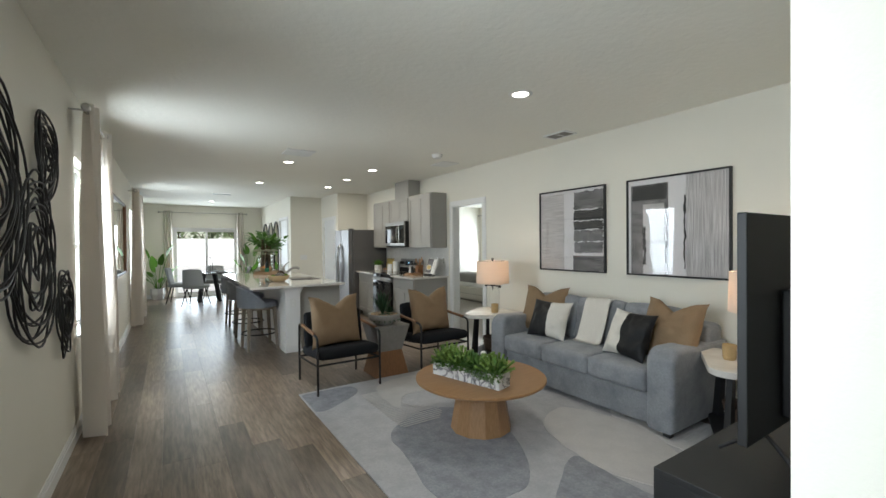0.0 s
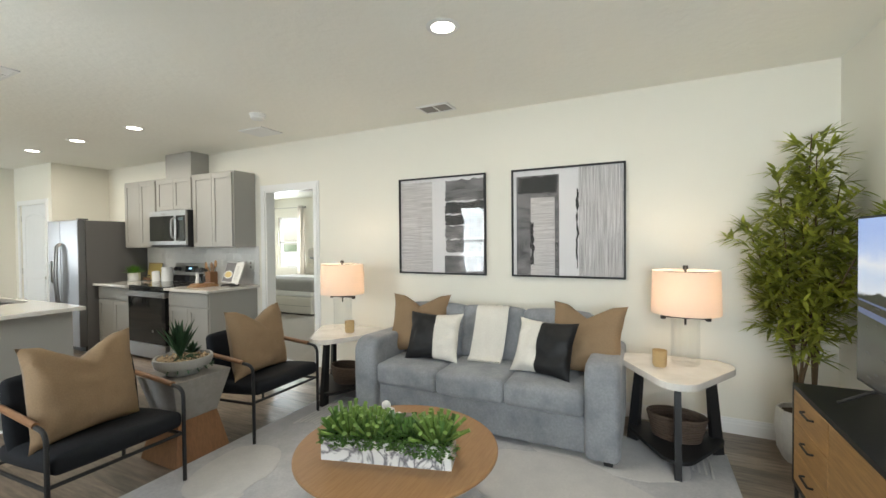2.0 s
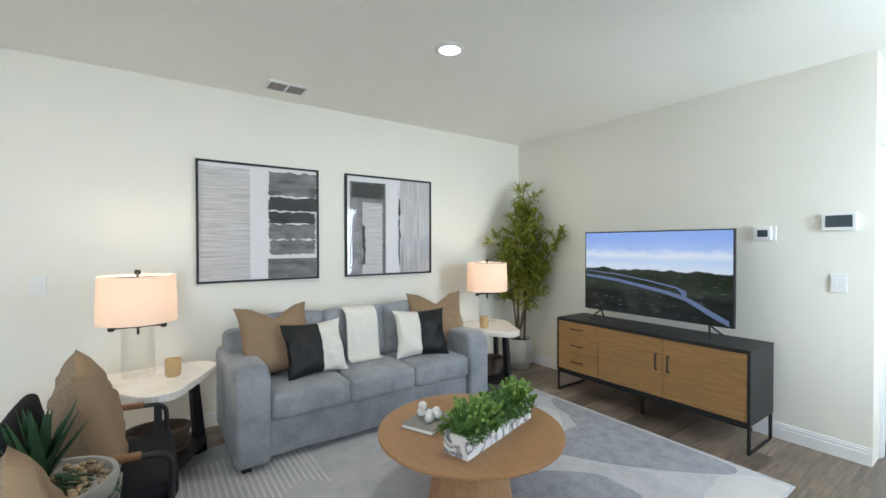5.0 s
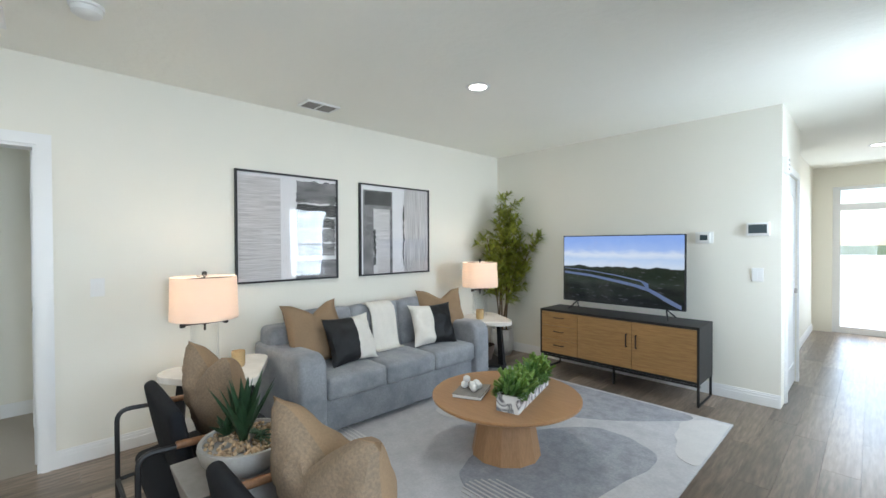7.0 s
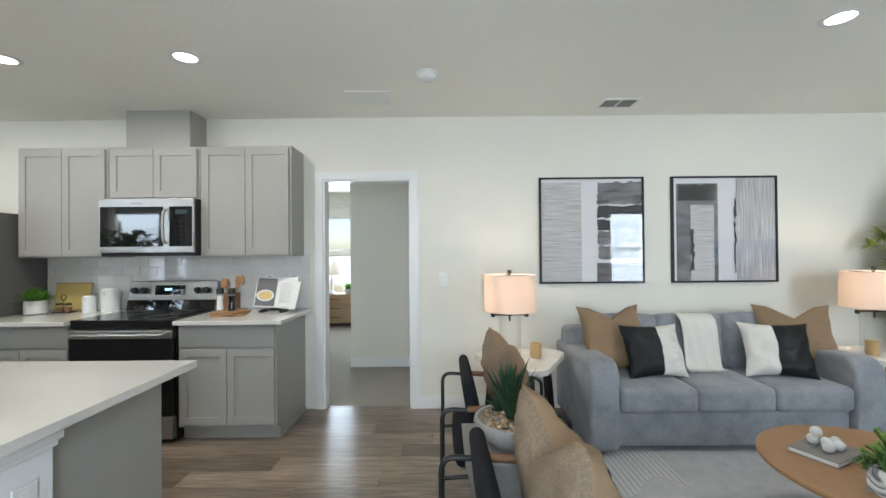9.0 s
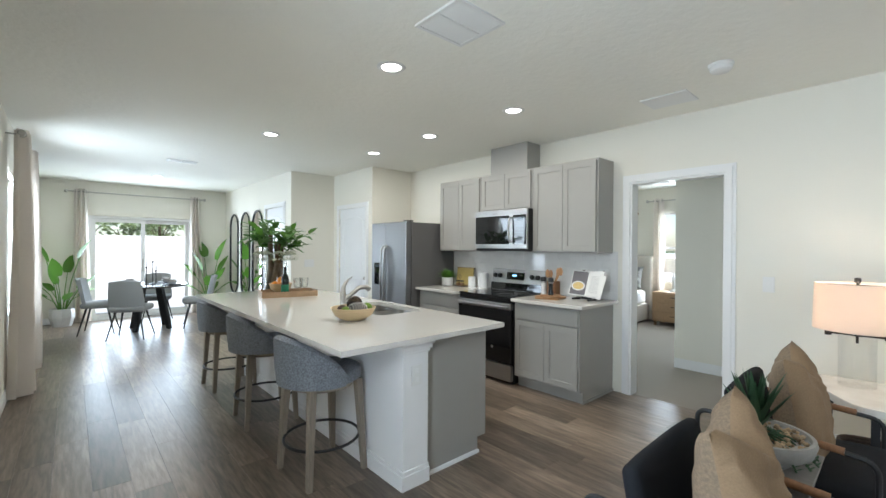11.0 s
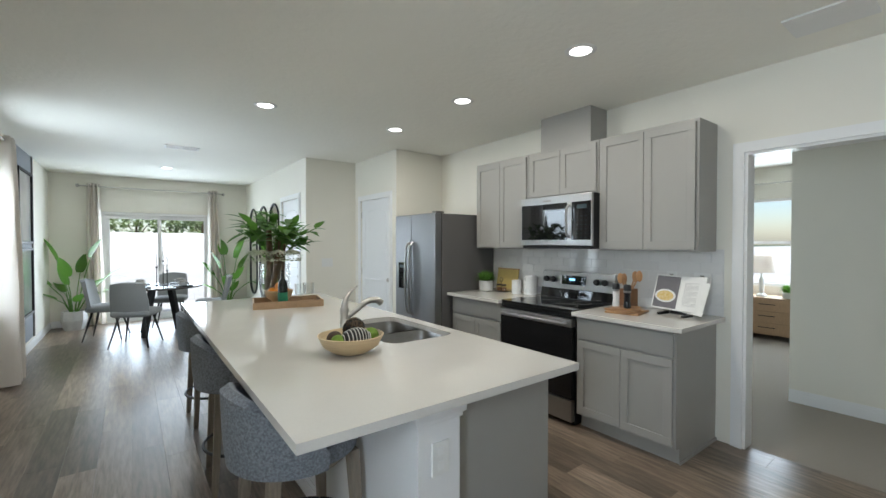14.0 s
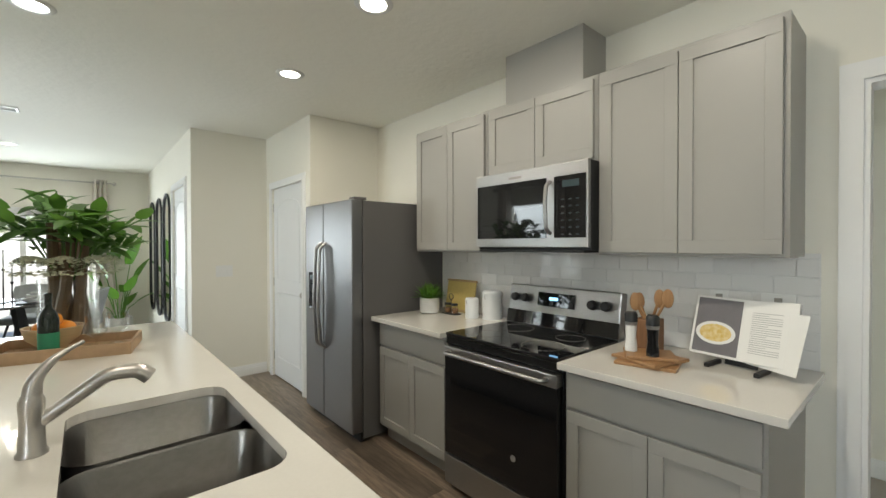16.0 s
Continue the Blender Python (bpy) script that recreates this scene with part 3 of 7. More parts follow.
for k, wdw in enumerate((WIN0, WIN1, WIN2)):
    sash_window(f"window_{k + 1}", "y", XL - 0.18, XL, *wdw)
    bm = box(XL - 0.10, XL + 0.025, wdw[0] + 0.001, wdw[1] - 0.001, wdw[2] - 0.018, wdw[2] + 0.004, 0.004)
    struct(f"window_sill_{k + 1}", bm, M_TRIM, "white window sill", "window sill")
    yc = (wdw[0] + wdw[1]) / 2
    window_light(f"daylight_{k}", (XL - 0.24, yc, 1.44), (3, yc, 0.45), wdw[1] - wdw[0] + 0.1, 1.45, (60, 54, 46)[k])
sash_window("window_4", "y", BX1, BX1 + 0.18, 6.2, 7.3, 0.75, 2.12)
sash_window("window_5", "y", BX1, BX1 + 0.18, 9.8, 10.7, 0.75, 2.12)
window_light("daylight_bed", (BX1 - 0.02, 6.75, 1.44), (6, 6.75, 1.3), 1.0, 1.25, 34)
window_light("daylight_bed_b", (BX1 - 0.02, 10.25, 1.44), (6, 10.0, 1.3), 0.8, 1.25, 36)
window_light("daylight_slider", (1.275, YBACK - 0.03, 1.05), (1.275, 8, 0.9), 1.6, 1.9, 50)
window_light("daylight_front", (0.66, YFRONT + 0.05, 1.2), (0.66, 0, 0.6), 0.85, 2.1, 14)

# sliding glass door
sd = tagged(new("sliding_door"), "white framed sliding glass patio door", "sliding door", kind="structure")
x0, x1, _, zs = SLIDE
for nm, a in (("frame", (x0, x0 + 0.05, YBACK + 0.02, YBACK + 0.14, 0.0, zs)), ("frame", (x1 - 0.05, x1, YBACK + 0.02, YBACK + 0.14, 0.0, zs)),
              ("frame", (x0 + 0.05, x1 - 0.05, YBACK + 0.02, YBACK + 0.14, zs - 0.05, zs)), ("threshold", (x0 + 0.05, x1 - 0.05, YBACK + 0.0, YBACK + 0.16, -0.01, 0.03))):
    part(nm, box(*a), M_TRIM, sd)
xm = (x0 + x1) / 2
for k, (a, c, yy) in enumerate(((x0 + 0.05, xm + 0.03, YBACK + 0.05), (xm - 0.03, x1 - 0.05, YBACK + 0.10))):
    for b in ((a, a + 0.06, yy, yy + 0.03, 0.03, zs - 0.05), (c - 0.06, c, yy, yy + 0.03, 0.03, zs - 0.05),
              (a + 0.06, c - 0.06, yy, yy + 0.03, 0.03, 0.12), (a + 0.06, c - 0.06, yy, yy + 0.03, zs - 0.12, zs - 0.05)):
        part("sash", box(*b), M_TRIM, sd)
    g = part("pane", box(a + 0.06, c - 0.06, yy + 0.012, yy + 0.018, 0.12, zs - 0.12), M_PANE, sd)
    g.visible_shadow = False
part("pull_handle", box(xm - 0.02, xm + 0.0, YBACK + 0.02, YBACK + 0.05, 0.9, 1.15, 0.004), M_NICKEL, sd)

# front door: glazed leaf with a transom light
fd = tagged(new("front_door"), "white front door with full glass and transom", "door", kind="structure")
x0, x1, _, zt = FRONT
for a in ((x0, x0 + 0.09, 0, zt), (x1 - 0.09, x1, 0, zt)):
    part("stile", box(a[0], a[1], YFRONT - 0.12, YFRONT - 0.06, a[2], a[3]), M_DOOR, fd)
for z0, z1 in ((0.0, 0.10), (1.93, 2.03), (zt - 0.05, zt)):
    part("rail", box(x0 + 0.09, x1 - 0.09, YFRONT - 0.12, YFRONT - 0.06, z0, z1), M_DOOR, fd)
for z0, z1 in ((0.10, 1.93), (2.03, zt - 0.05)):
    g = part("pane", box(x0 + 0.09, x1 - 0.09, YFRONT - 0.095, YFRONT - 0.088, z0, z1), M_PANE, fd)
    g.visible_shadow = False


# ---- living room ----
def curtain(name, axis, at, a0, a1, z0, z1, folds, depth=0.05, seed=0, sweep=0.0, group="linen curtains"):
    """A grommet curtain panel hanging in folds; sweep: how far its foot swings along the wall."""
    c = thing(name, 0, 0, 0, 0, "pale linen grommet curtain hanging in folds", "curtain", group)
    b = bmesh.new()
    nu, nv = folds * 10, 14
    rnd = random.Random(seed)
    ph = rnd.random() * 6
    rows = []
    for j in range(nv + 1):
        v = j / nv
        row = []
        for i in range(nu + 1):
            u = i / nu
            s = math.sin(2 * math.pi * folds * u + ph + 0.5 * math.sin(3 * v + ph))
            d = depth * s * (0.75 + 0.6 * (1 - v)) + 0.012 * math.sin(9 * u + 4 * v + ph)
            w = a0 + (a1 - a0) * (u + 0.02 * math.sin(5 * v + 7 * u)) + sweep * (1 - v) ** 2 * u + 0.10 * (1 - v) ** 1.5 * (u - 0.3)
            z = z0 + (z1 - z0) * v
            row.append(b.verts.new((at + d, w, z) if axis == "y" else (w, at + d, z)))
        rows.append(row)
    for r0, r1 in zip(rows, rows[1:]):
        for i in range(nu):
            b.faces.new((r0[i], r0[i + 1], r1[i + 1], r1[i]))
    bmesh.ops.recalc_face_normals(b, faces=b.faces)
    ex = bmesh.ops.solidify(b, geom=b.faces[:], thickness=0.004)
    part("panel", b, M_CURTAIN, c, "", True)
    n = folds * 2
    for k in range(n):
        u = (k + 0.5) / n
        g = bmesh.new()
        ring = [(0.026 * math.cos(q), 0.026 * math.sin(q)) for q in np.linspace(0, 2 * math.pi, 13)[:-1]]
        w = a0 + (a1 - a0) * u
        if axis == "y":
            tube([(at + p, w, z1 - 0.045 + q) for p, q in ring], 0.006, 5, True, g)
        else:
            tube([(w, at + p, z1 - 0.045 + q) for p, q in ring], 0.006, 5, True, g)
        part("grommet", g, M_NICKEL, c)
    return c


def curtain_rod(axis, at, a0, a1, z, wall):
    r = thing("curtain_rod", 0, 0, 0, 0, "satin nickel curtain rod with ball finials", "curtain rod")
    P = (lambda w, d, zz: (d, w, zz)) if axis == "y" else (lambda w, d, zz: (w, d, zz))
    part("rod", tube([P(a0, at, z), P(a1, at, z)], 0.011, 10), M_NICKEL, r, "", True)
    for w, s in ((a0, -1), (a1, 1)):
        b = lathe([(0.012, 0), (0.022, 0.006), (0.03, 0.02), (0.03, 0.034), (0.02, 0.048), (0, 0.052)], 14)
        rot = pose(0, 0, 0, -90 * s, 0, 0) if axis == "y" else pose(0, 0, 0, 0, 90 * s, 0)
        part("finial", moved(b, Matrix.Translation(P(w, at, z)) @ rot), M_NICKEL, r, "", True)
        part("bracket", tube([P(w - s * 0.06, at, z), P(w - s * 0.06, wall, z)], 0.007, 8), M_NICKEL, r)
    return r


for y0, y1 in ((0.40, 1.92), (4.20, 5.42), (9.44, 10.96)):
    curtain_rod("y", XL + 0.11, y0, y1, 2.43, XL)
curtain("curtain", "y", XL + 0.11, 4.25, 4.50, 0.02, 2.48, 3, 0.055, 1)
curtain("curtain", "y", XL + 0.11, 5.12, 5.36, 0.02, 2.48, 3, 0.045, 2)
curtain("curtain", "y", XL + 0.11, 0.44, 0.70, 0.02, 2.48, 3, 0.06, 3)
curtain("curtain", "y", XL + 0.11, 1.58, 1.86, 0.02, 2.48, 3, 0.06, 4)
curtain("curtain", "y", XL + 0.11, 9.48, 9.78, 0.02, 2.48, 3, 0.06, 5)
curtain("curtain", "y", XL + 0.11, 10.60, 10.90, 0.02, 2.48, 3, 0.06, 6)
curtain_rod("x", YBACK - 0.11, 0.21, 2.36, 2.40, YBACK)
curtain("curtain", "x", YBACK - 0.11, 0.30, 0.48, 0.02, 2.45, 3, 0.045, 7)
curtain("curtain", "x", YBACK - 0.11, 2.12, 2.30, 0.02, 2.45, 3, 0.045, 8, 0.14)


def swirl_art(y, z, ry, rz_, loops, seed):
    """A wall sculpture of black wire wound in loose rings."""
    a = thing("wall_sculpture", XL, y, z, 0, "black wound metal wire wall sculpture", "wall art", "wire wall sculptures")
    rnd = random.Random(seed)
    for k in range(loops):
        f = 1.0 - 0.82 * (k / loops) ** 1.1
        oy, oz = rnd.uniform(-0.1, 0.1) * ry * (1.2 - f), rnd.uniform(-0.12, 0.12) * rz_ * (1.2 - f)
        tilt = rnd.uniform(-0.25, 0.25)
        pts = []
        ph = rnd.random() * 6
        for i in range(36):
            q = 2 * math.pi * i / 36
            w = 1 + 0.05 * math.sin(3 * q + ph)
            yy, zz = math.cos(q) * ry * f * w, math.sin(q) * rz_ * f * w
            pts.append((0.03 + 0.012 * math.sin(2 * q + ph), yy * math.cos(tilt) - zz * math.sin(tilt) * 0.3 + oy, zz + yy * math.sin(tilt) * 0.3 + oz))
        part("wire_ring", tube(pts, 0.0055, 5, True), M_BLACK, a, "", True)
    part("hanger", tube([(0, 0, rz_ * 0.6), (0.035, 0, rz_ * 0.6)], 0.008, 6), M_BLACK, a)
    return a


swirl_art(2.52, 1.66, 0.46, 0.46, 13, 1)
swirl_art(3.42, 1.91, 0.22, 0.27, 10, 2)
swirl_art(3.16, 1.36, 0.42, 0.44, 14, 3)
swirl_art(3.86, 1.01, 0.20, 0.28, 10, 4)


def rug_material(name, c1, c2, scale, bump=0.5):
    return mat(name, c1, 0.95, grain=0.5, gscale=60, stain=0.85, sscale=scale, bump=bump, bscale=90, color2=c2)


M_RUG0 = rug_material("rug_ground", (0.52, 0.51, 0.52), (0.38, 0.38, 0.395), 7)
M_RUG1 = rug_material("rug_blue_gray", (0.36, 0.365, 0.39), (0.21, 0.215, 0.24), 12)
M_RUG2 = rug_material("rug_cream", (0.58, 0.56, 0.545), (0.50, 0.485, 0.48), 7)
M_RUG3 = rug_material("rug_pale_gray", (0.58, 0.565, 0.56), (0.66, 0.645, 0.63), 14, 0.8)
rug = thing("rug", 2.65, 2.755, 0.0, 0, "gray and cream abstract tufted area rug", "rug")
part("woven_ground", box(-1.235, 1.235, -1.56, 1.56, 0.0, 0.012, 0.004), M_RUG0, rug)


def blob(pts, z, material, name, n=10):
    """A raised tufted field with a wavy outline through the given points."""
    P = [Vector((x, y, 0)) for x, y in pts]
    k = len(P)
    out = []
    for i in range(k):
        p0, p1, p2, p3 = P[i - 1], P[i], P[(i + 1) % k], P[(i + 2) % k]
        for j in range(n):
            t = j / n
            q = 0.5 * (2 * p1 + (p2 - p0) * t + (2 * p0 - 5 * p1 + 4 * p2 - p3) * t * t + (3 * p1 - p0 - 3 * p2 + p3) * t ** 3)
            wob = 0.022 * noise.noise(q * 7.0)
            out.append((max(-1.225, min(1.225, q.x + wob)), max(-1.515, min(1.515, q.y + wob))))
    part(name, prism(out, 0.0118, z), material, rug)


blob([(-1.22, 1.5), (-0.8, 1.5), (-0.75, 1.3), (-1.0, 1.1), (-1.22, 1.05)], 0.0150, M_RUG1, "field")
blob([(-0.55, 1.3), (-0.1, 1.45), (0.05, 1.2), (-0.15, 1.0), (-0.45, 0.95), (-0.6, 0.7)], 0.0155, M_RUG2, "field")
blob([(-0.85, 0.35), (-0.35, 0.55), (-0.1, 0.15), (-0.2, -0.35), (-0.55, -0.75), (-1.0, -0.6), (-0.95, -0.1)], 0.0150, M_RUG1, "field")
blob([(0.15, -0.25), (0.6, -0.1), (0.75, -0.6), (0.6, -1.0), (0.3, -1.3), (0.0, -0.95)], 0.0156, M_RUG2, "field")
blob([(-0.3, -0.8), (0.0, -0.7), (0.0, -1.2), (0.45, -1.5), (-0.9, -1.51), (-0.75, -1.15)], 0.0150, M_RUG1, "field")
blob([(0.7, -0.5), (1.1, -0.3), (1.22, -0.9), (1.0, -1.3), (0.7, -1.2)], 0.0148, M_RUG3, "field")
blob([(-1.22, -0.7), (-1.05, -0.8), (-0.95, -1.3), (-1.1, -1.51), (-1.22, -1.51)], 0.0153, M_RUG2, "field")
for k in range(26):
    y = 0.35 + k * 0.033
    part("ridge", box(-0.75 - 0.012 * (k % 3), -0.42 + 0.10 * math.sin(k * 0.35), y, y + 0.012, 0.0118, 0.0166), M_RUG2, rug)
for k in range(30):
    y = -1.45 + k * 0.033
    part("ridge", box(0.86 + 0.08 * math.sin(k * 0.3), 1.21, y, y + 0.012, 0.0119, 0.0158), M_RUG3, rug)
for k in range(24):
    y = 0.6 + k * 0.034
    part("ridge", box(0.35 + 0.1 * math.sin(k * 0.4), 1.0, y, y + 0.013, 0.0119, 0.0158), M_RUG3, rug)

# sofa: base at its middle, front towards -x
sofa = thing("sofa", 3.815, 2.81, 0, 0, "gray velvet three-seat sofa with sloped arms", "sofa")
part("base", pad(-0.40, 0.36, -0.90, 0.90, 0.05, 0.30, 0.006, 0.02, 8, 1), M_SOFA, sofa, "", True)
part("back_frame", pad(0.12, 0.39, -0.96, 0.96, 0.06, 0.76, 0.012, 0.05, 8, 2), M_SOFA, sofa, "", True)


def sofa_arm(s):
    """A padded arm with a rounded front shoulder."""
    pts = [(-0.46, 0.055), (0.39, 0.055), (0.39, 0.625)]
    for i in range(10):
        q = math.radians(90 + 90 * i / 9)
        pts.append((-0.34 + 0.12 * math.cos(q), 0.53 + 0.12 * math.sin(q)))
    b = prism(pts, -0.107, 0.107)
    es = [e for e in b.edges if abs(e.verts[0].co.z - e.verts[1].co.z) < 1e-6]
    bmesh.ops.bevel(b, geom=es, offset=0.04, segments=5, affect="EDGES", profile=0.5)
    return moved(b, Matrix(((1, 0, 0, 0), (0, 0, 1, s * 0.895), (0, 1, 0, 0), (0, 0, 0, 1))))


for s in (-1, 1):
    arm_ = sofa_arm(s)
    bmesh.ops.recalc_face_normals(arm_, faces=arm_.faces)
    part("armrest", arm_, M_SOFA, sofa, "", True)
for k in range(3):
    y0 = -0.785 + k * 0.5235
    part("seat_cushion", pad(-0.455, 0.15, y0 + 0.002, y0 + 0.521, 0.295, 0.458, 0.016, 0.032, 8, k + 3), M_SOFA, sofa, "", True)
    b = pad(-0.09, 0.09, y0 + 0.002, y0 + 0.521, 0.0, 0.425, 0.022, 0.035, 8, k + 9)
    moved(b, pose(0.10, 0, 0.44, 0, 12, 0))
    part("back_cushion", b, M_SOFA, sofa, "", True)
for sx in (-0.40, 0.33):
    for sy in (-0.93, 0.93):
        part("foot", frustum(0.05, 0.05, 0.06, 0.06, 0, 0.06, dx=0, dy=0), M_BLACK, sofa).location = (sx, sy, 0)


def throw_pillow(x, y, z, w, h, t, rz, lean, material, label, seed, chop=0.0, roll=0):
    p = thing("throw_pillow", x, y, z, 0, label, "pillow", "pillows on the sofa")
    p.matrix_basis = pose(x, y, z) @ pose(0, 0, 0, 0, 0, rz) @ pose(0, 0, 0, lean, roll, 0)
    part("cover", cushion(w, h, t, seed=seed, chop=chop), material, p, "", True)
    return p


def duo_pillow(x, y, z, w, h, t, rz, lean, seed, flip):
    p = thing("throw_pillow", x, y, z, 0, "black leather and white boucle pillow", "pillow", "pillows on the sofa")
    p.matrix_basis = pose(x, y, z) @ pose(0, 0, 0, 0, 0, rz) @ pose(0, 0, 0, lean, 0, 0)
    for nm, mt, side in (("leather_half", M_LEATHER, 1), ("woven_half", M_CREAM, -1)):
        b = cushion(w, h, t, seed=seed)
        cut = bmesh.ops.bisect_plane(b, geom=b.verts[:] + b.edges[:] + b.faces[:], plane_co=(flip * 0.05 * w, 0, 0), plane_no=(side * flip, 0, 0), clear_outer=True)
        part(nm, b, mt, p, "", True)
    return p


throw_pillow(3.74, 3.44, 0.465, 0.54, 0.52, 0.17, -90 + 10, -20, M_TAN, "camel brown pillow with a chopped top on the sofa", 21, 0.09)
throw_pillow(3.70, 2.08, 0.465, 0.54, 0.52, 0.17, -90 - 12, -20, M_TAN, "camel brown pillow with a chopped top on the sofa", 22, 0.09)
duo_pillow(3.58, 3.22, 0.465, 0.46, 0.40, 0.15, -90 + 6, -24, 23, 1)
duo_pillow(3.56, 2.35, 0.465, 0.46, 0.41, 0.15, -90 - 14, -24, 24, -1)

# knitted throw over the back cushions and seat
b = bmesh.new()
path = [(0.27, 0.55), (0.25, 0.70), (0.22, 0.80), (0.19, 0.862), (0.145, 0.888), (0.085, 0.882), (0.04, 0.845), (0.015, 0.78), (-0.005, 0.70), (-0.03, 0.60), (-0.055, 0.52), (-0.075, 0.497), (-0.11, 0.492)]
rows = []
for i, (x, z) in enumerate(path):
    rows.append([b.verts.new((x - 0.006 + 0.004 * math.sin(j * 1.7 + i), -0.135 + 0.27 * j / 12 + 0.012 * math.sin(i * 0.7), z + 0.004 * math.sin(j * 2.1))) for j in range(13)])
for r0, r1 in zip(rows, rows[1:]):
    for j in range(12):
        b.faces.new((r0[j], r0[j + 1], r1[j + 1], r1[j]))
bmesh.ops.recalc_face_normals(b, faces=b.faces)
bmesh.ops.solidify(b, geom=b.faces[:], thickness=0.012)
throw = thing("throw_blanket", 3.80, 2.80, 0, 0, "cream knitted throw draped over the sofa back", "blanket")
part("cloth", b, M_CREAM, throw, "", True)
for k in range(13):
    part("tassel", tube([(-0.115, -0.13 + k * 0.0215, 0.497), (-0.14, -0.13 + k * 0.0215 + 0.004, 0.488)], 0.004, 5), M_CREAM, throw)

# coffee table
ct = thing("coffee_table", 2.405, 2.79, 0.012, 0, "round oak coffee table on a faceted drum pedestal", "coffee table")
part("tabletop", lathe([(0, 0.363), (0.44, 0.363), (0.485, 0.373), (0.5, 0.383), (0.5, 0.393), (0.494, 0.398), (0, 0.398)], 72), M_OAK, ct)
part("pedestal", lathe([(0, 0), (0.235, 0), (0.17, 0.363), (0, 0.363)], 12), M_PED, ct)


def leaf_blade(b, base, d, up, length, width, bend, fold=0.15, n=3, blunt=False):
    """One leaf of n sections from base along d, bending down."""
    d, up = Vector(d).normalized(), Vector(up).normalized()
    side = d.cross(up)
    side = side.normalized() if side.length > 1e-4 else d.orthogonal().normalized()
    nrm = side.cross(d)
    p = Vector(base)
    prev = None
    for i in range(n + 1):
        t = i / n
        w = width * math.sin(math.pi * min(1, (0.12 + 0.88 * t) ** 0.75)) * 0.5 if t < 1 else 0.0
        c = p + d * length * t - Vector((0, 0, 1)) * bend * length * t * t
        if blunt:
            w = width * (0.22 + 0.28 * t)
        if i == n and not blunt:
            row = [b.verts.new(c)]
        else:
            row = [b.verts.new(c - side * w + nrm * w * fold), b.verts.new(c), b.verts.new(c + side * w + nrm * w * fold)]
        if prev:
            if len(row) == 3:
                b.faces.new((prev[0], prev[1], row[1], row[0]))
                b.faces.new((prev[1], prev[2], row[2], row[1]))
            else:
                b.faces.new((prev[0], prev[1], row[0]))
                b.faces.new((prev[1], prev[2], row[0]))
        prev = row


def dirv(az, el):
    return Vector((math.cos(az) * math.cos(el), math.sin(az) * math.cos(el), math.sin(el)))


# marble trough of succulents
tr = thing("planter", 2.275, 2.755, 0.41, 15.5, "white marble trough planted with green succulents", "planter")
bm = box(-0.065, 0.065, -0.275, 0.275, 0, 0.012)
for a in ((-0.065, -0.053, -0.275, 0.275, 0.012, 0.095), (0.053, 0.065, -0.275, 0.275, 0.012, 0.095), (-0.053, 0.053, -0.275, -0.263, 0.012, 0.095), (-0.053, 0.053, 0.263, 0.275, 0.012, 0.095)):
    box(*a, bm=bm)
part("trough", bm, M_MARBLE, tr)
part("soil", box(-0.053, 0.053, -0.263, 0.263, 0.012, 0.085), M_SOIL, tr)
rnd = random.Random(5)
M_FINGER = mat("fleshy_leaf", (0.20, 0.31, 0.07), 0.4, grain=0.35, gscale=16, color2=(0.10, 0.19, 0.04), island=0.45)
see_through(M_FINGER, (0.25, 0.42, 0.08), 0.2)
for y, n, L in ((-0.205, 42, 0.125), (0.07, 34, 0.12), (0.165, 38, 0.13)):
    for k in range(n):
        b = bmesh.new()
        az, el_ = k * 2.4, 0.12 + 1.4 * (k / n) ** 0.8
        d = dirv(az, el_)
        c = Vector((0.01 * math.cos(az), y + 0.012 * math.sin(az), 0.085))
        ln = L * rnd.uniform(0.7, 1.1)
        tip = c + d * ln + Vector((0, 0, 0.02 * (1.5 - el_)))
        tube([c, c.lerp(tip, 0.5) - Vector((0, 0, 0.008)), c.lerp(tip, 0.9), tip], 0.0045, 6, bm=b, r1=0.0095)
        part("fleshy_leaf", b, M_FINGER, tr, "", True)
for y in (-0.245, -0.12, -0.075, -0.025, 0.02, 0.115, 0.215, 0.245):
    b = bmesh.new()
    for k in range(46):
        az, el_ = k * 2.4, 0.1 + 1.35 * k / 46
        c = Vector((rnd.uniform(-0.035, 0.035), y + rnd.uniform(-0.025, 0.025), 0.085 + 0.03 * rnd.random()))
        leaf_blade(b, c, dirv(az, el_), (0, 0, 1), rnd.uniform(0.045, 0.085), rnd.uniform(0.018, 0.028), -0.1, 0.5, 3, rnd.random() < 0.6)
    part("rosette", b, M_SUCC, tr, "", True)
for k in range(22):
    b = bmesh.new()
    s = 1 if k % 2 else -1
    y = -0.28 + 0.56 * (k + 0.5) / 22
    drop = rnd.uniform(0.01, 0.055)
    for j in range(70):
        c = (s * (0.052 + 0.028 * rnd.random()), y + rnd.uniform(-0.035, 0.035), 0.115 - (drop + 0.02) * rnd.random())
        leaf_blade(b, c, dirv((0 if s > 0 else 3.14) + rnd.uniform(-1.4, 1.4), rnd.uniform(-0.5, 1.2)), (0, 0, 1), rnd.uniform(0.012, 0.022), 0.013, 0.1, 0.4, 2, True)
    part("trailing_clump", b, M_SUCC, tr, "", True)

tr.scale = (1.08, 1.12, 1.08)

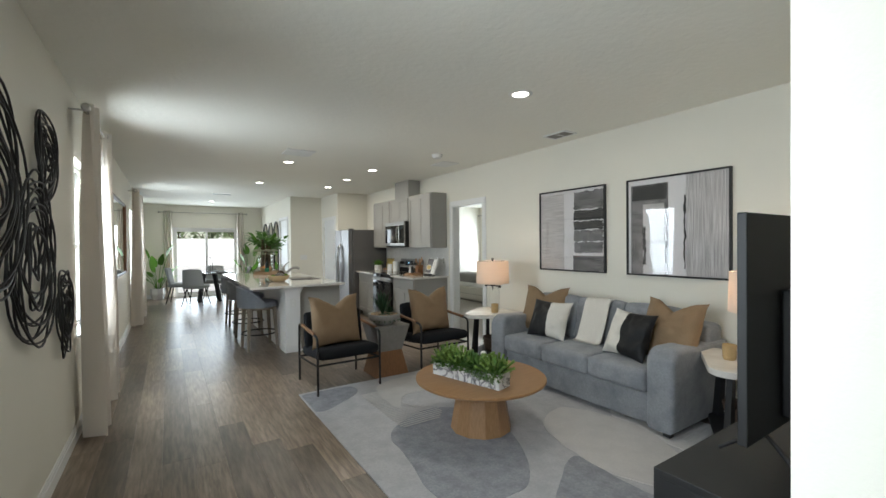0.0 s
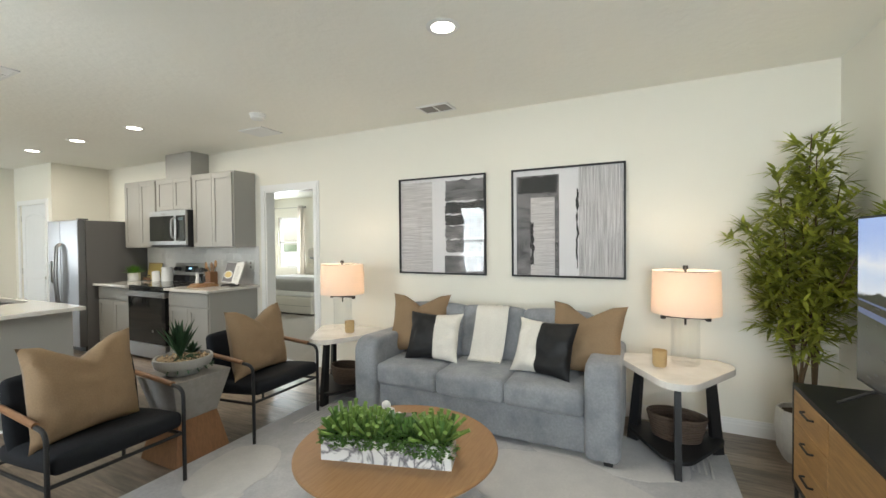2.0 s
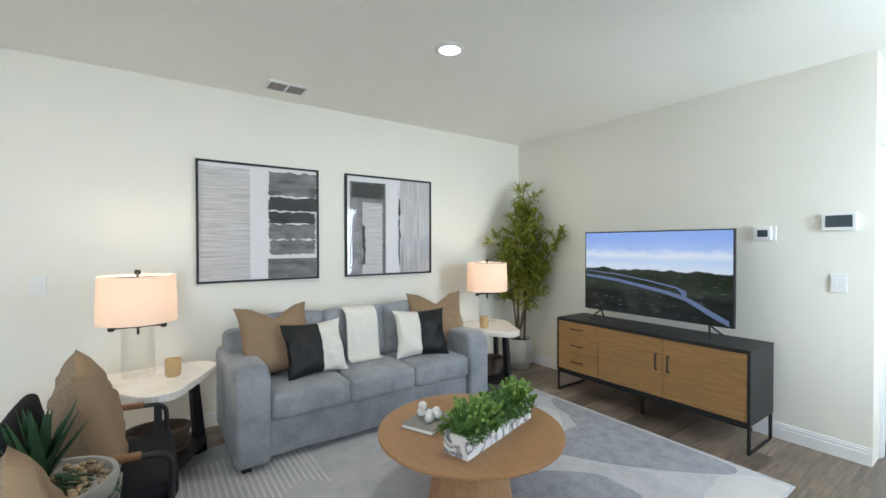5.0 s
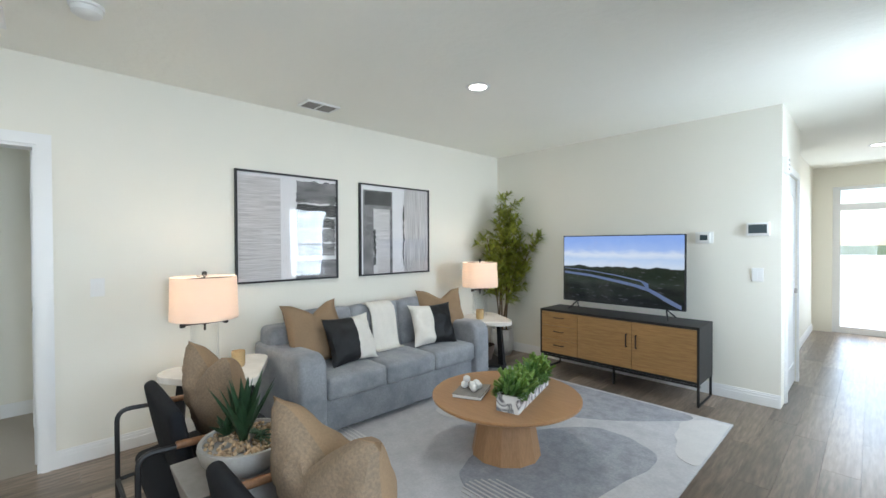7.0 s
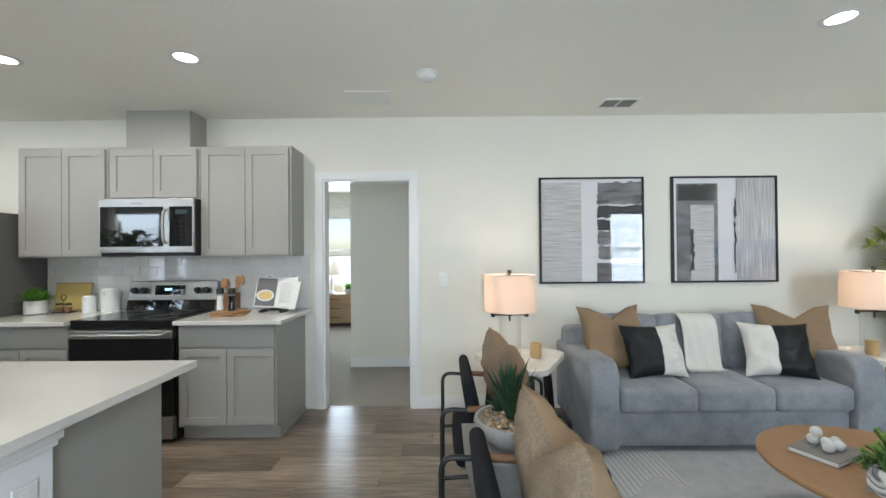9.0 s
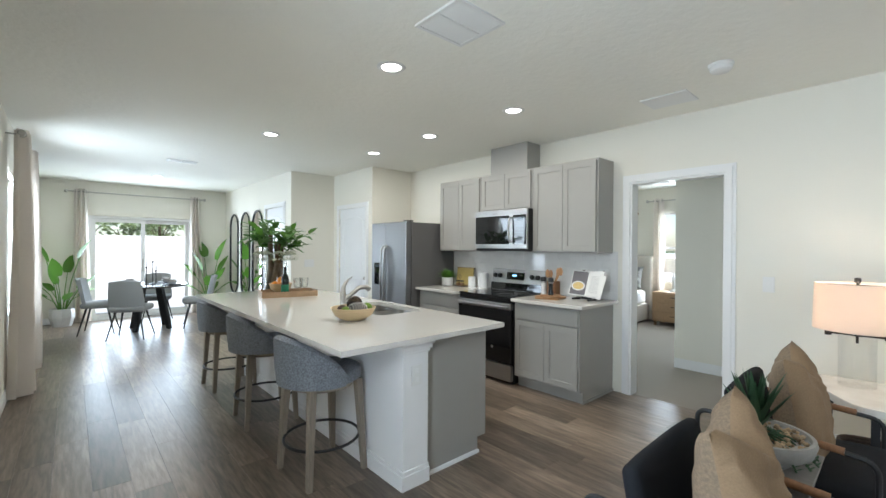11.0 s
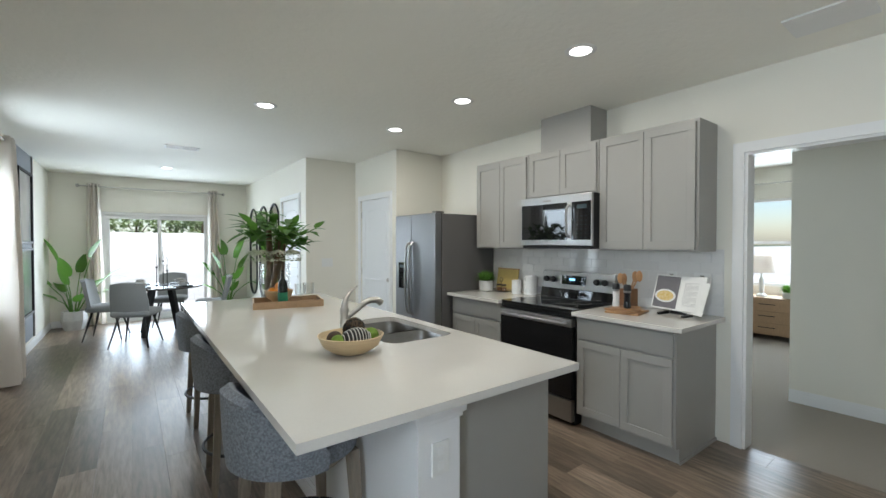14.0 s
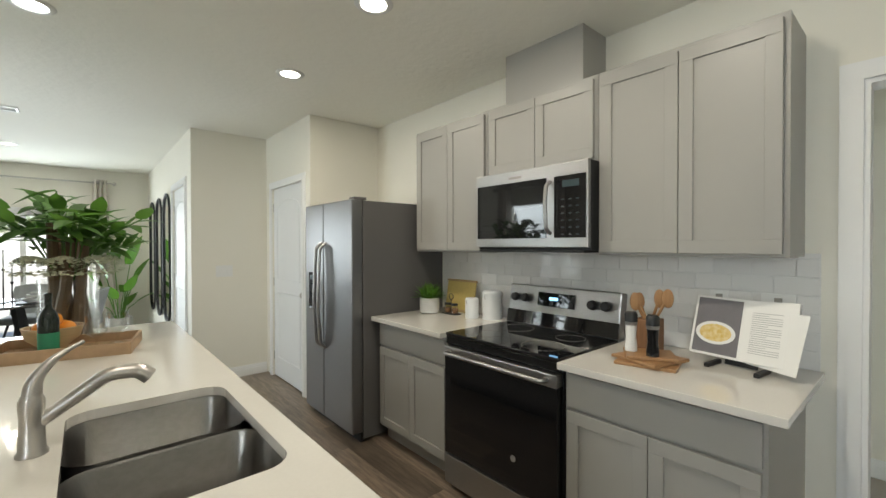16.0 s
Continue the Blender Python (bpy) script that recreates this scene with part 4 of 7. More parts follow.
# small tray with a book and wooden beads
bk = thing("book", 2.57, 2.95, 0.41, 25, "closed gray picture book on the coffee table", "book")
part("block", box(-0.095, 0.095, -0.125, 0.125, 0.003, 0.022), M_PAPER, bk)
part("cover", box(-0.10, 0.10, -0.13, 0.13, 0, 0.003, bm=box(-0.10, 0.10, -0.13, 0.13, 0.022, 0.025)), M_CONCRETE, bk)
bead = thing("bead_garland", 2.57, 2.95, 0.435, 0, "pale wooden beads piled on a book", "decoration")
for k, (x, y, z) in enumerate(((0, 0, 0.028), (0.05, 0.02, 0.026), (-0.045, 0.03, 0.026), (0.01, -0.055, 0.026), (0.02, 0.03, 0.072), (-0.03, -0.035, 0.024))):
    b = bmesh.new()
    bmesh.ops.create_icosphere(b, subdivisions=2, radius=0.026, matrix=Matrix.Translation((x, y, z)))
    part("bead", b, M_WHITECER, bead, "", True)

# armchairs
def armchair():
    c = thing("armchair", 0, 0, 0, 0, "black metal armchair with charcoal fabric seat", "armchair", "two matching armchairs")
    r = 0.0115
    for s in (-1, 1):
        x = s * 0.315
        part("arm_frame", tube(rounded([(x, -0.32, 0), (x, -0.32, 0.56), (x, 0.33, 0.60), (x, 0.33, 0)], 0.06), r, 8), M_BLACK, c, "", True)
        part("armrest", tube([(x, -0.22, 0.572), (x, 0.20, 0.598)], 0.0165, 10), M_BRNWOOD, c, "brown wooden arm sleeve", True)
        part("side_rail", tube([(x, -0.32, 0.29), (x, 0.33, 0.25)], r * 0.9, 8), M_BLACK, c, "", True)
    part("front_rail", tube([(-0.315, -0.30, 0.29), (0.315, -0.30, 0.29)], r * 0.9, 8), M_BLACK, c, "", True)
    part("rear_rail", tube([(-0.315, 0.33, 0.25), (0.315, 0.33, 0.25)], r * 0.9, 8), M_BLACK, c, "", True)
    b = pad(-0.30, 0.30, -0.34, 0.26, -0.045, 0.045, 0.02, 0.03, 8, 41)
    part("seat", moved(b, pose(0, 0, 0.355, -6, 0, 0)), M_DARKFAB, c, "", True)
    b = pad(-0.30, 0.30, -0.028, 0.028, 0.0, 0.385, 0.016, 0.024, 8, 42)
    part("backrest", moved(b, pose(0, 0.125, 0.345, -11, 0, 0)), M_DARKFAB, c, "", True)
    return c


ac = armchair()
ac.matrix_basis = pose(1.865, 4.465, 0.0, 0, 0, 0)
ac2 = copy_thing(ac, pose(2.985, 4.465, 0.0, 0, 0, 0))
for x, y, sd_, rz in ((1.82, 4.375, 31, 7), (2.955, 4.385, 32, 5)):
    p = thing("throw_pillow", x, y, 0.405, 0, "camel brown pillow with a chopped top in the armchair", "pillow", "pillows in the armchairs")
    p.matrix_basis = pose(x, y, 0.405) @ pose(0, 0, 0, 0, 0, rz) @ pose(0, 0, 0, -10, 0, 0)
    for nm, mt, s in (("front_cover", M_TAN, 1), ("back_cover", M_TAUPE, -1)):
        b = cushion(0.54, 0.52, 0.23, seed=sd_, chop=0.10)
        bmesh.ops.bisect_plane(b, geom=b.verts[:] + b.edges[:] + b.faces[:], plane_co=(0, 0.004, 0), plane_no=(0, s, 0), clear_outer=True)
        part(nm, b, mt, p, "taupe tweed back" if s < 0 else "camel fabric front", True)

# side table between the armchairs
st = thing("side_table", 2.415, 4.50, 0, 0, "concrete and wood hourglass side table", "side table")
part("wood_base", frustum(0.38, 0.38, 0.27, 0.27, 0, 0.27, bevel=0.004), M_BRNWOOD, st, "brown wooden lower half")
part("concrete_top", frustum(0.27, 0.27, 0.40, 0.40, 0.27, 0.55, bevel=0.004), M_CONCRETE, st, "gray concrete upper half")
bp = thing("bowl_planter", 2.39, 4.475, 0.55, 0, "gray concrete bowl with agave and pebbles", "planter")
part("bowl", lathe([(0, 0), (0.09, 0), (0.10, 0.012), (0.165, 0.06), (0.178, 0.10), (0.174, 0.118), (0.160, 0.118), (0.158, 0.10), (0, 0.09)], 40), M_BOWLGRAY, bp, "", True)
rnd = random.Random(8)
bm = bmesh.new()
for k in range(260):
    q, rr = rnd.random() * 6.28, 0.152 * math.sqrt(rnd.random())
    bmesh.ops.create_icosphere(bm, subdivisions=1, radius=rnd.uniform(0.006, 0.011), matrix=Matrix.Translation((rr * math.cos(q), rr * math.sin(q), 0.102 + rnd.random() * 0.008)))
part("pebble_bed", bm, M_PEBBLE, bp, "small tan pebbles", True)["kind"] = "stuff"


def rosette(parent, x, y, z, n, length, width, el0, el1, seed, material, name):
    rnd = random.Random(seed)
    for k in range(n):
        b = bmesh.new()
        t = k / n
        leaf_blade(b, (x, y, z), dirv(k * 2.4, el0 + (el1 - el0) * t), (0, 0, 1), length * rnd.uniform(0.8, 1.1), width, 0.02, 0.55, 5)
        bmesh.ops.solidify(b, geom=b.faces[:], thickness=0.004)
        part(name, b, material, parent, "", True)


rosette(bp, -0.01, 0.02, 0.10, 24, 0.27, 0.040, 0.98, 1.52, 3, M_AGAVE, "agave_leaf")
rosette(bp, 0.09, 0.05, 0.10, 16, 0.10, 0.035, 0.4, 1.4, 4, M_AGAVE, "small_rosette_leaf")
for k in range(7):
    b = bmesh.new()
    az = 3.6 + 0.35 * k
    pts = [Vector((0, 0, 0.11)) + Vector((math.cos(az) * 0.15 * t, math.sin(az) * 0.15 * t, 0.06 * t - 0.10 * t * t)) for t in (0.2, 0.6, 1.0, 1.2)]
    tube(pts, 0.004, 5, bm=b)
    for j in range(26):
        c = pts[0].lerp(pts[-1], j / 26)
        leaf_blade(b, c, dirv(az + (1.2 if j % 2 else -1.2), 0.5), (0, 0, 1), 0.028, 0.009, 0, 0.3, 2)
    part("fern_sprig", b, M_AGAVE, bp, "", True)


# end tables
def end_table():
    t = thing("end_table", 0, 0, 0, 0, "end table with pale stone top and black legs", "end table", "two end tables by the sofa")
    pts = []
    R, rr = 0.25, 0.13
    for k in range(3):
        a = math.pi + k * 2 * math.pi / 3
        cx, cy = R * math.cos(a), R * math.sin(a)
        for i in range(9):
            q = a - math.pi / 3 + (2 * math.pi / 3) * i / 8
            pts.append((cx + rr * math.cos(q), cy + rr * math.sin(q)))
    part("stone_top", prism(pts, 0.555, 0.60, 0.006), M_STONE, t)
    for k in range(3):
        a = math.pi + k * 2 * math.pi / 3
        b = frustum(0.075, 0.04, 0.05, 0.035, 0, 0.555, dx=-0.05)
        part("leg", moved(b, pose(0.29 * math.cos(a), 0.29 * math.sin(a), 0, 0, 0, math.degrees(a))), M_BLACK, t)
    part("shelf", prism([(p[0] * 0.82, p[1] * 0.82) for p in pts], 0.10, 0.125, 0.003), M_BLACK, t)
    return t


et = end_table()
et.matrix_basis = pose(3.72, 1.50, 0.0)
copy_thing(et, pose(3.70, 4.19, 0.0, 0, 0, 2))


def basket():
    b = thing("basket", 0, 0, 0, 0, "dark brown woven basket on the table shelf", "basket", "baskets under the end tables")
    for k in range(9):
        f = 0.8 + 0.2 * k / 8
        pts = [(0.17 * f * math.cos(q), 0.12 * f * math.sin(q), 0.01 + k * 0.017) for q in np.linspace(0, 2 * math.pi, 25)[:-1]]
        part("coil", tube(pts, 0.0105, 6, True), M_WICKER, b, "", True)
    part("base", lathe([(0, 0), (0.105, 0), (0.105, 0.01), (0, 0.01)], 20), M_WICKER, b)
    return b


bs = basket()
bs.matrix_basis = pose(3.75, 1.49, 0.126, 0, 0, 80)
copy_thing(bs, pose(3.73, 4.18, 0.126, 0, 0, 80))

M_SHADE = mat("linen_shade", (0.80, 0.73, 0.66), 0.9, grain=0.06, gscale=200, bump=0.1, bscale=200)
see_through(M_SHADE, (0.92, 0.78, 0.66), 0.42)


def table_lamp(x, y, z):
    l = thing("table_lamp", x, y, z, 0, "lit drum-shade table lamp with glass cylinder base", "table lamp", "two table lamps by the sofa")
    part("glass_base", lathe([(0.0, 0.0), (0.085, 0.0), (0.085, 0.295)], 32), M_GLASS, l, "clear glass cylinder", True)
    part("cross_arm", tube([(0, -0.135, 0.307), (0, 0.135, 0.307)], 0.010, 8, bm=box(-0.014, 0.014, -0.022, 0.022, 0.296, 0.320, 0.003)), M_BRONZE, l)
    for s in (-1, 1):
        part("arm_cap", lathe([(0.011, 0), (0.017, 0.003), (0.017, 0.028), (0.011, 0.031)], 12, at=(0, s * 0.13, 0.287)), M_BRONZE, l, "", True)
    part("stem", tube([(0, 0, 0.255), (0, 0, 0.63)], 0.007, 8), M_BRONZE, l)
    part("finial", lathe([(0.012, 0), (0.016, 0.004), (0.016, 0.024), (0.010, 0.028), (0, 0.029)], 12, at=(0, 0, 0.622)), M_BRONZE, l, "", True)
    prof = [(0.205, 0.335), (0.197, 0.615), (0.194, 0.615), (0.202, 0.335), (0.205, 0.335)]
    part("shade", lathe(prof, 48), M_SHADE, l, "pale linen drum shade", True)
    for s in range(3):
        a = s * 2.094
        part("spider", tube([(0, 0, 0.605), (0.193 * math.cos(a), 0.193 * math.sin(a), 0.61)], 0.003, 6), M_BRONZE, l)
    b = bmesh.new()
    bmesh.ops.create_icosphere(b, subdivisions=2, radius=0.03, matrix=Matrix.Translation((0, 0, 0.44)))
    part("bulb", b, M_BULB, l, "lit bulb", True)
    d = bpy.data.lights.new("lamp_bulb", "POINT")
    d.energy, d.color, d.shadow_soft_size = 3.6, (1, 0.82, 0.62), 0.06
    lo = new("lamp_light", d)
    lo.location = (x, y, z + 0.49)
    return l


M_BULB = glow("warm_bulb", (1, 0.82, 0.58), 8)
table_lamp(3.81, 1.435, 0.60)
table_lamp(3.79, 4.273, 0.60)


def candle(x, y, z):
    c = thing("candle_holder", x, y, z, 0, "ribbed amber glass candle holder", "candle", "candles on the end tables")
    b = lathe([(0, 0), (0.036, 0), (0.040, 0.01), (0.044, 0.105), (0.040, 0.105), (0.037, 0.015), (0, 0.015)], 28)
    part("glass", b, M_AMBER, c, "", True)
    part("wax", lathe([(0, 0.016), (0.0365, 0.016), (0.038, 0.075), (0, 0.075)], 20), M_WAX, c, "", True)
    for k in range(5):
        part("rib", tube([(0.0425 * math.cos(q), 0.0425 * math.sin(q), 0.02 + k * 0.018) for q in np.linspace(0, 2 * math.pi, 21)[:-1]], 0.0025, 5, True), M_AMBER, c, "", True)
    return c


M_AMBER = mat("amber_glass", (0.52, 0.36, 0.17), 0.25, grain=0.1, gscale=30, coat=0.5)
M_WAX = mat("cream_wax", (0.75, 0.62, 0.42), 0.6, stain=0.1)
candle(3.676, 1.59, 0.60)
candle(3.674, 4.10, 0.60)

# tall bamboo in a white pot
bamboo = thing("potted_bamboo", 4.0, 0.77, 0, 0, "tall leafy bamboo plant in a white pot", "plant")
part("pot", lathe([(0, 0), (0.10, 0), (0.135, 0.07), (0.15, 0.20), (0.14, 0.33), (0.128, 0.33), (0.135, 0.20), (0, 0.26)], 9), M_POT, bamboo, "white faceted pot")
part("soil", lathe([(0, 0.29), (0.132, 0.30)], 12), M_SOIL, bamboo)
rnd = random.Random(12)
for k in range(9):
    az = (3.3, 1.9, 4.0, 1.7, 3.7, 2.3, 1.6, 3.4, 2.9)[k]
    hgt = (2.06, 1.84, 1.74, 1.50, 1.50, 1.60, 1.26, 1.16, 1.92)[k]
    sp = (0.10, 0.12, 0.12, 0.30, 0.44, 0.13, 0.18, 0.20, 0.10)[k]
    P = []
    for i in range(9):
        t = i / 8
        P.append(Vector((0.05 * math.cos(k * 2.1) + math.cos(az) * sp * t ** 1.6, 0.05 * math.sin(k * 2.1) + math.sin(az) * sp * t ** 1.6, 0.28 + (hgt - 0.28) * t)))
    for v in P:
        v.x = min(v.x, 0.20)
        v.y = max(v.y, -0.20)
    part("cane", tube(P, 0.011, 6, r1=0.003), M_STEM, bamboo, "", True)
    b = bmesh.new()
    for i in range(34):
        t = 0.42 + 0.58 * i / 33
        f = t * 8
        c = P[min(7, int(f))].lerp(P[min(7, int(f)) + 1], f - int(f))
        baz = rnd.random() * 6.28
        blen = rnd.uniform(0.08, 0.28) * (1.2 - 0.6 * t)
        tip = c + dirv(baz, rnd.uniform(0.2, 0.9)) * blen
        tip.x, tip.y = min(tip.x, 0.24), max(tip.y, -0.24)
        tube([c, tip], 0.0025, 4, bm=b)
        for j in range(14):
            q = c.lerp(tip, 0.35 + 0.65 * rnd.random())
            d = dirv(baz + rnd.uniform(-1.3, 1.3), rnd.uniform(-0.3, 0.9))
            L = rnd.uniform(0.08, 0.15)
            if q.x + d.x * L > 0.26 or q.y + d.y * L < -0.26:
                d = Vector((-abs(d.x), abs(d.y), d.z))
            leaf_blade(b, q, d, (0, 0, 1), L, rnd.uniform(0.018, 0.028), 0.15, 0.2)
    part("foliage", b, M_LEAFY, bamboo, "", True)

# television console
con = thing("tv_console", 2.488, 0.80, 0, 0, "oak and black metal console with drawers and doors", "tv console")
X0, X1, Y0, Y1 = -0.79, 0.79, -0.21, 0.21
M_BLACKTOP = mat("black_wood", (0.011, 0.011, 0.0115), 0.5, grain=0.3, gscale=20, bump=0.1)
part("top", box(X0, X1, Y0, Y1, 0.675, 0.70, 0.002), M_BLACKTOP, con, "black top")
for x in (X0, X1 - 0.02):
    part("side_panel", box(x, x + 0.02, Y0, Y1, 0.20, 0.675, 0.001), M_BLACKTOP, con)
part("bottom_panel", box(X0 + 0.02, X1 - 0.02, Y0, Y1, 0.20, 0.22), M_BLACKTOP, con)
part("back_panel", box(X0 + 0.02, X1 - 0.02, Y0, Y0 + 0.01, 0.22, 0.675), M_BLACKTOP, con)
for x0_, x1_ in ((0.345, 0.778),):
    for k in range(3):
        z0_ = 0.222 + k * 0.151
        d = part("drawer", box(x0_, x1_, Y0 + 0.02, Y1 - 0.002, z0_, z0_ + 0.148, 0.002), M_OAKX, con)
        part("handle", tube(rounded([(x0_ + 0.16, Y1 - 0.004, z0_ + 0.09), (x0_ + 0.16, Y1 + 0.018, z0_ + 0.09), (x0_ + 0.27, Y1 + 0.018, z0_ + 0.09), (x0_ + 0.27, Y1 - 0.004, z0_ + 0.09)], 0.01), 0.005, 6), M_BLACK, d)
for x0_, x1_, hx in ((-0.215, 0.341, -0.17), (-0.778, -0.219, -0.262)):
    d = part("door", box(x0_, x1_, Y0 + 0.02, Y1 - 0.002, 0.222, 0.672, 0.002), M_OAKX, con)
    part("handle", tube(rounded([(hx, Y1 - 0.004, 0.43), (hx, Y1 + 0.02, 0.43), (hx, Y1 + 0.02, 0.55), (hx, Y1 - 0.004, 0.55)], 0.01), 0.006, 6), M_BLACK, d)
for s in (X0 + 0.012, X1 - 0.012):
    part("leg_frame", tube([(s, Y1 - 0.015, 0.20), (s, Y1 - 0.015, 0.012), (s, Y0 + 0.015, 0.012), (s, Y0 + 0.015, 0.20)], 0.012, 4), M_BLACK, con)
part("stretcher", tube([(X0, Y1 - 0.03, 0.18), (X1, Y1 - 0.03, 0.18)], 0.011, 4), M_BLACK, con)
part("centre_leg", tube([(0, 0.1, 0.2), (0, 0.1, 0.0)], 0.012, 4), M_BLACK, con)

# television
tv = thing("television", 2.472, 0.825, 0.712, 0, "flat television showing an aerial view of a road", "television")
part("housing", box(-0.618, 0.618, -0.018, 0.010, 0.085, 0.80, 0.004), M_BLACK, tv)
part("rear_bulge", box(-0.36, 0.36, -0.060, -0.018, 0.12, 0.55, 0.008), M_BLACK, tv)
for s in (-1, 1):
    part("foot", tube(rounded([(s * 0.50, 0.11, 0.006), (s * 0.45, 0.0, 0.09), (s * 0.50, -0.11, 0.006)], 0.03), 0.007, 6), M_BLACK, tv)
M_SCREEN = bpy.data.materials.new("aerial_picture")
M_SCREEN.use_nodes = True
nt = M_SCREEN.node_tree
pr = nt.nodes["Principled BSDF"]
pr.inputs["Base Color"].default_value = (0.01, 0.01, 0.01, 1)
pr.inputs["Roughness"].default_value = 0.12
tc = nt.nodes.new("ShaderNodeTexCoord")
sep = nt.nodes.new("ShaderNodeSeparateXYZ")
nt.links.new(tc.outputs["Generated"], sep.inputs[0])
nz = nt.nodes.new("ShaderNodeTexNoise")
nz.inputs["Scale"].default_value, nz.inputs["Detail"].default_value = 9, 6
nt.links.new(tc.outputs["Generated"], nz.inputs["Vector"])
ad = nt.nodes.new("ShaderNodeMath")
ad.operation = "MULTIPLY_ADD"
nt.links.new(nz.outputs["Fac"], ad.inputs[0])
ad.inputs[1].default_value = 0.13
nt.links.new(sep.outputs["Z"], ad.inputs[2])
rp = nt.nodes.new("ShaderNodeValToRGB")
el = rp.color_ramp.elements
el[0].position, el[0].color = 0.0, (0.02, 0.025, 0.02, 1)
el[1].position, el[1].color = 1.0, (0.34, 0.50, 0.92, 1)
for pos, col in ((0.14, (0.006, 0.007, 0.009, 1)), (0.22, (0.016, 0.022, 0.016, 1)), (0.30, (0.008, 0.010, 0.010, 1)), (0.38, (0.03, 0.04, 0.028, 1)), (0.46, (0.010, 0.018, 0.008, 1)), (0.60, (0.014, 0.022, 0.012, 1)),
                 (0.615, (0.80, 0.86, 0.93, 1)), (0.72, (0.62, 0.74, 0.93, 1)), (0.79, (0.86, 0.90, 0.95, 1)), (0.86, (0.46, 0.60, 0.93, 1))):
    e = el.new(pos)
    e.color = col
nt.links.new(ad.outputs[0], rp.inputs[0])
nt.links.new(rp.outputs[0], pr.inputs["Emission Color"])
pr.inputs["Emission Strength"].default_value = 0.48
part("screen", box(-0.607, 0.607, 0.0095, 0.0115, 0.097, 0.79), M_SCREEN, tv)
M_TVROAD = glow("picture_road", (0.16, 0.21, 0.36), 0.40, 0.01)
M_TVLOT = glow("picture_lots", (0.40, 0.42, 0.46), 0.14, 0.01)


def screen_patch(pts, material, name, y):
    b = prism(pts, 0, 0.0003)
    moved(b, Matrix(((1, 0, 0, 0), (0, 0, 1, y), (0, 1, 0, 0), (0, 0, 0, 1))))
    bmesh.ops.recalc_face_normals(b, faces=b.faces)
    part(name, b, material, tv)



def pictured_road(pts, wid):
    """A road ribbon in the television's picture."""
    up = [(x, z + w) for (x, z), w in zip(pts, wid)]
    screen_patch(up + [(x, z - w) for (x, z), w in zip(pts[::-1], wid[::-1])], M_TVROAD, "pictured_road", 0.0118)


pictured_road([(0.6, 0.40), (0.3, 0.375), (0.05, 0.335), (-0.15, 0.30), (-0.29, 0.265), (-0.38, 0.22), (-0.47, 0.17), (-0.585, 0.115)], (0.012, 0.013, 0.014, 0.015, 0.018, 0.020, 0.022, 0.02))
pictured_road([(0.6, 0.445), (0.3, 0.425), (0.0, 0.385), (-0.22, 0.345), (-0.30, 0.31), (-0.28, 0.275)], (0.004, 0.005, 0.006, 0.007, 0.010, 0.008))
rnd = random.Random(40)
for k in range(60):
    x, z = rnd.uniform(-0.58, 0.55), rnd.uniform(0.12, 0.44)
    w = rnd.uniform(0.01, 0.05)
    screen_patch([(x, z), (x + w, z + 0.002), (x + w * 0.8, z + 0.005), (x + 0.005, z + 0.004)], M_TVLOT, "pictured_lot", 0.0124)

# framed abstract pictures
M_INK = mat("ink_wash", (0.075, 0.072, 0.074), 0.55, grain=0.5, gscale=6, stain=0.6, sscale=3, stretch=(1, 1, 3), color2=(0.30, 0.285, 0.29))
M_INKD = mat("ink_black", (0.018, 0.018, 0.018), 0.55, stain=0.5, sscale=3, color2=(0.05, 0.05, 0.05))
M_INKG = mat("ink_gray", (0.40, 0.38, 0.375), 0.55, grain=0.9, gscale=5, stretch=(1, 0.8, 26), color2=(0.68, 0.65, 0.65))
M_INKV = mat("ink_vertical", (0.66, 0.64, 0.645), 0.55, grain=0.8, gscale=5, stretch=(1, 30, 0.6), color2=(0.22, 0.21, 0.21))
M_PICGLASS = glass("picture_glass", (1, 1, 1), 0.004, 1.0)
M_ART = mat("art_paper", (0.72, 0.705, 0.715), 0.55, stain=0.05)


def brush(b, y0, y1, z0, z1, x, rough=0.012, seed=0):
    """A painted patch with ragged edges, as a thin slab."""
    rnd = random.Random(seed)
    n = 14
    pts = [(y0 + rnd.uniform(-rough, rough) * 0.9, z0 + (z1 - z0) * i / n) for i in range(n + 1)]
    pts += [(y0 + (y1 - y0) * i / n, z1 + rnd.uniform(-rough, rough)) for i in range(1, n)]
    pts += [(y1 + rnd.uniform(-rough, rough) * 0.9, z1 + (z0 - z1) * i / n) for i in range(n + 1)]
    pts += [(y1 + (y0 - y1) * i / n, z0 + rnd.uniform(-rough, rough)) for i in range(1, n)]
    q = prism(pts, 0, 0.0008)
    m = Matrix(((0, 0, -1, x), (1, 0, 0, 0), (0, 1, 0, 0), (0, 0, 0, 1)))
    moved(q, m)
    bmesh.ops.recalc_face_normals(q, faces=q.faces)
    return merge(b, q)


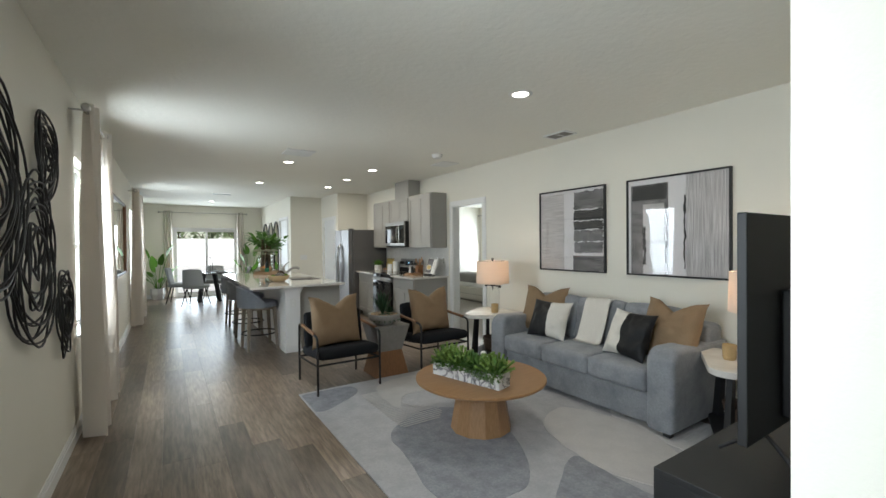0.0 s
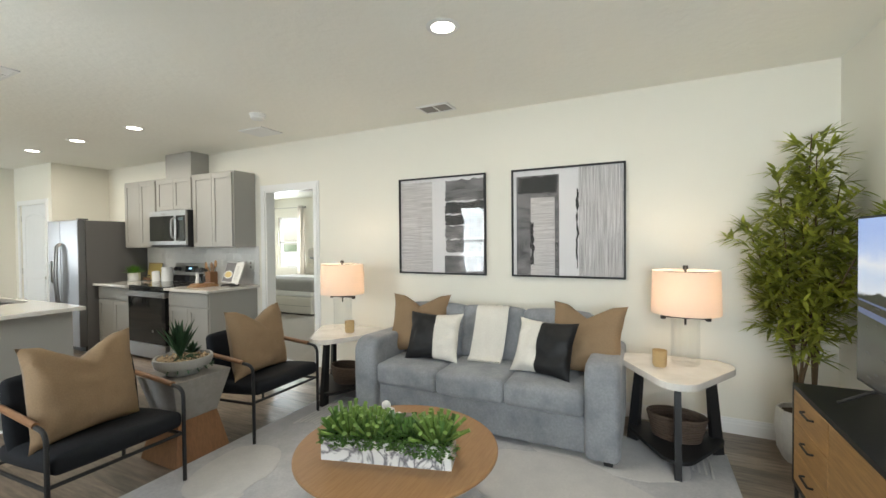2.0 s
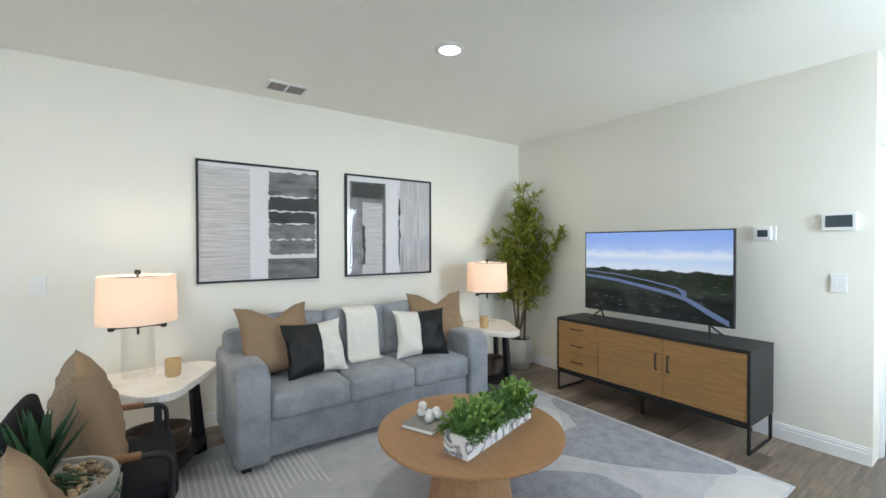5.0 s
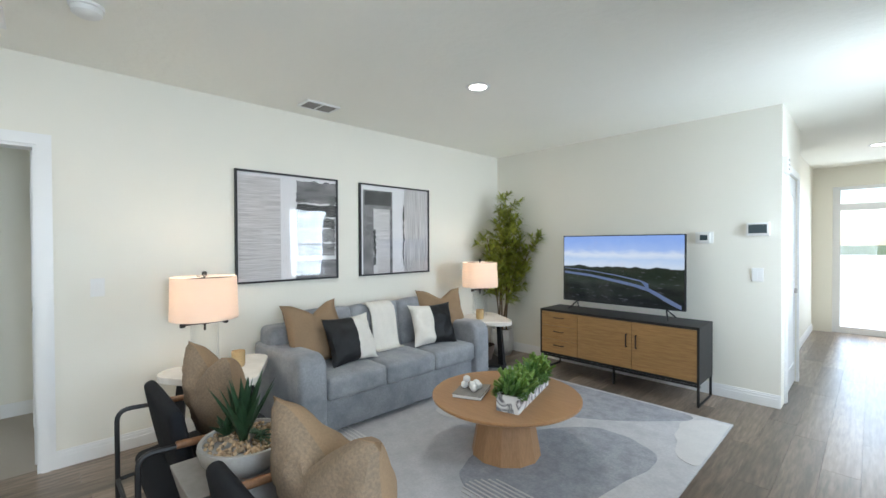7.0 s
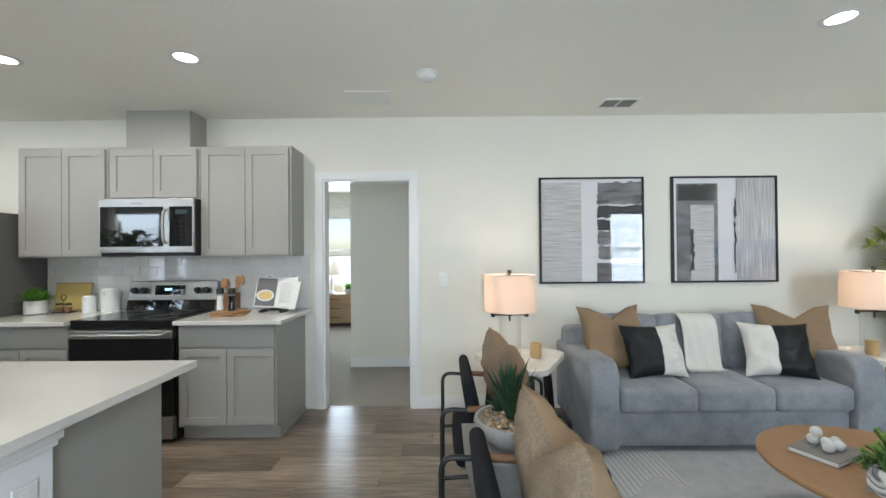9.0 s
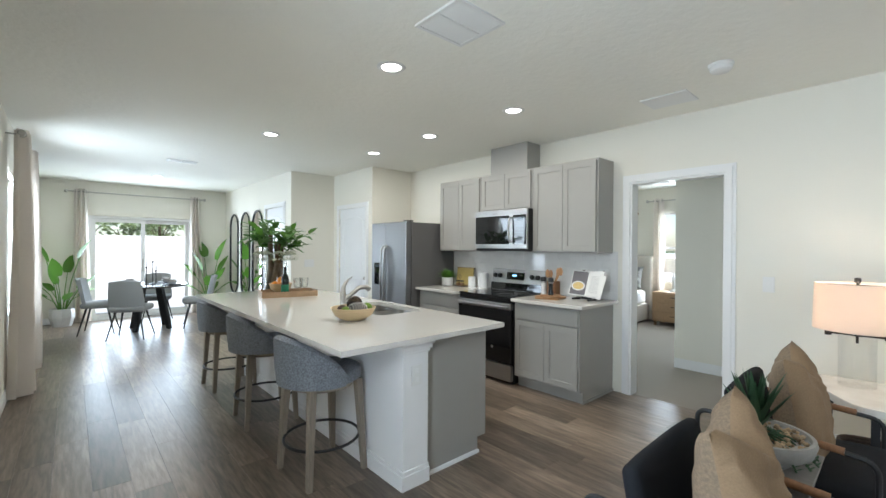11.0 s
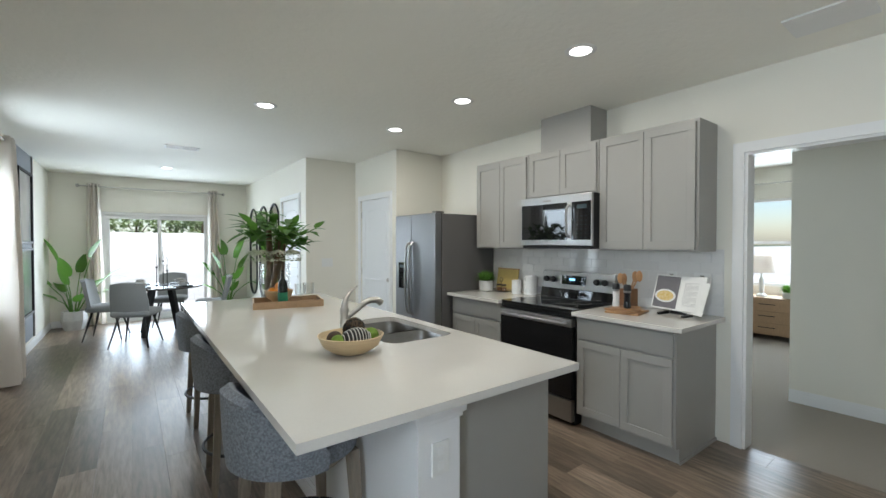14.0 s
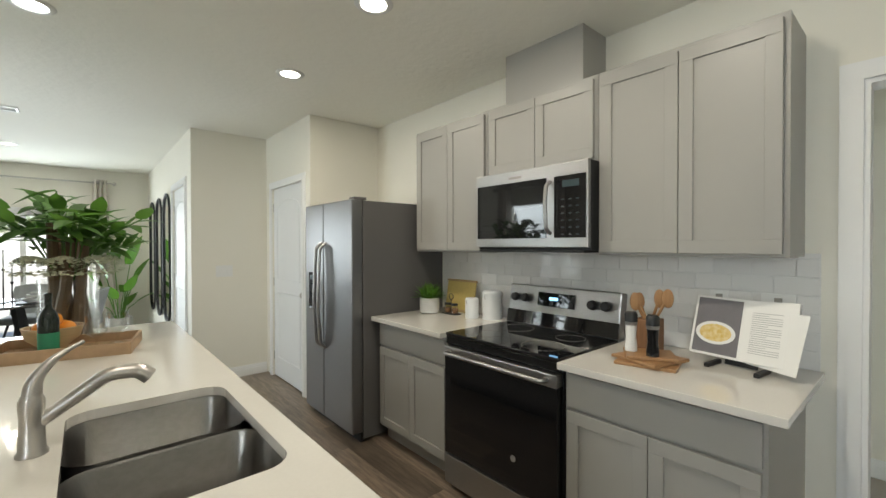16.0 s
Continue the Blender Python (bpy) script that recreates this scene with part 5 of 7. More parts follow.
def framed(y0, y1, z0, z1, label, patches):
    yc, zc = (y0 + y1) / 2, z0
    p = thing("framed_picture", XR, yc, zc, 0, label, "picture", "pair of abstract pictures")
    w, h = y1 - y0, z1 - z0
    for a in ((-w / 2, w / 2, 0, 0.016), (-w / 2, w / 2, h - 0.016, h)):
        part("frame_rail", box(-0.032, 0.0, *a, 0.001), M_BLACK, p)
    for a in ((-w / 2, -w / 2 + 0.016), (w / 2 - 0.016, w / 2)):
        part("frame_stile", box(-0.032, 0.0, *a, 0.016, h - 0.016, 0.001), M_BLACK, p)
    part("glazing", box(-0.0275, -0.026, -w / 2 + 0.016, w / 2 - 0.016, 0.016, h - 0.016), M_PICGLASS, p, "reflecting glass pane").visible_shadow = False
    part("paper", box(-0.016, -0.004, -w / 2 + 0.016, w / 2 - 0.016, 0.016, h - 0.016), M_ART, p)
    for k, (mt, u0, u1, v0, v1) in enumerate(patches):
        iw, ih = w - 0.034, h - 0.034
        part("brushwork", brush(None, w / 2 - 0.017 - iw * u1, w / 2 - 0.017 - iw * u0, 0.017 + ih * (1 - v1), 0.017 + ih * (1 - v0), -0.0165 - 0.0009 * k, 0.01 if 0.02 < v0 and v1 < 0.98 else 0.0, k), mt, p)


framed(2.995, 3.925, 1.104, 2.05, "black framed abstract brush-stroke print on cream wall",
       [(M_INKG, 0.0, 0.40, 0.03, 1.0), (M_INK, 0.56, 1.0, 0.03, 0.25), (M_INKD, 0.56, 1.0, 0.26, 0.385), (M_INKD, 0.56, 0.985, 0.395, 0.50), (M_INK, 0.56, 0.985, 0.51, 0.64), (M_INK, 0.57, 0.985, 0.65, 0.78), (M_INK, 0.55, 1.0, 0.82, 1.0), (M_INK, 0.58, 1.0, 0.05, 0.12)])
framed(1.811, 2.748, 1.104, 2.05, "black framed abstract ink-wash print on cream wall",
       [(M_INK, 0.03, 0.44, 0.05, 1.0), (M_INKD, 0.05, 0.42, 0.06, 0.22), (M_INKG, 0.17, 0.40, 0.26, 1.0), (M_INKD, 0.17, 0.20, 0.50, 0.90), (M_INKV, 0.62, 1.0, 0.0, 1.0), (M_INKD, 0.60, 0.615, 0.2, 0.92)])

# mirror on the west wall
mr = thing("wall_mirror", XL, 6.97, 1.06, 0, "large wall mirror in a deep brown wooden frame", "mirror")
for y in (-0.86, 0.80):
    part("frame_stile", box(0.004, 0.085, y, y + 0.06, 0, 0.98, 0.003), M_BRNWOOD, mr)
for z in (0.0, 0.945):
    part("frame_rail", box(0.004, 0.080, -0.80, 0.80, z, z + 0.035, 0.002), M_BRONZE, mr)
part("mirror_glass", box(0.055, 0.066, -0.80, 0.80, 0.035, 0.945), M_MIRROR, mr)
part("hanger", box(0.0, 0.02, -0.4, 0.4, 0.6, 0.64), M_BLACK, mr)


# wall controls
def plate(name, m, w, h, label, cat, extra):
    p = thing(name, 0, 0, 0, 0, label, cat)
    p.matrix_basis = m
    part("plate", box(-w / 2, w / 2, -0.007, 0, -h / 2, h / 2, 0.002), M_PLASTIC, p)
    for nm, a, mt in extra:
        part(nm, box(*a, 0.001), mt, p)
    return p


M_LCD = mat("gray_display", (0.05, 0.07, 0.08), 0.1, stain=0.2)
paddle = lambda x: ("paddle", (x - 0.016, x + 0.016, -0.011, -0.006, -0.033, 0.033), M_PLASTIC)
plate("light_switch", pose(XR - 0.001, 4.79, 1.145, 0, 0, -90), 0.075, 0.12, "white single paddle light switch", "light switch", [paddle(0)])
plate("light_switch", pose(1.376, YTV + 0.001, 1.145, 0, 0, 180), 0.085, 0.12, "white double paddle light switch", "light switch", [paddle(-0.018), paddle(0.018)])
plate("thermostat", pose(1.787, YTV + 0.001, 1.478, 0, 0, 180), 0.15, 0.11, "white wall thermostat with small display", "thermostat",
      [("body", (-0.05, 0.05, -0.028, -0.006, -0.045, 0.045), M_PLASTIC), ("display", (-0.032, 0.032, -0.030, -0.027, -0.025, 0.025), M_LCD)])
plate("alarm_panel", pose(1.375, YTV + 0.001, 1.547, 0, 0, 180), 0.165, 0.115, "white alarm touch panel on the wall", "control panel",
      [("body", (-0.083, 0.083, -0.024, -0.006, -0.056, 0.056), M_PLASTIC), ("display", (-0.066, 0.066, -0.026, -0.023, -0.036, 0.042), M_LCD)])
plate("light_switch", pose(XDIN + 0.30, YA - 0.001, 1.15, 0, 0, 0), 0.16, 0.12, "white triple paddle light switch", "light switch", [paddle(-0.045), paddle(0), paddle(0.045)])
plate("wall_outlet", pose(XL + 0.001, 6.4, 0.40, 0, 0, 90), 0.075, 0.12, "white wall outlet above the baseboard", "outlet", [])
plate("wall_outlet", pose(XL + 0.001, 2.4, 0.40, 0, 0, 90), 0.075, 0.12, "white wall outlet above the baseboard", "outlet", [])


# ---- ceiling fixtures ----
def downlight(x, y, watts=7.0):
    l = thing("recessed_light", x, y, ZC, 0, "lit round recessed ceiling light", "ceiling light", "recessed lights")
    part("trim_ring", lathe([(0.062, -0.001), (0.066, -0.007), (0.088, -0.006), (0.095, -0.001)], 32), M_PLASTIC, l, "", True)
    part("lens", lathe([(0, -0.003), (0.063, -0.003), (0.063, -0.001)], 28), M_LAMPGLOW, l, "glowing lens")
    d = bpy.data.lights.new("recessed_bulb", "AREA")
    d.shape, d.size, d.energy, d.color = "DISK", 0.12, watts, (1, 0.92, 0.78)
    new("recessed_beam", d).matrix_world = look((x, y, ZC - 0.012), (x, y, 0))


for x, y in ((2.743, 2.68), (3.106, 6.36), (3.106, 7.49), (3.106, 8.587), (1.829, 6.36), (1.829, 8.587), (1.358, 12.67), (0.63, -2.23)):
    downlight(x, y)


def vent(x, y, w, d, slats, rz, label, dark=True, split=True, tilt=35, slat_material=None):
    v = thing("ceiling_vent", x, y, ZC, rz, label, "vent")
    for a in ((-w / 2, w / 2, -d / 2, -d / 2 + 0.02), (-w / 2, w / 2, d / 2 - 0.02, d / 2)):
        part("frame", box(a[0], a[1], a[2], a[3], -0.012, 0), M_PLASTIC, v)
    for a in ((-w / 2, -w / 2 + 0.02), (w / 2 - 0.02, w / 2)):
        part("frame", box(a[0], a[1], -d / 2 + 0.02, d / 2 - 0.02, -0.012, 0), M_PLASTIC, v)
    # Solid plate; its colour stands in for the shade inside the duct.
    part("backing", box(-w / 2 + 0.02, w / 2 - 0.02, -d / 2 + 0.02, d / 2 - 0.02, -0.002, 0), M_DARK if dark else M_CONCRETE, v)
    if split:
        part("divider", box(-0.008, 0.008, -d / 2 + 0.02, d / 2 - 0.02, -0.011, -0.002), M_PLASTIC, v)
    for k in range(slats):
        yy = -d / 2 + 0.02 + (d - 0.04) * (k + 0.5) / slats
        b = box(-w / 2 + 0.02, w / 2 - 0.02, -0.009, 0.009, -0.0012, 0.0012)
        part("slat", moved(b, pose(0, yy, -0.007, tilt, 0, 0)), slat_material or M_PLASTIC, v)


# Gray slats: shade between the louvres is put into their colour.
vent(3.965, 3.341, 0.30, 0.20, 5, 90, "white louvred ceiling supply vent", tilt=25, slat_material=M_CONCRETE)
vent(1.79, 5.67, 0.34, 0.34, 14, 90, "white louvred ceiling return vent", False, tilt=14)
vent(1.415, 10.87, 0.36, 0.16, 7, 0, "white louvred ceiling supply vent", False, tilt=14)
ap = thing("access_panel", 3.80, 5.35, ZC, 0, "flat white square ceiling panel", "ceiling panel")
part("panel", box(-0.14, 0.14, -0.17, 0.17, -0.012, 0, 0.004), M_PLASTIC, ap)
sm = thing("smoke_detector", 3.37, 4.884, ZC, 0, "round white ceiling smoke detector", "smoke detector")
part("base", lathe([(0.072, 0), (0.072, -0.014), (0.062, -0.018)], 28), M_PLASTIC, sm, "", True)
part("cover", lathe([(0.064, -0.016), (0.062, -0.040), (0.050, -0.050), (0, -0.052)], 28), M_PLASTIC, sm, "", True)


# ---- kitchen ----
def shaker(parent, axis_x, y0, y1, z0, z1, name="door"):
    """A shaker front facing -x: rails and stiles round a recessed panel."""
    g, r = 0.002, 0.055
    y0, y1, z0, z1 = y0 + g, y1 - g, z0 + g, z1 - g
    d = part(name, box(axis_x - 0.011, axis_x, y0 + r, y1 - r, z0 + r, z1 - r), M_CAB, parent)
    for nm, a in (("rail", (y0, y1, z0, z0 + r)), ("rail", (y0, y1, z1 - r, z1)), ("stile", (y0, y0 + r, z0 + r, z1 - r)), ("stile", (y1 - r, y1, z0 + r, z1 - r))):
        part(nm, box(axis_x - 0.02, axis_x, *a, 0.0012, 1), M_CAB, d)
    return d


def upper(y0, y1, z0, z1, xf, label):
    c = thing("wall_cabinet", XR, (y0 + y1) / 2, z0, 0, label, "cabinet", "gray kitchen cabinets")
    h, w = z1 - z0, y1 - y0
    d = XR - xf - 0.02
    part("body", box(-d, -0.001, -w / 2 + 0.001, w / 2 - 0.001, 0, h, 0.001), M_CAB, c)
    part("face_frame", box(-d - 0.004, -d, -w / 2 + 0.001, w / 2 - 0.001, 0.0, h), M_CAB, c)
    e = 0.018
    shaker(c, -d - 0.004, -w / 2 + e, 0, 0.012, h - 0.02)
    shaker(c, -d - 0.004, 0, w / 2 - e, 0.012, h - 0.02)
    return c


upper(6.035, 6.79, 1.372, 2.286, 3.975, "gray shaker wall cabinet with two doors")
upper(6.792, 7.55, 1.85, 2.286, 3.975, "short gray shaker wall cabinet above the microwave")
upper(7.552, 8.306, 1.372, 2.286, 3.975, "gray shaker wall cabinet with two doors")
vc = thing("vent_chase", 4.168, 7.18, 2.287, 0, "gray boxed vent duct above the cabinets", "duct cover")
part("box", box(-0.122, 0.121, -0.27, 0.27, 0, ZC - 2.2875, 0.002), M_CAB, vc)


def base_cabinet(y0, y1, label, end=False):
    c = thing("base_cabinet", XR, (y0 + y1) / 2, 0, 0, label, "cabinet", "gray kitchen cabinets")
    w = y1 - y0
    xf = 3.66 - XR
    part("body", box(xf, -0.001, -w / 2, w / 2, 0.105, 0.873, 0.001), M_CAB, c)
    part("toe_kick", box(xf + 0.06, -0.001, -w / 2 + 0.002, w / 2 - 0.002, 0.0, 0.105), M_CAB, c)
    g = 0.014
    d = part("drawer", box(xf - 0.019, xf, -w / 2 + g, w / 2 - g, 0.705, 0.852, 0.0015), M_CAB, c)
    shaker(c, xf, -w / 2 + g, 0, 0.125, 0.69)
    shaker(c, xf, 0, w / 2 - g, 0.125, 0.69)
    if end:
        part("shoe_moulding", box(xf + 0.05, -0.002, -w / 2 - 0.01, -w / 2, 0, 0.02), M_CAB, c)
    return c


base_cabinet(6.03, 6.765, "gray shaker base cabinet with drawer and two doors", True)
base_cabinet(7.566, 8.315, "gray shaker base cabinet beside the refrigerator")


def slab(name, x0, x1, y0, y1, label):
    t = thing(name, (x0 + x1) / 2, (y0 + y1) / 2, 0.874, 0, label, "worktop")
    w, d = (x1 - x0) / 2, (y1 - y0) / 2
    part("slab", box(-w, w, -d, d, 0, 0.031, 0.003), M_QUARTZ, t)
    return t


slab("worktop", 3.59, XR - 0.010, 5.97, 6.768, "white quartz worktop beside the range")
slab("worktop", 3.59, XR - 0.010, 7.562, 8.335, "white quartz worktop beside the refrigerator")

# range
rg = thing("range", 3.93, 7.165, -0.025, 0, "stainless electric range with black glass top", "stove")
part("body", box(-0.27, 0.33, -0.387, 0.387, 0.03, 0.905, 0.003), M_BLACK, rg)
part("oven_door", box(-0.315, -0.27, -0.383, 0.383, 0.235, 0.845, 0.004), M_BLACKGLASS, rg, "black glass oven door")
part("door_top_rail", box(-0.322, -0.27, -0.384, 0.384, 0.80, 0.862, 0.006), M_STEEL, rg, "stainless rail")
part("oven_handle", tube(rounded([(-0.318, -0.33, 0.832), (-0.365, -0.33, 0.832), (-0.365, 0.33, 0.832), (-0.318, 0.33, 0.832)], 0.02), 0.012, 10), M_STEEL, rg, "stainless bar handle", True)
part("storage_drawer", box(-0.315, -0.27, -0.383, 0.383, 0.06, 0.225, 0.004), M_STEEL, rg, "stainless lower drawer")
part("control_trim", box(-0.30, -0.26, -0.387, 0.387, 0.870, 0.915, 0.004), M_BLACKGLASS, rg)
part("cooktop", box(-0.305, 0.25, -0.388, 0.388, 0.916, 0.936, 0.005), M_BLACKGLASS, rg, "black ceramic cooktop")
b = box(-0.035, 0.035, -0.387, 0.387, 0, 0.255, 0.008)
moved(b, pose(0.285, 0, 0.930, 0, 9, 0))
part("backguard", b, M_STEEL, rg, "stainless control panel")
b = box(-0.002, 0.002, -0.387, 0.387, 0, 0.085)
part("backguard_base", moved(b, pose(0.246, 0, 0.938, 0, 9, 0)), M_BLACKGLASS, rg)
b = box(-0.002, 0.002, -0.13, 0.13, 0, 0.085, 0.001)
part("display", moved(b, pose(0.264, 0.02, 1.065, 0, 9, 0)), M_BLACKGLASS, rg)
M_LED = glow("blue_digits", (0.25, 0.6, 1.0), 2.0)
b = box(-0.001, 0.001, -0.03, 0.03, 0, 0.018)
part("digits", moved(b, pose(0.2615, 0.03, 1.105, 0, 9, 0)), M_LED, rg, "small blue clock digits")
for y in (-0.31, -0.23, 0.24, 0.32):
    b = lathe([(0.026, 0), (0.028, 0.006), (0.024, 0.026), (0.020, 0.030), (0, 0.030)], 18)
    part("knob", moved(b, pose(0.262, y, 1.105, 0, -81, 0)), M_BLACK, rg, "black control knob", True)
for x, y, r in ((-0.15, -0.19, 0.11), (-0.15, 0.19, 0.09), (0.10, -0.19, 0.08), (0.10, 0.19, 0.11)):
    part("burner_ring", tube([(x + r * math.cos(q), y + r * math.sin(q), 0.9361) for q in np.linspace(0, 6.2832, 33)[:-1]], 0.0012, 4, True), M_CONCRETE, rg)
b = lathe([(0, 0), (0.016, 0), (0.016, 0.002), (0, 0.002)], 18)
part("sticker", moved(b, pose(-0.3155, -0.13, 0.39, 0, -90, 0)), M_CONCRETE, rg)

# microwave
mw = thing("microwave", 4.09, 7.17, 1.394, 0, "stainless over-range microwave with black glass door", "microwave")
part("body", box(-0.18, 0.198, -0.383, 0.383, 0.0, 0.452, 0.004), M_BLACK, mw)
part("front_frame", box(-0.205, -0.18, -0.383, 0.383, 0.015, 0.452, 0.004), M_STEEL, mw, "stainless front")
part("door_glass", box(-0.2085, -0.204, -0.14, 0.368, 0.065, 0.385, 0.001), M_BLACKGLASS, mw, "black glass window")
part("control_panel", box(-0.2085, -0.204, -0.372, -0.19, 0.065, 0.385, 0.001), M_BLACKGLASS, mw, "black key panel")
for r in range(6):
    for c in range(3):
        part("key", box(-0.2092, -0.2084, -0.335 + c * 0.043, -0.32 + c * 0.043, 0.08 + r * 0.036, 0.085 + r * 0.036), M_LCD, mw)
part("display", box(-0.2095, -0.2084, -0.335, -0.24, 0.325, 0.36), M_LCD, mw)
part("handle", tube(rounded([(-0.205, -0.165, 0.09), (-0.245, -0.165, 0.11), (-0.255, -0.165, 0.225), (-0.245, -0.165, 0.34), (-0.205, -0.165, 0.36)], 0.04), 0.011, 10), M_STEEL, mw, "curved steel handle", True)
part("vent_grille", box(-0.20, 0.15, -0.36, 0.36, -0.012, 0.0), M_BLACK, mw)
part("maker_badge", box(-0.2065, -0.2045, 0.03, 0.12, 0.405, 0.418), M_CONCRETE, mw)

# refrigerator
fg = thing("refrigerator", 3.875, 8.755, 0, 0, "slate steel side-by-side refrigerator with dispenser", "refrigerator")
part("cabinet", box(-0.34, 0.42, -0.405, 0.405, 0.02, 1.745, 0.004), M_FRSIDE, fg, "dark gray cabinet side")
for y0, y1, nm in ((-0.405, 0.055, "fridge_door"), (0.060, 0.405, "freezer_door")):
    part(nm, box(-0.43, -0.345, y0, y1, 0.07, 1.75, 0.010, 3), M_FRIDGE, fg)
for y in (0.022, 0.094):
    part("handle", tube(rounded([(-0.428, y, 0.62), (-0.475, y, 0.66), (-0.495, y, 1.0), (-0.475, y, 1.40), (-0.428, y, 1.44)], 0.12, 6), 0.013, 10), M_STEEL, fg, "long curved steel handle", True)
dp = part("dispenser", box(-0.434, -0.428, 0.16, 0.33, 0.90, 1.20, 0.003), M_BLACKGLASS, fg, "black ice and water dispenser")
part("dispenser_keys", box(-0.436, -0.433, 0.19, 0.30, 1.14, 1.175), M_LCD, dp)
part("kick_grille", box(-0.36, -0.33, -0.395, 0.395, 0.0, 0.065), M_BLACK, fg)
part("hinge_cover", box(-0.40, -0.30, -0.39, -0.31, 1.75, 1.77, 0.004), M_FRSIDE, fg)

# island
ISX0, ISX1, ISY0, ISY1 = 1.24, 2.475, 5.92, 9.09
SX0, SX1, SY0, SY1 = 1.97, 2.40, 6.70, 7.43
isl = thing("kitchen_island", 1.9, 7.45, 0, 0, "white and gray kitchen island base with end column", "kitchen island")
off = lambda x0, x1, y0, y1, z0, z1: (x0 - 1.9, x1 - 1.9, y0 - 7.45, y1 - 7.45, z0, z1)
M_KNEE = mat("white_knee_wall", (0.80, 0.80, 0.80), 0.45, stain=0.03, sscale=3, bump=0.05, bscale=120)
part("knee_wall", box(*off(1.69, 1.876, 6.02, 8.92, 0.0, 0.873)), M_KNEE, isl, "white knee wall")
for z0, z1, e in ((0.0, 0.085, 0.014), (0.085, 0.11, 0.008)):
    part("base_moulding", box(*off(1.69 - e, 1.876 + e * 0.5, 6.02 - e, 8.92 + e, z0, z1), 0.002), M_KNEE, isl)
for z0, z1, e in ((0.79, 0.81, 0.010), (0.81, 0.84, 0.020), (0.84, 0.872, 0.032)):
    part("capital", box(*off(1.69 - e, 1.876 + e, 6.02 - e, 6.205 + e, z0, z1), 0.003), M_KNEE, isl)
part("cabinet_body", box(*off(1.878, 2.425, 6.065, 8.90, 0.105, 0.66)), M_CAB, isl, "gray cabinet side")
part("end_panel", box(*off(1.878, 2.44, 6.06, 6.08, 0.105, 0.873), 0.001), M_CAB, isl, "gray end panel")
part("cabinet_back", box(*off(2.42, 2.44, 6.08, 8.90, 0.105, 0.873), 0.001), M_CAB, isl)
part("far_panel", box(*off(1.878, 2.42, 8.88, 8.90, 0.66, 0.873)), M_CAB, isl)
part("toe_kick", box(*off(1.878, 2.365, 6.065, 8.90, 0.0, 0.105)), M_CAB, isl)
part("shoe_moulding", box(*off(1.893, 2.365, 6.047, 6.065, 0.0, 0.02)), M_KNEE, isl)
op = plate("wall_outlet", pose(1.783, 6.018, 0.66, 0, 0, 0), 0.075, 0.12, "white duplex outlet on the island column", "outlet",
           [("socket", (-0.014, 0.014, -0.0085, -0.006, 0.012, 0.042), M_TRIM), ("socket", (-0.014, 0.014, -0.0085, -0.006, -0.042, -0.012), M_TRIM)])

top = thing("island_worktop", (ISX0 + ISX1) / 2, (ISY0 + ISY1) / 2, 0.874, 0, "white quartz island worktop with sink cutout", "worktop")
b = bmesh.new()


def rrect(x0, x1, y0, y1, r, n=5):
    out = []
    for cx, cy, a in ((x1 - r, y1 - r, 0), (x0 + r, y1 - r, 90), (x0 + r, y0 + r, 180), (x1 - r, y0 + r, 270)):
        for i in range(n + 1):
            q = math.radians(a + 90 * i / n)
            out.append((cx + r * math.cos(q), cy + r * math.sin(q)))
    return out


cx, cy = (ISX0 + ISX1) / 2, (ISY0 + ISY1) / 2
inner = rrect(SX0 - cx, SX1 - cx, SY0 - cy, SY1 - cy, 0.07)
wx, wy = (ISX1 - ISX0) / 2, (ISY1 - ISY0) / 2
sxm, sym = (SX0 + SX1) / 2 - cx, (SY0 + SY1) / 2 - cy
corner_at = [(wx, wy), (-wx, wy), (-wx, -wy), (wx, -wy)]
rings = []
for z in (0.031, 0.0):
    ov = [b.verts.new((x, y, z)) for x, y in corner_at]
    iv = [b.verts.new((x, y, z)) for x, y in inner]
    rings.append((ov, iv))
    per = len(iv) // 4
    for q in range(4):
        seg = iv[q * per:(q + 1) * per]
        for a, c in zip(seg, seg[1:]):
            b.faces.new((ov[q], a, c))
        b.faces.new((ov[q], seg[-1], iv[((q + 1) * per) % len(iv)], ov[(q + 1) % 4]))
(o1, i1), (o2, i2) = rings
for ring1, ring2 in ((o1, o2), (i1, i2)):
    n = len(ring1)
    for k in range(n):
        b.faces.new((ring1[k], ring1[(k + 1) % n], ring2[(k + 1) % n], ring2[k]))
bmesh.ops.recalc_face_normals(b, faces=b.faces)
part("slab", b, M_QUARTZ, top)

sk = thing("kitchen_sink", (SX0 + SX1) / 2, (SY0 + SY1) / 2, 0.675, 0, "double-bowl stainless undermount sink", "sink")


def bowl_basin(y0, y1):
    b = bmesh.new()
    hw = (SX1 - SX0) / 2 + 0.008
    levels = [(0.198, 0.0, 0.075), (0.19, 0.004, 0.075), (0.03, 0.012, 0.07), (0.004, 0.035, 0.06), (0.0, 0.06, 0.05)]
    prev = None
    for z, ins, r in levels:
        ring = [b.verts.new((x, y, z)) for x, y in rrect(-hw + ins, hw - ins, y0 + ins, y1 - ins, r)]
        if prev:
            for k in range(len(ring)):
                b.faces.new((prev[k], prev[(k + 1) % len(ring)], ring[(k + 1) % len(ring)], ring[k]))
        prev = ring
    b.faces.new(prev)
    bmesh.ops.recalc_face_normals(b, faces=b.faces)
    for f in b.faces:
        f.normal_flip()
    return b


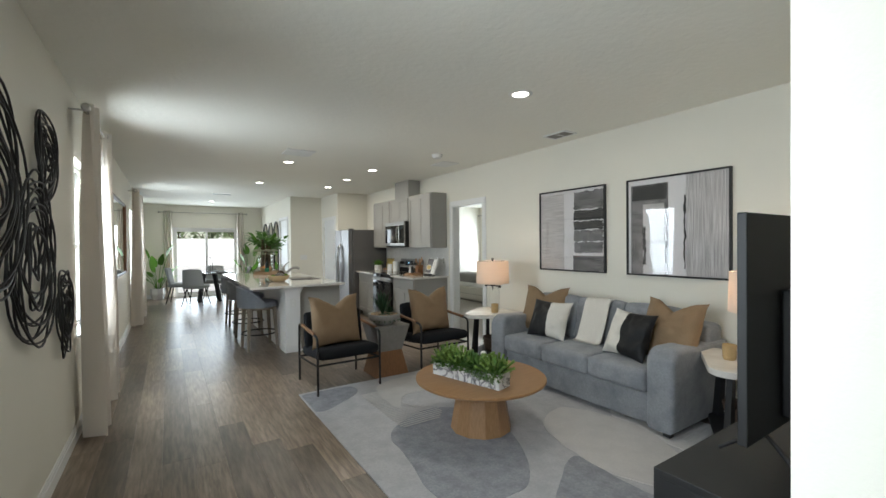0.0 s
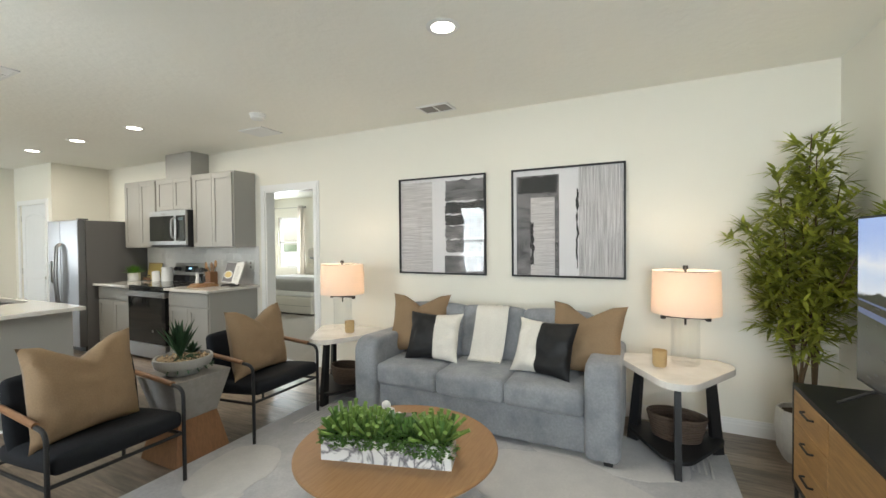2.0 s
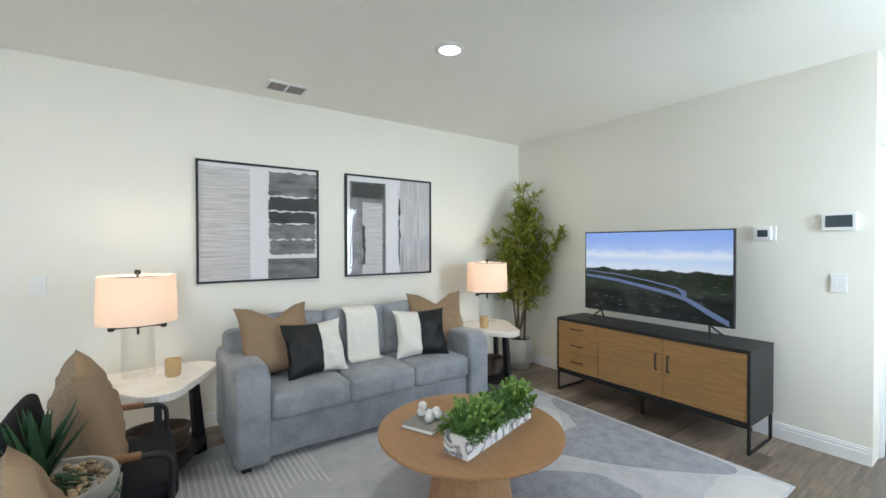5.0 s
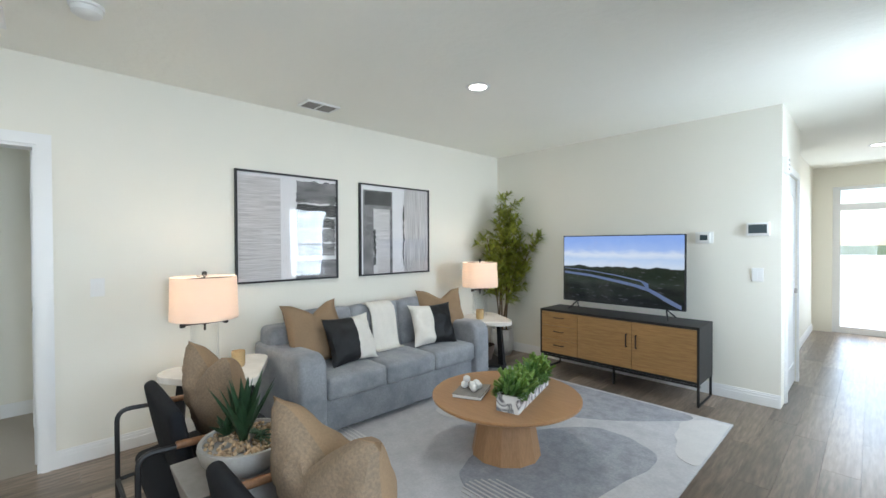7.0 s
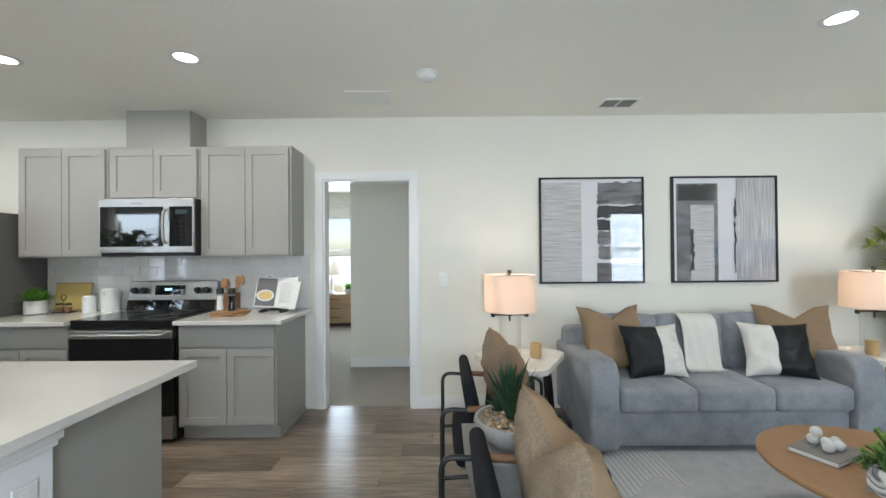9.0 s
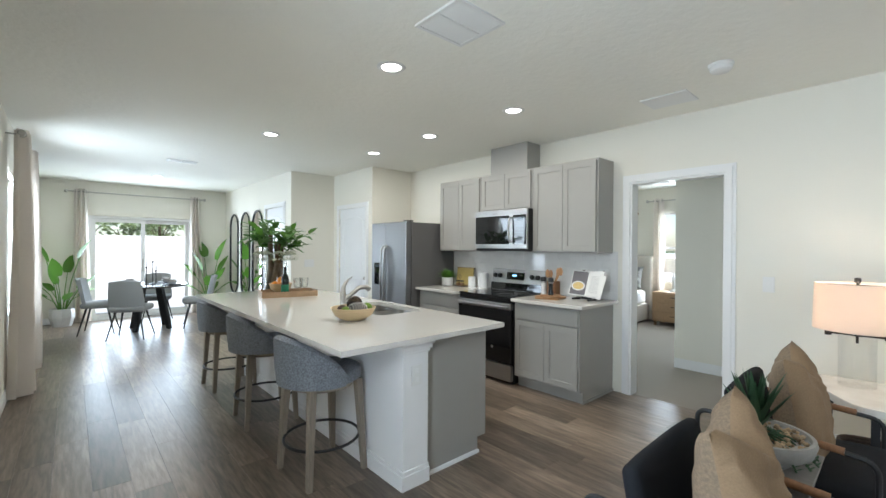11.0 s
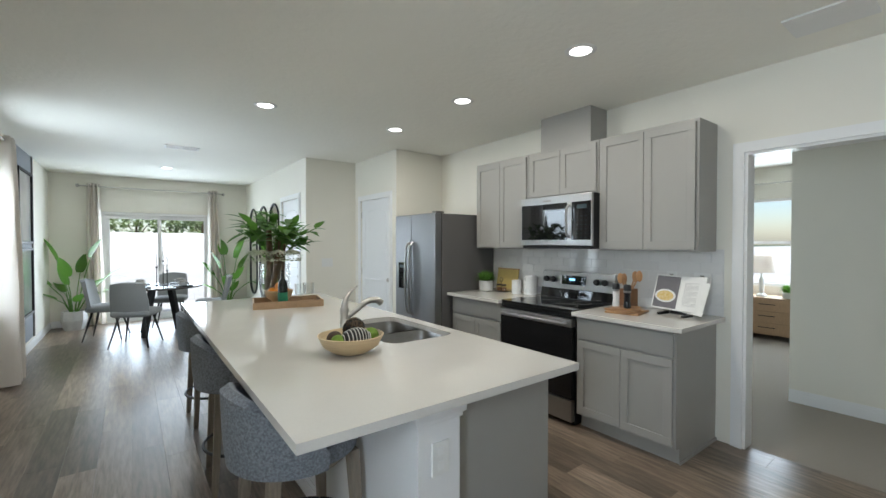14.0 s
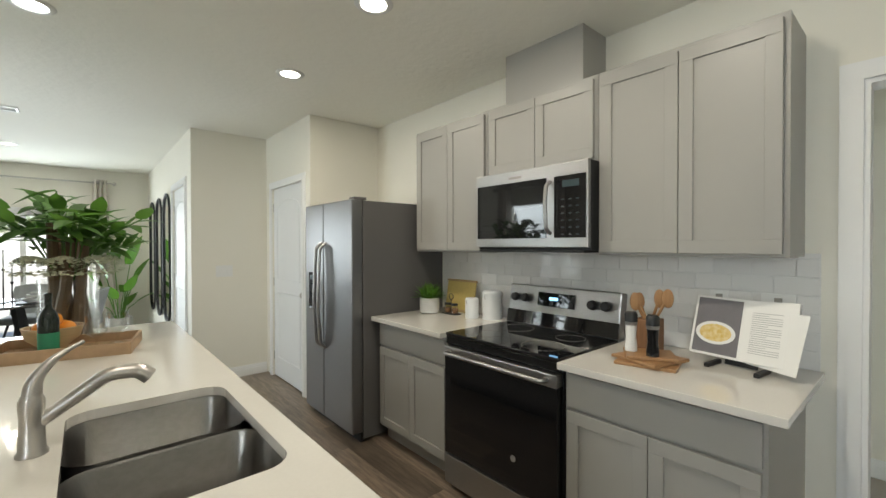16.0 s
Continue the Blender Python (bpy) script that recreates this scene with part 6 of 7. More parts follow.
part("basin", bowl_basin(-0.368, -0.012), M_SINK, sk, "", True)
part("basin", bowl_basin(0.012, 0.368), M_SINK, sk, "", True)
part("divider", box(-0.21, 0.21, -0.014, 0.014, 0.165, 0.180, 0.006), M_SINK, sk)
for y in (-0.19, 0.19):
    part("drain", lathe([(0, 0.003), (0.03, 0.003), (0.042, 0.006), (0.045, 0.002)], 20, at=(0, y, 0)), M_CHROME, sk, "", True)

fc = thing("faucet", 1.915, 7.16, 0.905, 0, "brushed nickel pull-out kitchen faucet", "faucet")
part("body", lathe([(0, 0), (0.032, 0), (0.032, 0.006), (0.027, 0.012), (0.024, 0.09), (0.026, 0.12), (0.026, 0.135), (0.020, 0.15), (0, 0.155)], 24), M_NICKEL, fc, "", True)
part("spout", tube(rounded([(0.01, 0, 0.075), (0.075, -0.004, 0.12), (0.15, -0.01, 0.175), (0.215, -0.015, 0.172), (0.24, -0.016, 0.150)], 0.06, 6), 0.016, 12, r1=0.022), M_NICKEL, fc, "", True)
part("lever", tube(rounded([(0, 0, 0.135), (0.004, 0.0, 0.185), (0.045, 0.012, 0.235), (0.10, 0.03, 0.262)], 0.06, 6), 0.021, 12, r1=0.005), M_NICKEL, fc, "", True)


# bar stools
def bar_stool():
    s = thing("bar_stool", 0, 0, 0, 0, "blue-gray tweed bar stool with weathered wood legs", "bar stool", "stools at the island")
    part("seat", lathe([(0, 0.575), (0.215, 0.575), (0.24, 0.59), (0.246, 0.62), (0.238, 0.650), (0.19, 0.668), (0, 0.672)], 32), M_STOOL, s, "", True)
    b = bmesh.new()
    n = 26
    ins, outs = [], []
    for k in range(n + 1):
        t = k / n
        q = math.radians(180 - 92 + 184 * t)
        e = math.sin(math.pi * t) ** 0.7
        zt = 0.655 + 0.235 * e
        ro = 0.262 + 0.014 * e
        rows_ = []
        for r, z in ((ro, 0.585), (ro + 0.012, 0.70), (ro + 0.018 * e, zt - 0.02), (ro - 0.012, zt), (ro - 0.040, zt - 0.02), (ro - 0.045, 0.70), (ro - 0.04, 0.60)):
            rows_.append(b.verts.new((r * math.cos(q) * (1.0), r * math.sin(q), min(z, zt))))
        outs.append(rows_)
    for r0, r1 in zip(outs, outs[1:]):
        for i in range(6):
            b.faces.new((r0[i], r0[i + 1], r1[i + 1], r1[i]))
    b.faces.new(outs[0])
    b.faces.new(outs[-1][::-1])
    bmesh.ops.recalc_face_normals(b, faces=b.faces)
    part("backrest", b, M_STOOL, s, "", True)
    for sx in (-1, 1):
        for sy in (-1, 1):
            bb = frustum(0.032, 0.032, 0.046, 0.046, 0, 0.58, dx=-sx * 0.03, dy=-sy * 0.03, bevel=0.003)
            part("leg", moved(bb, Matrix.Translation((sx * 0.19, sy * 0.19, 0))), M_DRIFT, s)
    part("footrest_ring", tube([(0.232 * math.cos(q), 0.232 * math.sin(q), 0.215) for q in np.linspace(0, 6.2832, 33)[:-1]], 0.009, 8, True), M_BLACK, s, "black metal foot ring", True)
    part("apron", lathe([(0.0, 0.545), (0.195, 0.545), (0.195, 0.576), (0, 0.576)], 28), M_DRIFT, s)
    return s


bsl = bar_stool()
bsl.matrix_basis = pose(1.455, 6.57, 0, 0, 0, 4)
copy_thing(bsl, pose(1.462, 7.63, 0, 0, 0, -3))
copy_thing(bsl, pose(1.47, 8.72, 0, 0, 0, 2))

# bowl of woven balls
bw = thing("wooden_bowl", 1.745, 6.69, 0.905, 0, "pale bamboo bowl on the island", "bowl")
part("bowl", lathe([(0, 0), (0.07, 0), (0.085, 0.006), (0.13, 0.035), (0.158, 0.088), (0.152, 0.090), (0.125, 0.042), (0.07, 0.016), (0, 0.014)], 40), M_BAMBOOBOWL, bw, "", True)
M_STRIPE = mat("black_oval", (0.015, 0.014, 0.013), 0.7, grain=0.4, gscale=60)
M_LIME = mat("green_moss", (0.16, 0.26, 0.03), 0.85, grain=0.5, gscale=60, bump=0.5)
M_RATTAN = mat("rattan_ball", (0.035, 0.02, 0.012), 0.8, grain=0.6, gscale=60, bump=0.6)
for k, (x, y, z, r, mt) in enumerate(((0.04, 0.055, 0.098, 0.055, M_RATTAN), (0.0, -0.055, 0.078, 0.048, M_STRIPE), (-0.07, 0.03, 0.066, 0.040, M_SHELLNUT), (0.09, -0.03, 0.075, 0.040, M_LIME), (-0.085, -0.045, 0.070, 0.034, M_LIME))):
    o = thing("decor_ball", 1.745 + x, 6.69 + y, 0.905 + z - r, 0, {M_RATTAN: "dark twig ball in the bowl", M_STRIPE: "black oval with cream stripes in the bowl", M_LIME: "green moss ball in the bowl"}.get(mt, "brown woven ball in the bowl"), "decoration", "balls in the bowl")
    b = bmesh.new()
    wide = 1.55 if mt == M_STRIPE else 1
    bmesh.ops.create_icosphere(b, subdivisions=3, radius=r * (0.9 if mt == M_RATTAN else 1), matrix=Matrix.Translation((0, 0, r)) @ Matrix.Diagonal((wide, 1, 1, 1)))
    part("core", b, mt, o, "", True)
    if mt == M_STRIPE:
        for j in range(9):
            u = -0.88 + 0.22 * j
            rr = r * math.sqrt(1 - u * u) + 0.0006
            part("stripe", tube([(u * r * wide, rr * math.cos(q), r + rr * math.sin(q)) for q in np.linspace(0, 6.2832, 25)[:-1]], 0.0022, 5, True), M_CREAM, o, "cream stripe", True)
    if mt == M_RATTAN:
        rnd = random.Random(k)
        for j in range(26):
            R = Euler((rnd.random() * 3, rnd.random() * 3, rnd.random() * 3)).to_matrix()
            rr = r * rnd.uniform(0.9, 1.06)
            part("strand", tube([R @ Vector((rr * math.cos(q), rr * math.sin(q), rnd.uniform(-0.004, 0.004))) + Vector((0, 0, r)) for q in np.linspace(0, 6.2832, 21)[:-1]], 0.0018, 4, True), M_STEM if j % 3 else M_BLACK, o, "", True)

# tray with fruit bowl, bottle and glasses
TRX, TRY, TRZ = 1.955, 8.42, 0.905
ty = thing("serving_tray", TRX, TRY, TRZ, -12, "light wooden serving tray on the island", "tray")
part("base", box(-0.27, 0.27, -0.17, 0.17, 0, 0.012), M_PINE, ty)
for a in ((-0.27, 0.27, -0.17, -0.158), (-0.27, 0.27, 0.158, 0.17), (-0.27, -0.258, -0.158, 0.158), (0.258, 0.27, -0.158, 0.158)):
    part("rim", box(*a, 0.012, 0.055), M_PINE, ty)
M_BOTTLE = mat("dark_bottle_glass", (0.01, 0.016, 0.012), 0.06, stain=0.2)
M_GREENLABEL = mat("green_label", (0.02, 0.20, 0.10), 0.6, stain=0.1)
bt = thing("bottle", 1.89, 8.33, 0.918, 0, "dark wine bottle with a green label", "bottle")
part("glass", lathe([(0, 0), (0.036, 0), (0.038, 0.006), (0.038, 0.17), (0.030, 0.20), (0.014, 0.225), (0.013, 0.275), (0.015, 0.278), (0.015, 0.29), (0, 0.291)], 24), M_BOTTLE, bt, "", True)
part("label", lathe([(0.0385, 0.03), (0.0385, 0.11)], 24), M_GREENLABEL, bt, "green paper label", True)
fb = thing("fruit_bowl", 1.90, 8.475, 0.918, 0, "cream ceramic bowl of oranges", "bowl")
part("bowl", lathe([(0, 0), (0.05, 0), (0.055, 0.02), (0.10, 0.06), (0.115, 0.115), (0.108, 0.115), (0.09, 0.06), (0, 0.03)], 32), M_BAMBOOBOWL, fb, "", True)
for k, (x, y, z) in enumerate(((0.05, 0, 0.10), (-0.045, 0.03, 0.10), (-0.02, -0.05, 0.10), (0.03, 0.055, 0.10), (0.0, 0.0, 0.145))):
    o = thing("orange", 1.90 + x, 8.475 + y, 0.918 + z - 0.034, 0, "ripe orange in the fruit bowl", "fruit", "oranges in the bowl")
    b = bmesh.new()
    bmesh.ops.create_icosphere(b, subdivisions=3, radius=0.036, matrix=Matrix.Translation((0, 0, 0.034)))
    part("skin", b, M_RED, o, "", True)
for x, y in ((2.06, 8.41), (2.145, 8.455)):
    g = thing("wine_glass", x, y, 0.918, 0, "clear stemmed wine glass on the tray", "glass", "glasses on the tray")
    part("glass", lathe([(0, 0), (0.036, 0), (0.034, 0.003), (0.006, 0.008), (0.005, 0.045), (0.024, 0.055), (0.044, 0.075), (0.048, 0.165), (0.0465, 0.165), (0.042, 0.078), (0.022, 0.060), (0, 0.052)], 24), M_GLASS, g, "", True)


def broad_leaf(b, base, d, length, width, droop, n=5):
    leaf_blade(b, base, d, (0, 0, 1), length, width, droop, 0.18, n)


vs = thing("flower_vase", 1.95, 8.77, 0.905, 0, "glass vase of leafy green branches and hydrangeas", "vase")
part("vase", lathe([(0, 0), (0.125, 0), (0.13, 0.006), (0.13, 0.34), (0.124, 0.34), (0.124, 0.012), (0, 0.012)], 36), M_GLASS, vs, "clear glass cylinder", True)
rnd = random.Random(31)
for k in range(5):
    a = k * 1.3
    part("branch", tube([(0.075 * math.cos(a), 0.075 * math.sin(a), 0.02), (0.055 * math.cos(a + 0.6), 0.055 * math.sin(a + 0.6), 0.28), (0.07 * math.cos(a + 1), 0.07 * math.sin(a + 1), 0.56 + 0.04 * (k % 3))], 0.03, 8, r1=0.024), M_STEM, vs, "thick brown branch", True)
for k in range(20):
    az, el_ = k * 2.4, rnd.uniform(0.55, 1.45)
    L = rnd.uniform(0.26, 0.50)
    p0 = Vector((0.03 * math.cos(az), 0.03 * math.sin(az), 0.33))
    p2 = p0 + dirv(az, el_) * L + Vector((0, 0, 0.03))
    p1 = p0.lerp(p2, 0.5) + Vector((0, 0, 0.08))
    b = tube([p0, p1, p2], 0.004, 5)
    part("stem", b, M_LEAF, vs, "", True)
    b = bmesh.new()
    for j in range(7):
        t = 0.40 + 0.60 * j / 6
        q = p0.lerp(p1, t * 2) if t < 0.5 else p1.lerp(p2, t * 2 - 1)
        broad_leaf(b, q, dirv(az + (1 if j % 2 else -1) * rnd.uniform(0.4, 1.3), rnd.uniform(-0.35, 0.95)), rnd.uniform(0.14, 0.21), rnd.uniform(0.06, 0.085), 0.22)
    part("leaves", b, M_LEAF, vs, "", True)
M_HYD = mat("green_white_petals", (0.62, 0.62, 0.48), 0.8, grain=0.4, gscale=40, color2=(0.30, 0.36, 0.18), island=0.2)
for az in (2.9, 3.7, 4.6, 5.5, 0.2):
    b = bmesh.new()
    c = Vector((0.16 * math.cos(az), 0.16 * math.sin(az), 0.40))
    for j in range(220):
        d = dirv(rnd.random() * 6.28, rnd.uniform(-0.7, 1.5))
        leaf_blade(b, c + Vector((d.x * 0.085, d.y * 0.085, d.z * 0.05)), d, (0, 0, 1), 0.018, 0.02, 0, 0.1, 2)
    part("hydrangea", b, M_HYD, vs, "pale green hydrangea head")

# things on the worktops
M_YELLOW = mat("yellow_board", (0.55, 0.42, 0.14), 0.6, grain=0.2, gscale=60, stain=0.1)


def small_plant(x, y, z, r, h, label):
    p = thing("potted_grass", x, y, z, 0, label, "plant")
    part("pot", lathe([(0, 0), (r * 0.85, 0), (r, 0.01), (r, h), (r * 0.88, h), (r * 0.88, h - 0.015), (0, h - 0.015)], 24), M_WHITECER, p, "white ribbed pot", True)
    for k in range(6):
        part("rib", tube([(r * 1.005 * math.cos(q), r * 1.005 * math.sin(q), 0.012 + k * (h - 0.02) / 6) for q in np.linspace(0, 6.2832, 25)[:-1]], 0.003, 5, True), M_WHITECER, p, "", True)
    rnd = random.Random(77)
    b = bmesh.new()
    for k in range(220):
        leaf_blade(b, (rnd.uniform(-r, r) * 0.6, rnd.uniform(-r, r) * 0.6, h - 0.01), dirv(rnd.random() * 6.28, rnd.uniform(0.35, 1.5)), (0, 0, 1), rnd.uniform(0.12, 0.20), 0.012, 0.3, 0.2)
    part("blades", b, M_BRIGHTLEAF, p, "", True)
    return p


small_plant(4.02, 8.19, 0.905, 0.075, 0.115, "green grass plant in a white ribbed pot")
sg = thing("serving_board", 4.235, 8.06, 0.905, 0, "yellow woven board leaning on the tiles", "board")
part("board", moved(box(-0.007, 0.007, -0.155, 0.155, 0, 0.25, 0.004), pose(-0.03, 0, 0, 0, 9, 0)), M_YELLOW, sg)
for z in (0.006, 0.235):
    part("edge", moved(box(-0.011, 0.011, -0.162, 0.162, z, z + 0.012, 0.003), pose(-0.03, 0, 0, 0, 9, 0)), M_PINE, sg)
cr = thing("cruet_rack", 4.10, 8.03, 0.905, 0, "black wire rack with two small jars", "condiment rack")
part("rack", tube([(0, 0.06 * math.cos(q), 0.02 + 0.0 * math.sin(q)) for q in np.linspace(0, 3.1416, 5)], 0.003, 5, bm=tube([(0, 0, 0.01), (0, 0, 0.11)], 0.003, 6)), M_BLACK, cr)
part("ring_handle", tube([(0, 0.022 * math.cos(q), 0.13 + 0.022 * math.sin(q)) for q in np.linspace(0, 6.2832, 17)[:-1]], 0.004, 6, True), M_BLACK, cr)
part("base", box(-0.032, 0.032, -0.075, 0.075, 0.0, 0.008, 0.002), M_BLACK, cr)
for s in (-1, 1):
    j = part("jar", lathe([(0, 0.009), (0.027, 0.009), (0.027, 0.06), (0.022, 0.066), (0, 0.066)], 18, at=(0, s * 0.038, 0)), M_GLASS, cr, "small glass jar", True)
    part("spice", lathe([(0, 0.011), (0.024, 0.011), (0.024, 0.045), (0, 0.045)], 14, at=(0, s * 0.038, 0)), M_BRNWOOD, j)
    part("lid", lathe([(0.024, 0.066), (0.024, 0.08), (0, 0.08)], 18, at=(0, s * 0.038, 0)), M_BLACK, j)
M_ENAMEL = mat("white_enamel", (0.72, 0.73, 0.73), 0.35, stain=0.1, sscale=12)
for x, y, r, h in ((4.10, 7.81, 0.048, 0.145), (4.18, 7.69, 0.068, 0.20)):
    c = thing("canister", x, y, 0.905, 0, "white enamel canister with clip lid", "canister", "canisters by the range")
    part("body", lathe([(0, 0), (r, 0), (r, h * 0.82), (r * 0.97, h * 0.84), (0, h * 0.84)], 32), M_ENAMEL, c, "", True)
    part("lid", lathe([(r * 1.02, h * 0.845), (r * 1.02, h * 0.905), (r * 0.85, h * 0.98), (0, h)], 32), M_ENAMEL, c, "", True)
    part("clasp", tube([(-r - 0.004, 0, h * 0.7), (-r - 0.008, 0, h * 0.88)], 0.003, 6), M_NICKEL, c)
for k, (rz, w, d, z) in enumerate(((12, 0.17, 0.12, 0.0), (-14, 0.16, 0.11, 0.0135), (30, 0.12, 0.10, 0.027))):
    c = thing("cutting_board", 3.90, 6.50, 0.905 + z, rz, "stacked light wooden cutting board", "cutting board", "stack of small boards")
    part("board", box(-w * 0.7, w * 0.7, -d, d, 0, 0.0132, 0.003), M_OAK, c)
for x, y, mt, lb in ((3.885, 6.575, M_WHITECER, "white pepper mill with a black cap"), (3.86, 6.47, M_BLACKGLASS, "black pepper mill with a dark glass body")):
    zz = 0.946
    c = thing("spice_mill", x, y, zz, 0, lb, "pepper mill", "mills on the boards")
    part("body", lathe([(0, 0), (0.026, 0), (0.026, 0.02), (0.021, 0.06), (0.024, 0.115), (0, 0.115)], 24), mt, c, "", True)
    part("collar", lathe([(0.0255, 0.116), (0.027, 0.13), (0, 0.13)], 24), M_STEEL, c, "", True)
    part("cap", lathe([(0.027, 0.131), (0.027, 0.165), (0.020, 0.175), (0, 0.176)], 24), M_BLACK, c, "", True)
uc = thing("utensil_crock", 4.06, 6.57, 0.905, 0, "square brown wooden crock of wooden utensils", "utensil holder")
part("crock", box(-0.05, 0.05, -0.05, 0.05, 0, 0.165, 0.004), M_BRNWOOD, uc)
for k, (dx_, dy_, h) in enumerate(((-0.02, 0.03, 0.10), (0.02, -0.02, 0.12), (0.0, -0.05, 0.13), (0.03, 0.04, 0.09))):
    o = part("utensil", tube([(dx_ * 0.6, dy_ * 0.6, 0.164), (dx_ * 1.4, dy_ * 1.4, 0.164 + h * 0.6)], 0.007, 7), M_OAK, uc, "", True)
    bb = bmesh.new()
    bmesh.ops.create_uvsphere(bb, u_segments=14, v_segments=8, radius=1, matrix=Matrix.Translation((dx_ * 1.7, dy_ * 1.7, 0.164 + h * 0.8)) @ Matrix.Diagonal((0.009, 0.026, 0.045, 1)))
    part("spoon_head", bb, M_OAK, o, "", True)
# open cookbook on a stand
cb = thing("cookbook", 4.08, 6.21, 0.905, -8, "open cookbook with a pasta photograph on a black stand", "book")
lean = pose(0, 0, 0.03, 0, 18, 0)
for y in (-0.10, 0.08):
    part("stand_foot", box(-0.09, 0.03, y, y + 0.02, 0, 0.018, 0.004), M_BLACK, cb)
part("stand_back", moved(box(0.012, 0.018, -0.06, 0.06, -0.02, 0.18), lean), M_BLACK, cb)
for s, mt in ((1, M_CONCRETE), (-1, M_PAPER)):
    part("page_block", moved(moved(box(-0.012, 0.008, min(0, s * 0.19), max(0, s * 0.19), 0, 0.26, 0.002), pose(0, 0, 0, 0, 0, s * 8)), lean), M_PAPER, cb)
M_PHOTO = mat("gray_photo", (0.16, 0.15, 0.16), 0.4, grain=0.2, gscale=20)
M_PASTA = mat("pasta", (0.62, 0.42, 0.10), 0.5, grain=0.7, gscale=60, color2=(0.75, 0.65, 0.4))
pg = part("photo", moved(moved(box(-0.0135, -0.0122, 0.012, 0.18, 0.01, 0.25), pose(0, 0, 0, 0, 0, 8)), lean), M_PHOTO, cb, "printed photograph")
dish = lathe([(0, 0), (1, 0), (1, 1), (0, 1)], 28)
moved(dish, lean @ pose(0, 0, 0, 0, 0, 8) @ Matrix.Translation((-0.0136, 0.10, 0.10)) @ pose(0, 0, 0, 0, -90, 0) @ Matrix.Diagonal((0.05, 0.075, 0.0006, 1)))
part("dish", dish, M_WHITECER, pg)
dish = lathe([(0, 0), (1, 0), (1, 1), (0, 1)], 28)
moved(dish, lean @ pose(0, 0, 0, 0, 0, 8) @ Matrix.Translation((-0.0143, 0.10, 0.10)) @ pose(0, 0, 0, 0, -90, 0) @ Matrix.Diagonal((0.038, 0.06, 0.0006, 1)))
part("pasta", dish, M_PASTA, pg)
M_PRINT = mat("gray_print", (0.34, 0.33, 0.33), 0.7, stain=0.1)
for k in range(20):
    w = 0.11 if k % 5 != 3 else 0.06
    part("text_line", moved(moved(box(-0.0132, -0.0122, -0.03 - w, -0.03, 0.04 + k * 0.0088, 0.0418 + k * 0.0088), pose(0, 0, 0, 0, 0, -8)), lean), M_PRINT, cb)
part("loose_page", moved(moved(box(-0.001, 0.001, -0.21, -0.02, 0.0, 0.235), pose(0.012, 0, 0, 6, 0, -16)), lean), M_PAPER, cb)
for y, w in ((6.34, 0.075), (6.12, 0.12)):
    plate("wall_outlet", pose(XR - 0.0095, y, 1.15, 0, 0, -90), w, 0.12, "white outlet plate on the tiled wall", "outlet",
          [("socket", (-0.014, 0.014, -0.0085, -0.006, 0.012, 0.042), M_BOWLGRAY), ("socket", (-0.014, 0.014, -0.0085, -0.006, -0.042, -0.012), M_BOWLGRAY)])

# ---- dining area ----
dt = thing("dining_table", 1.28, 12.75, 0, 0, "round dark dining table on black angled legs", "dining table")
M_DTOP = mat("dark_table_top", (0.10, 0.095, 0.09), 0.15, grain=0.3, gscale=10, coat=0.3)
part("tabletop", lathe([(0, 0.725), (0.55, 0.725), (0.565, 0.735), (0.565, 0.75), (0.56, 0.755), (0, 0.755)], 56), M_DTOP, dt)
for k in range(4):
    a = math.radians(45 + 90 * k)
    b = frustum(0.06, 0.06, 0.07, 0.07, 0, 0.726, dx=-0.16)
    part("leg", moved(b, pose(0.33 * math.cos(a), 0.33 * math.sin(a), 0, 0, 0, math.degrees(a))), M_BLACK, dt)


def dining_chair():
    c = thing("dining_chair", 0, 0, 0, 0, "gray upholstered dining chair with splayed black legs", "dining chair", "chairs round the dining table")
    b = pad(-0.23, 0.23, -0.24, 0.20, 0.42, 0.50, 0.02, 0.03, 6, 3)
    part("seat", b, M_DCHAIR, c, "", True)
    b = bmesh.new()
    rows_ = []
    for i in range(9):
        t = i / 8
        hw = 0.235 - 0.03 * t ** 2
        row = []
        for j in range(9):
            u = j / 4 - 1
            row.append((u * hw, 0.19 + 0.11 * t - 0.06 * u * u * (0.5 + 0.5 * t), 0.44 + 0.45 * t - 0.02 * u * u * t))
        rows_.append([b.verts.new(p) for p in row])
    for r0, r1 in zip(rows_, rows_[1:]):
        for j in range(8):
            b.faces.new((r0[j], r0[j + 1], r1[j + 1], r1[j]))
    bmesh.ops.recalc_face_normals(b, faces=b.faces)
    bmesh.ops.solidify(b, geom=b.faces[:], thickness=0.045)
    part("backrest", b, M_DCHAIR, c, "", True)
    for sx in (-1, 1):
        for sy in (-1, 1):
            part("leg", tube([(sx * 0.15, sy * 0.13, 0.43), (sx * 0.24, sy * 0.23, 0.0)], 0.016, 7, r1=0.009), M_BLACK, c, "", True)
    return c


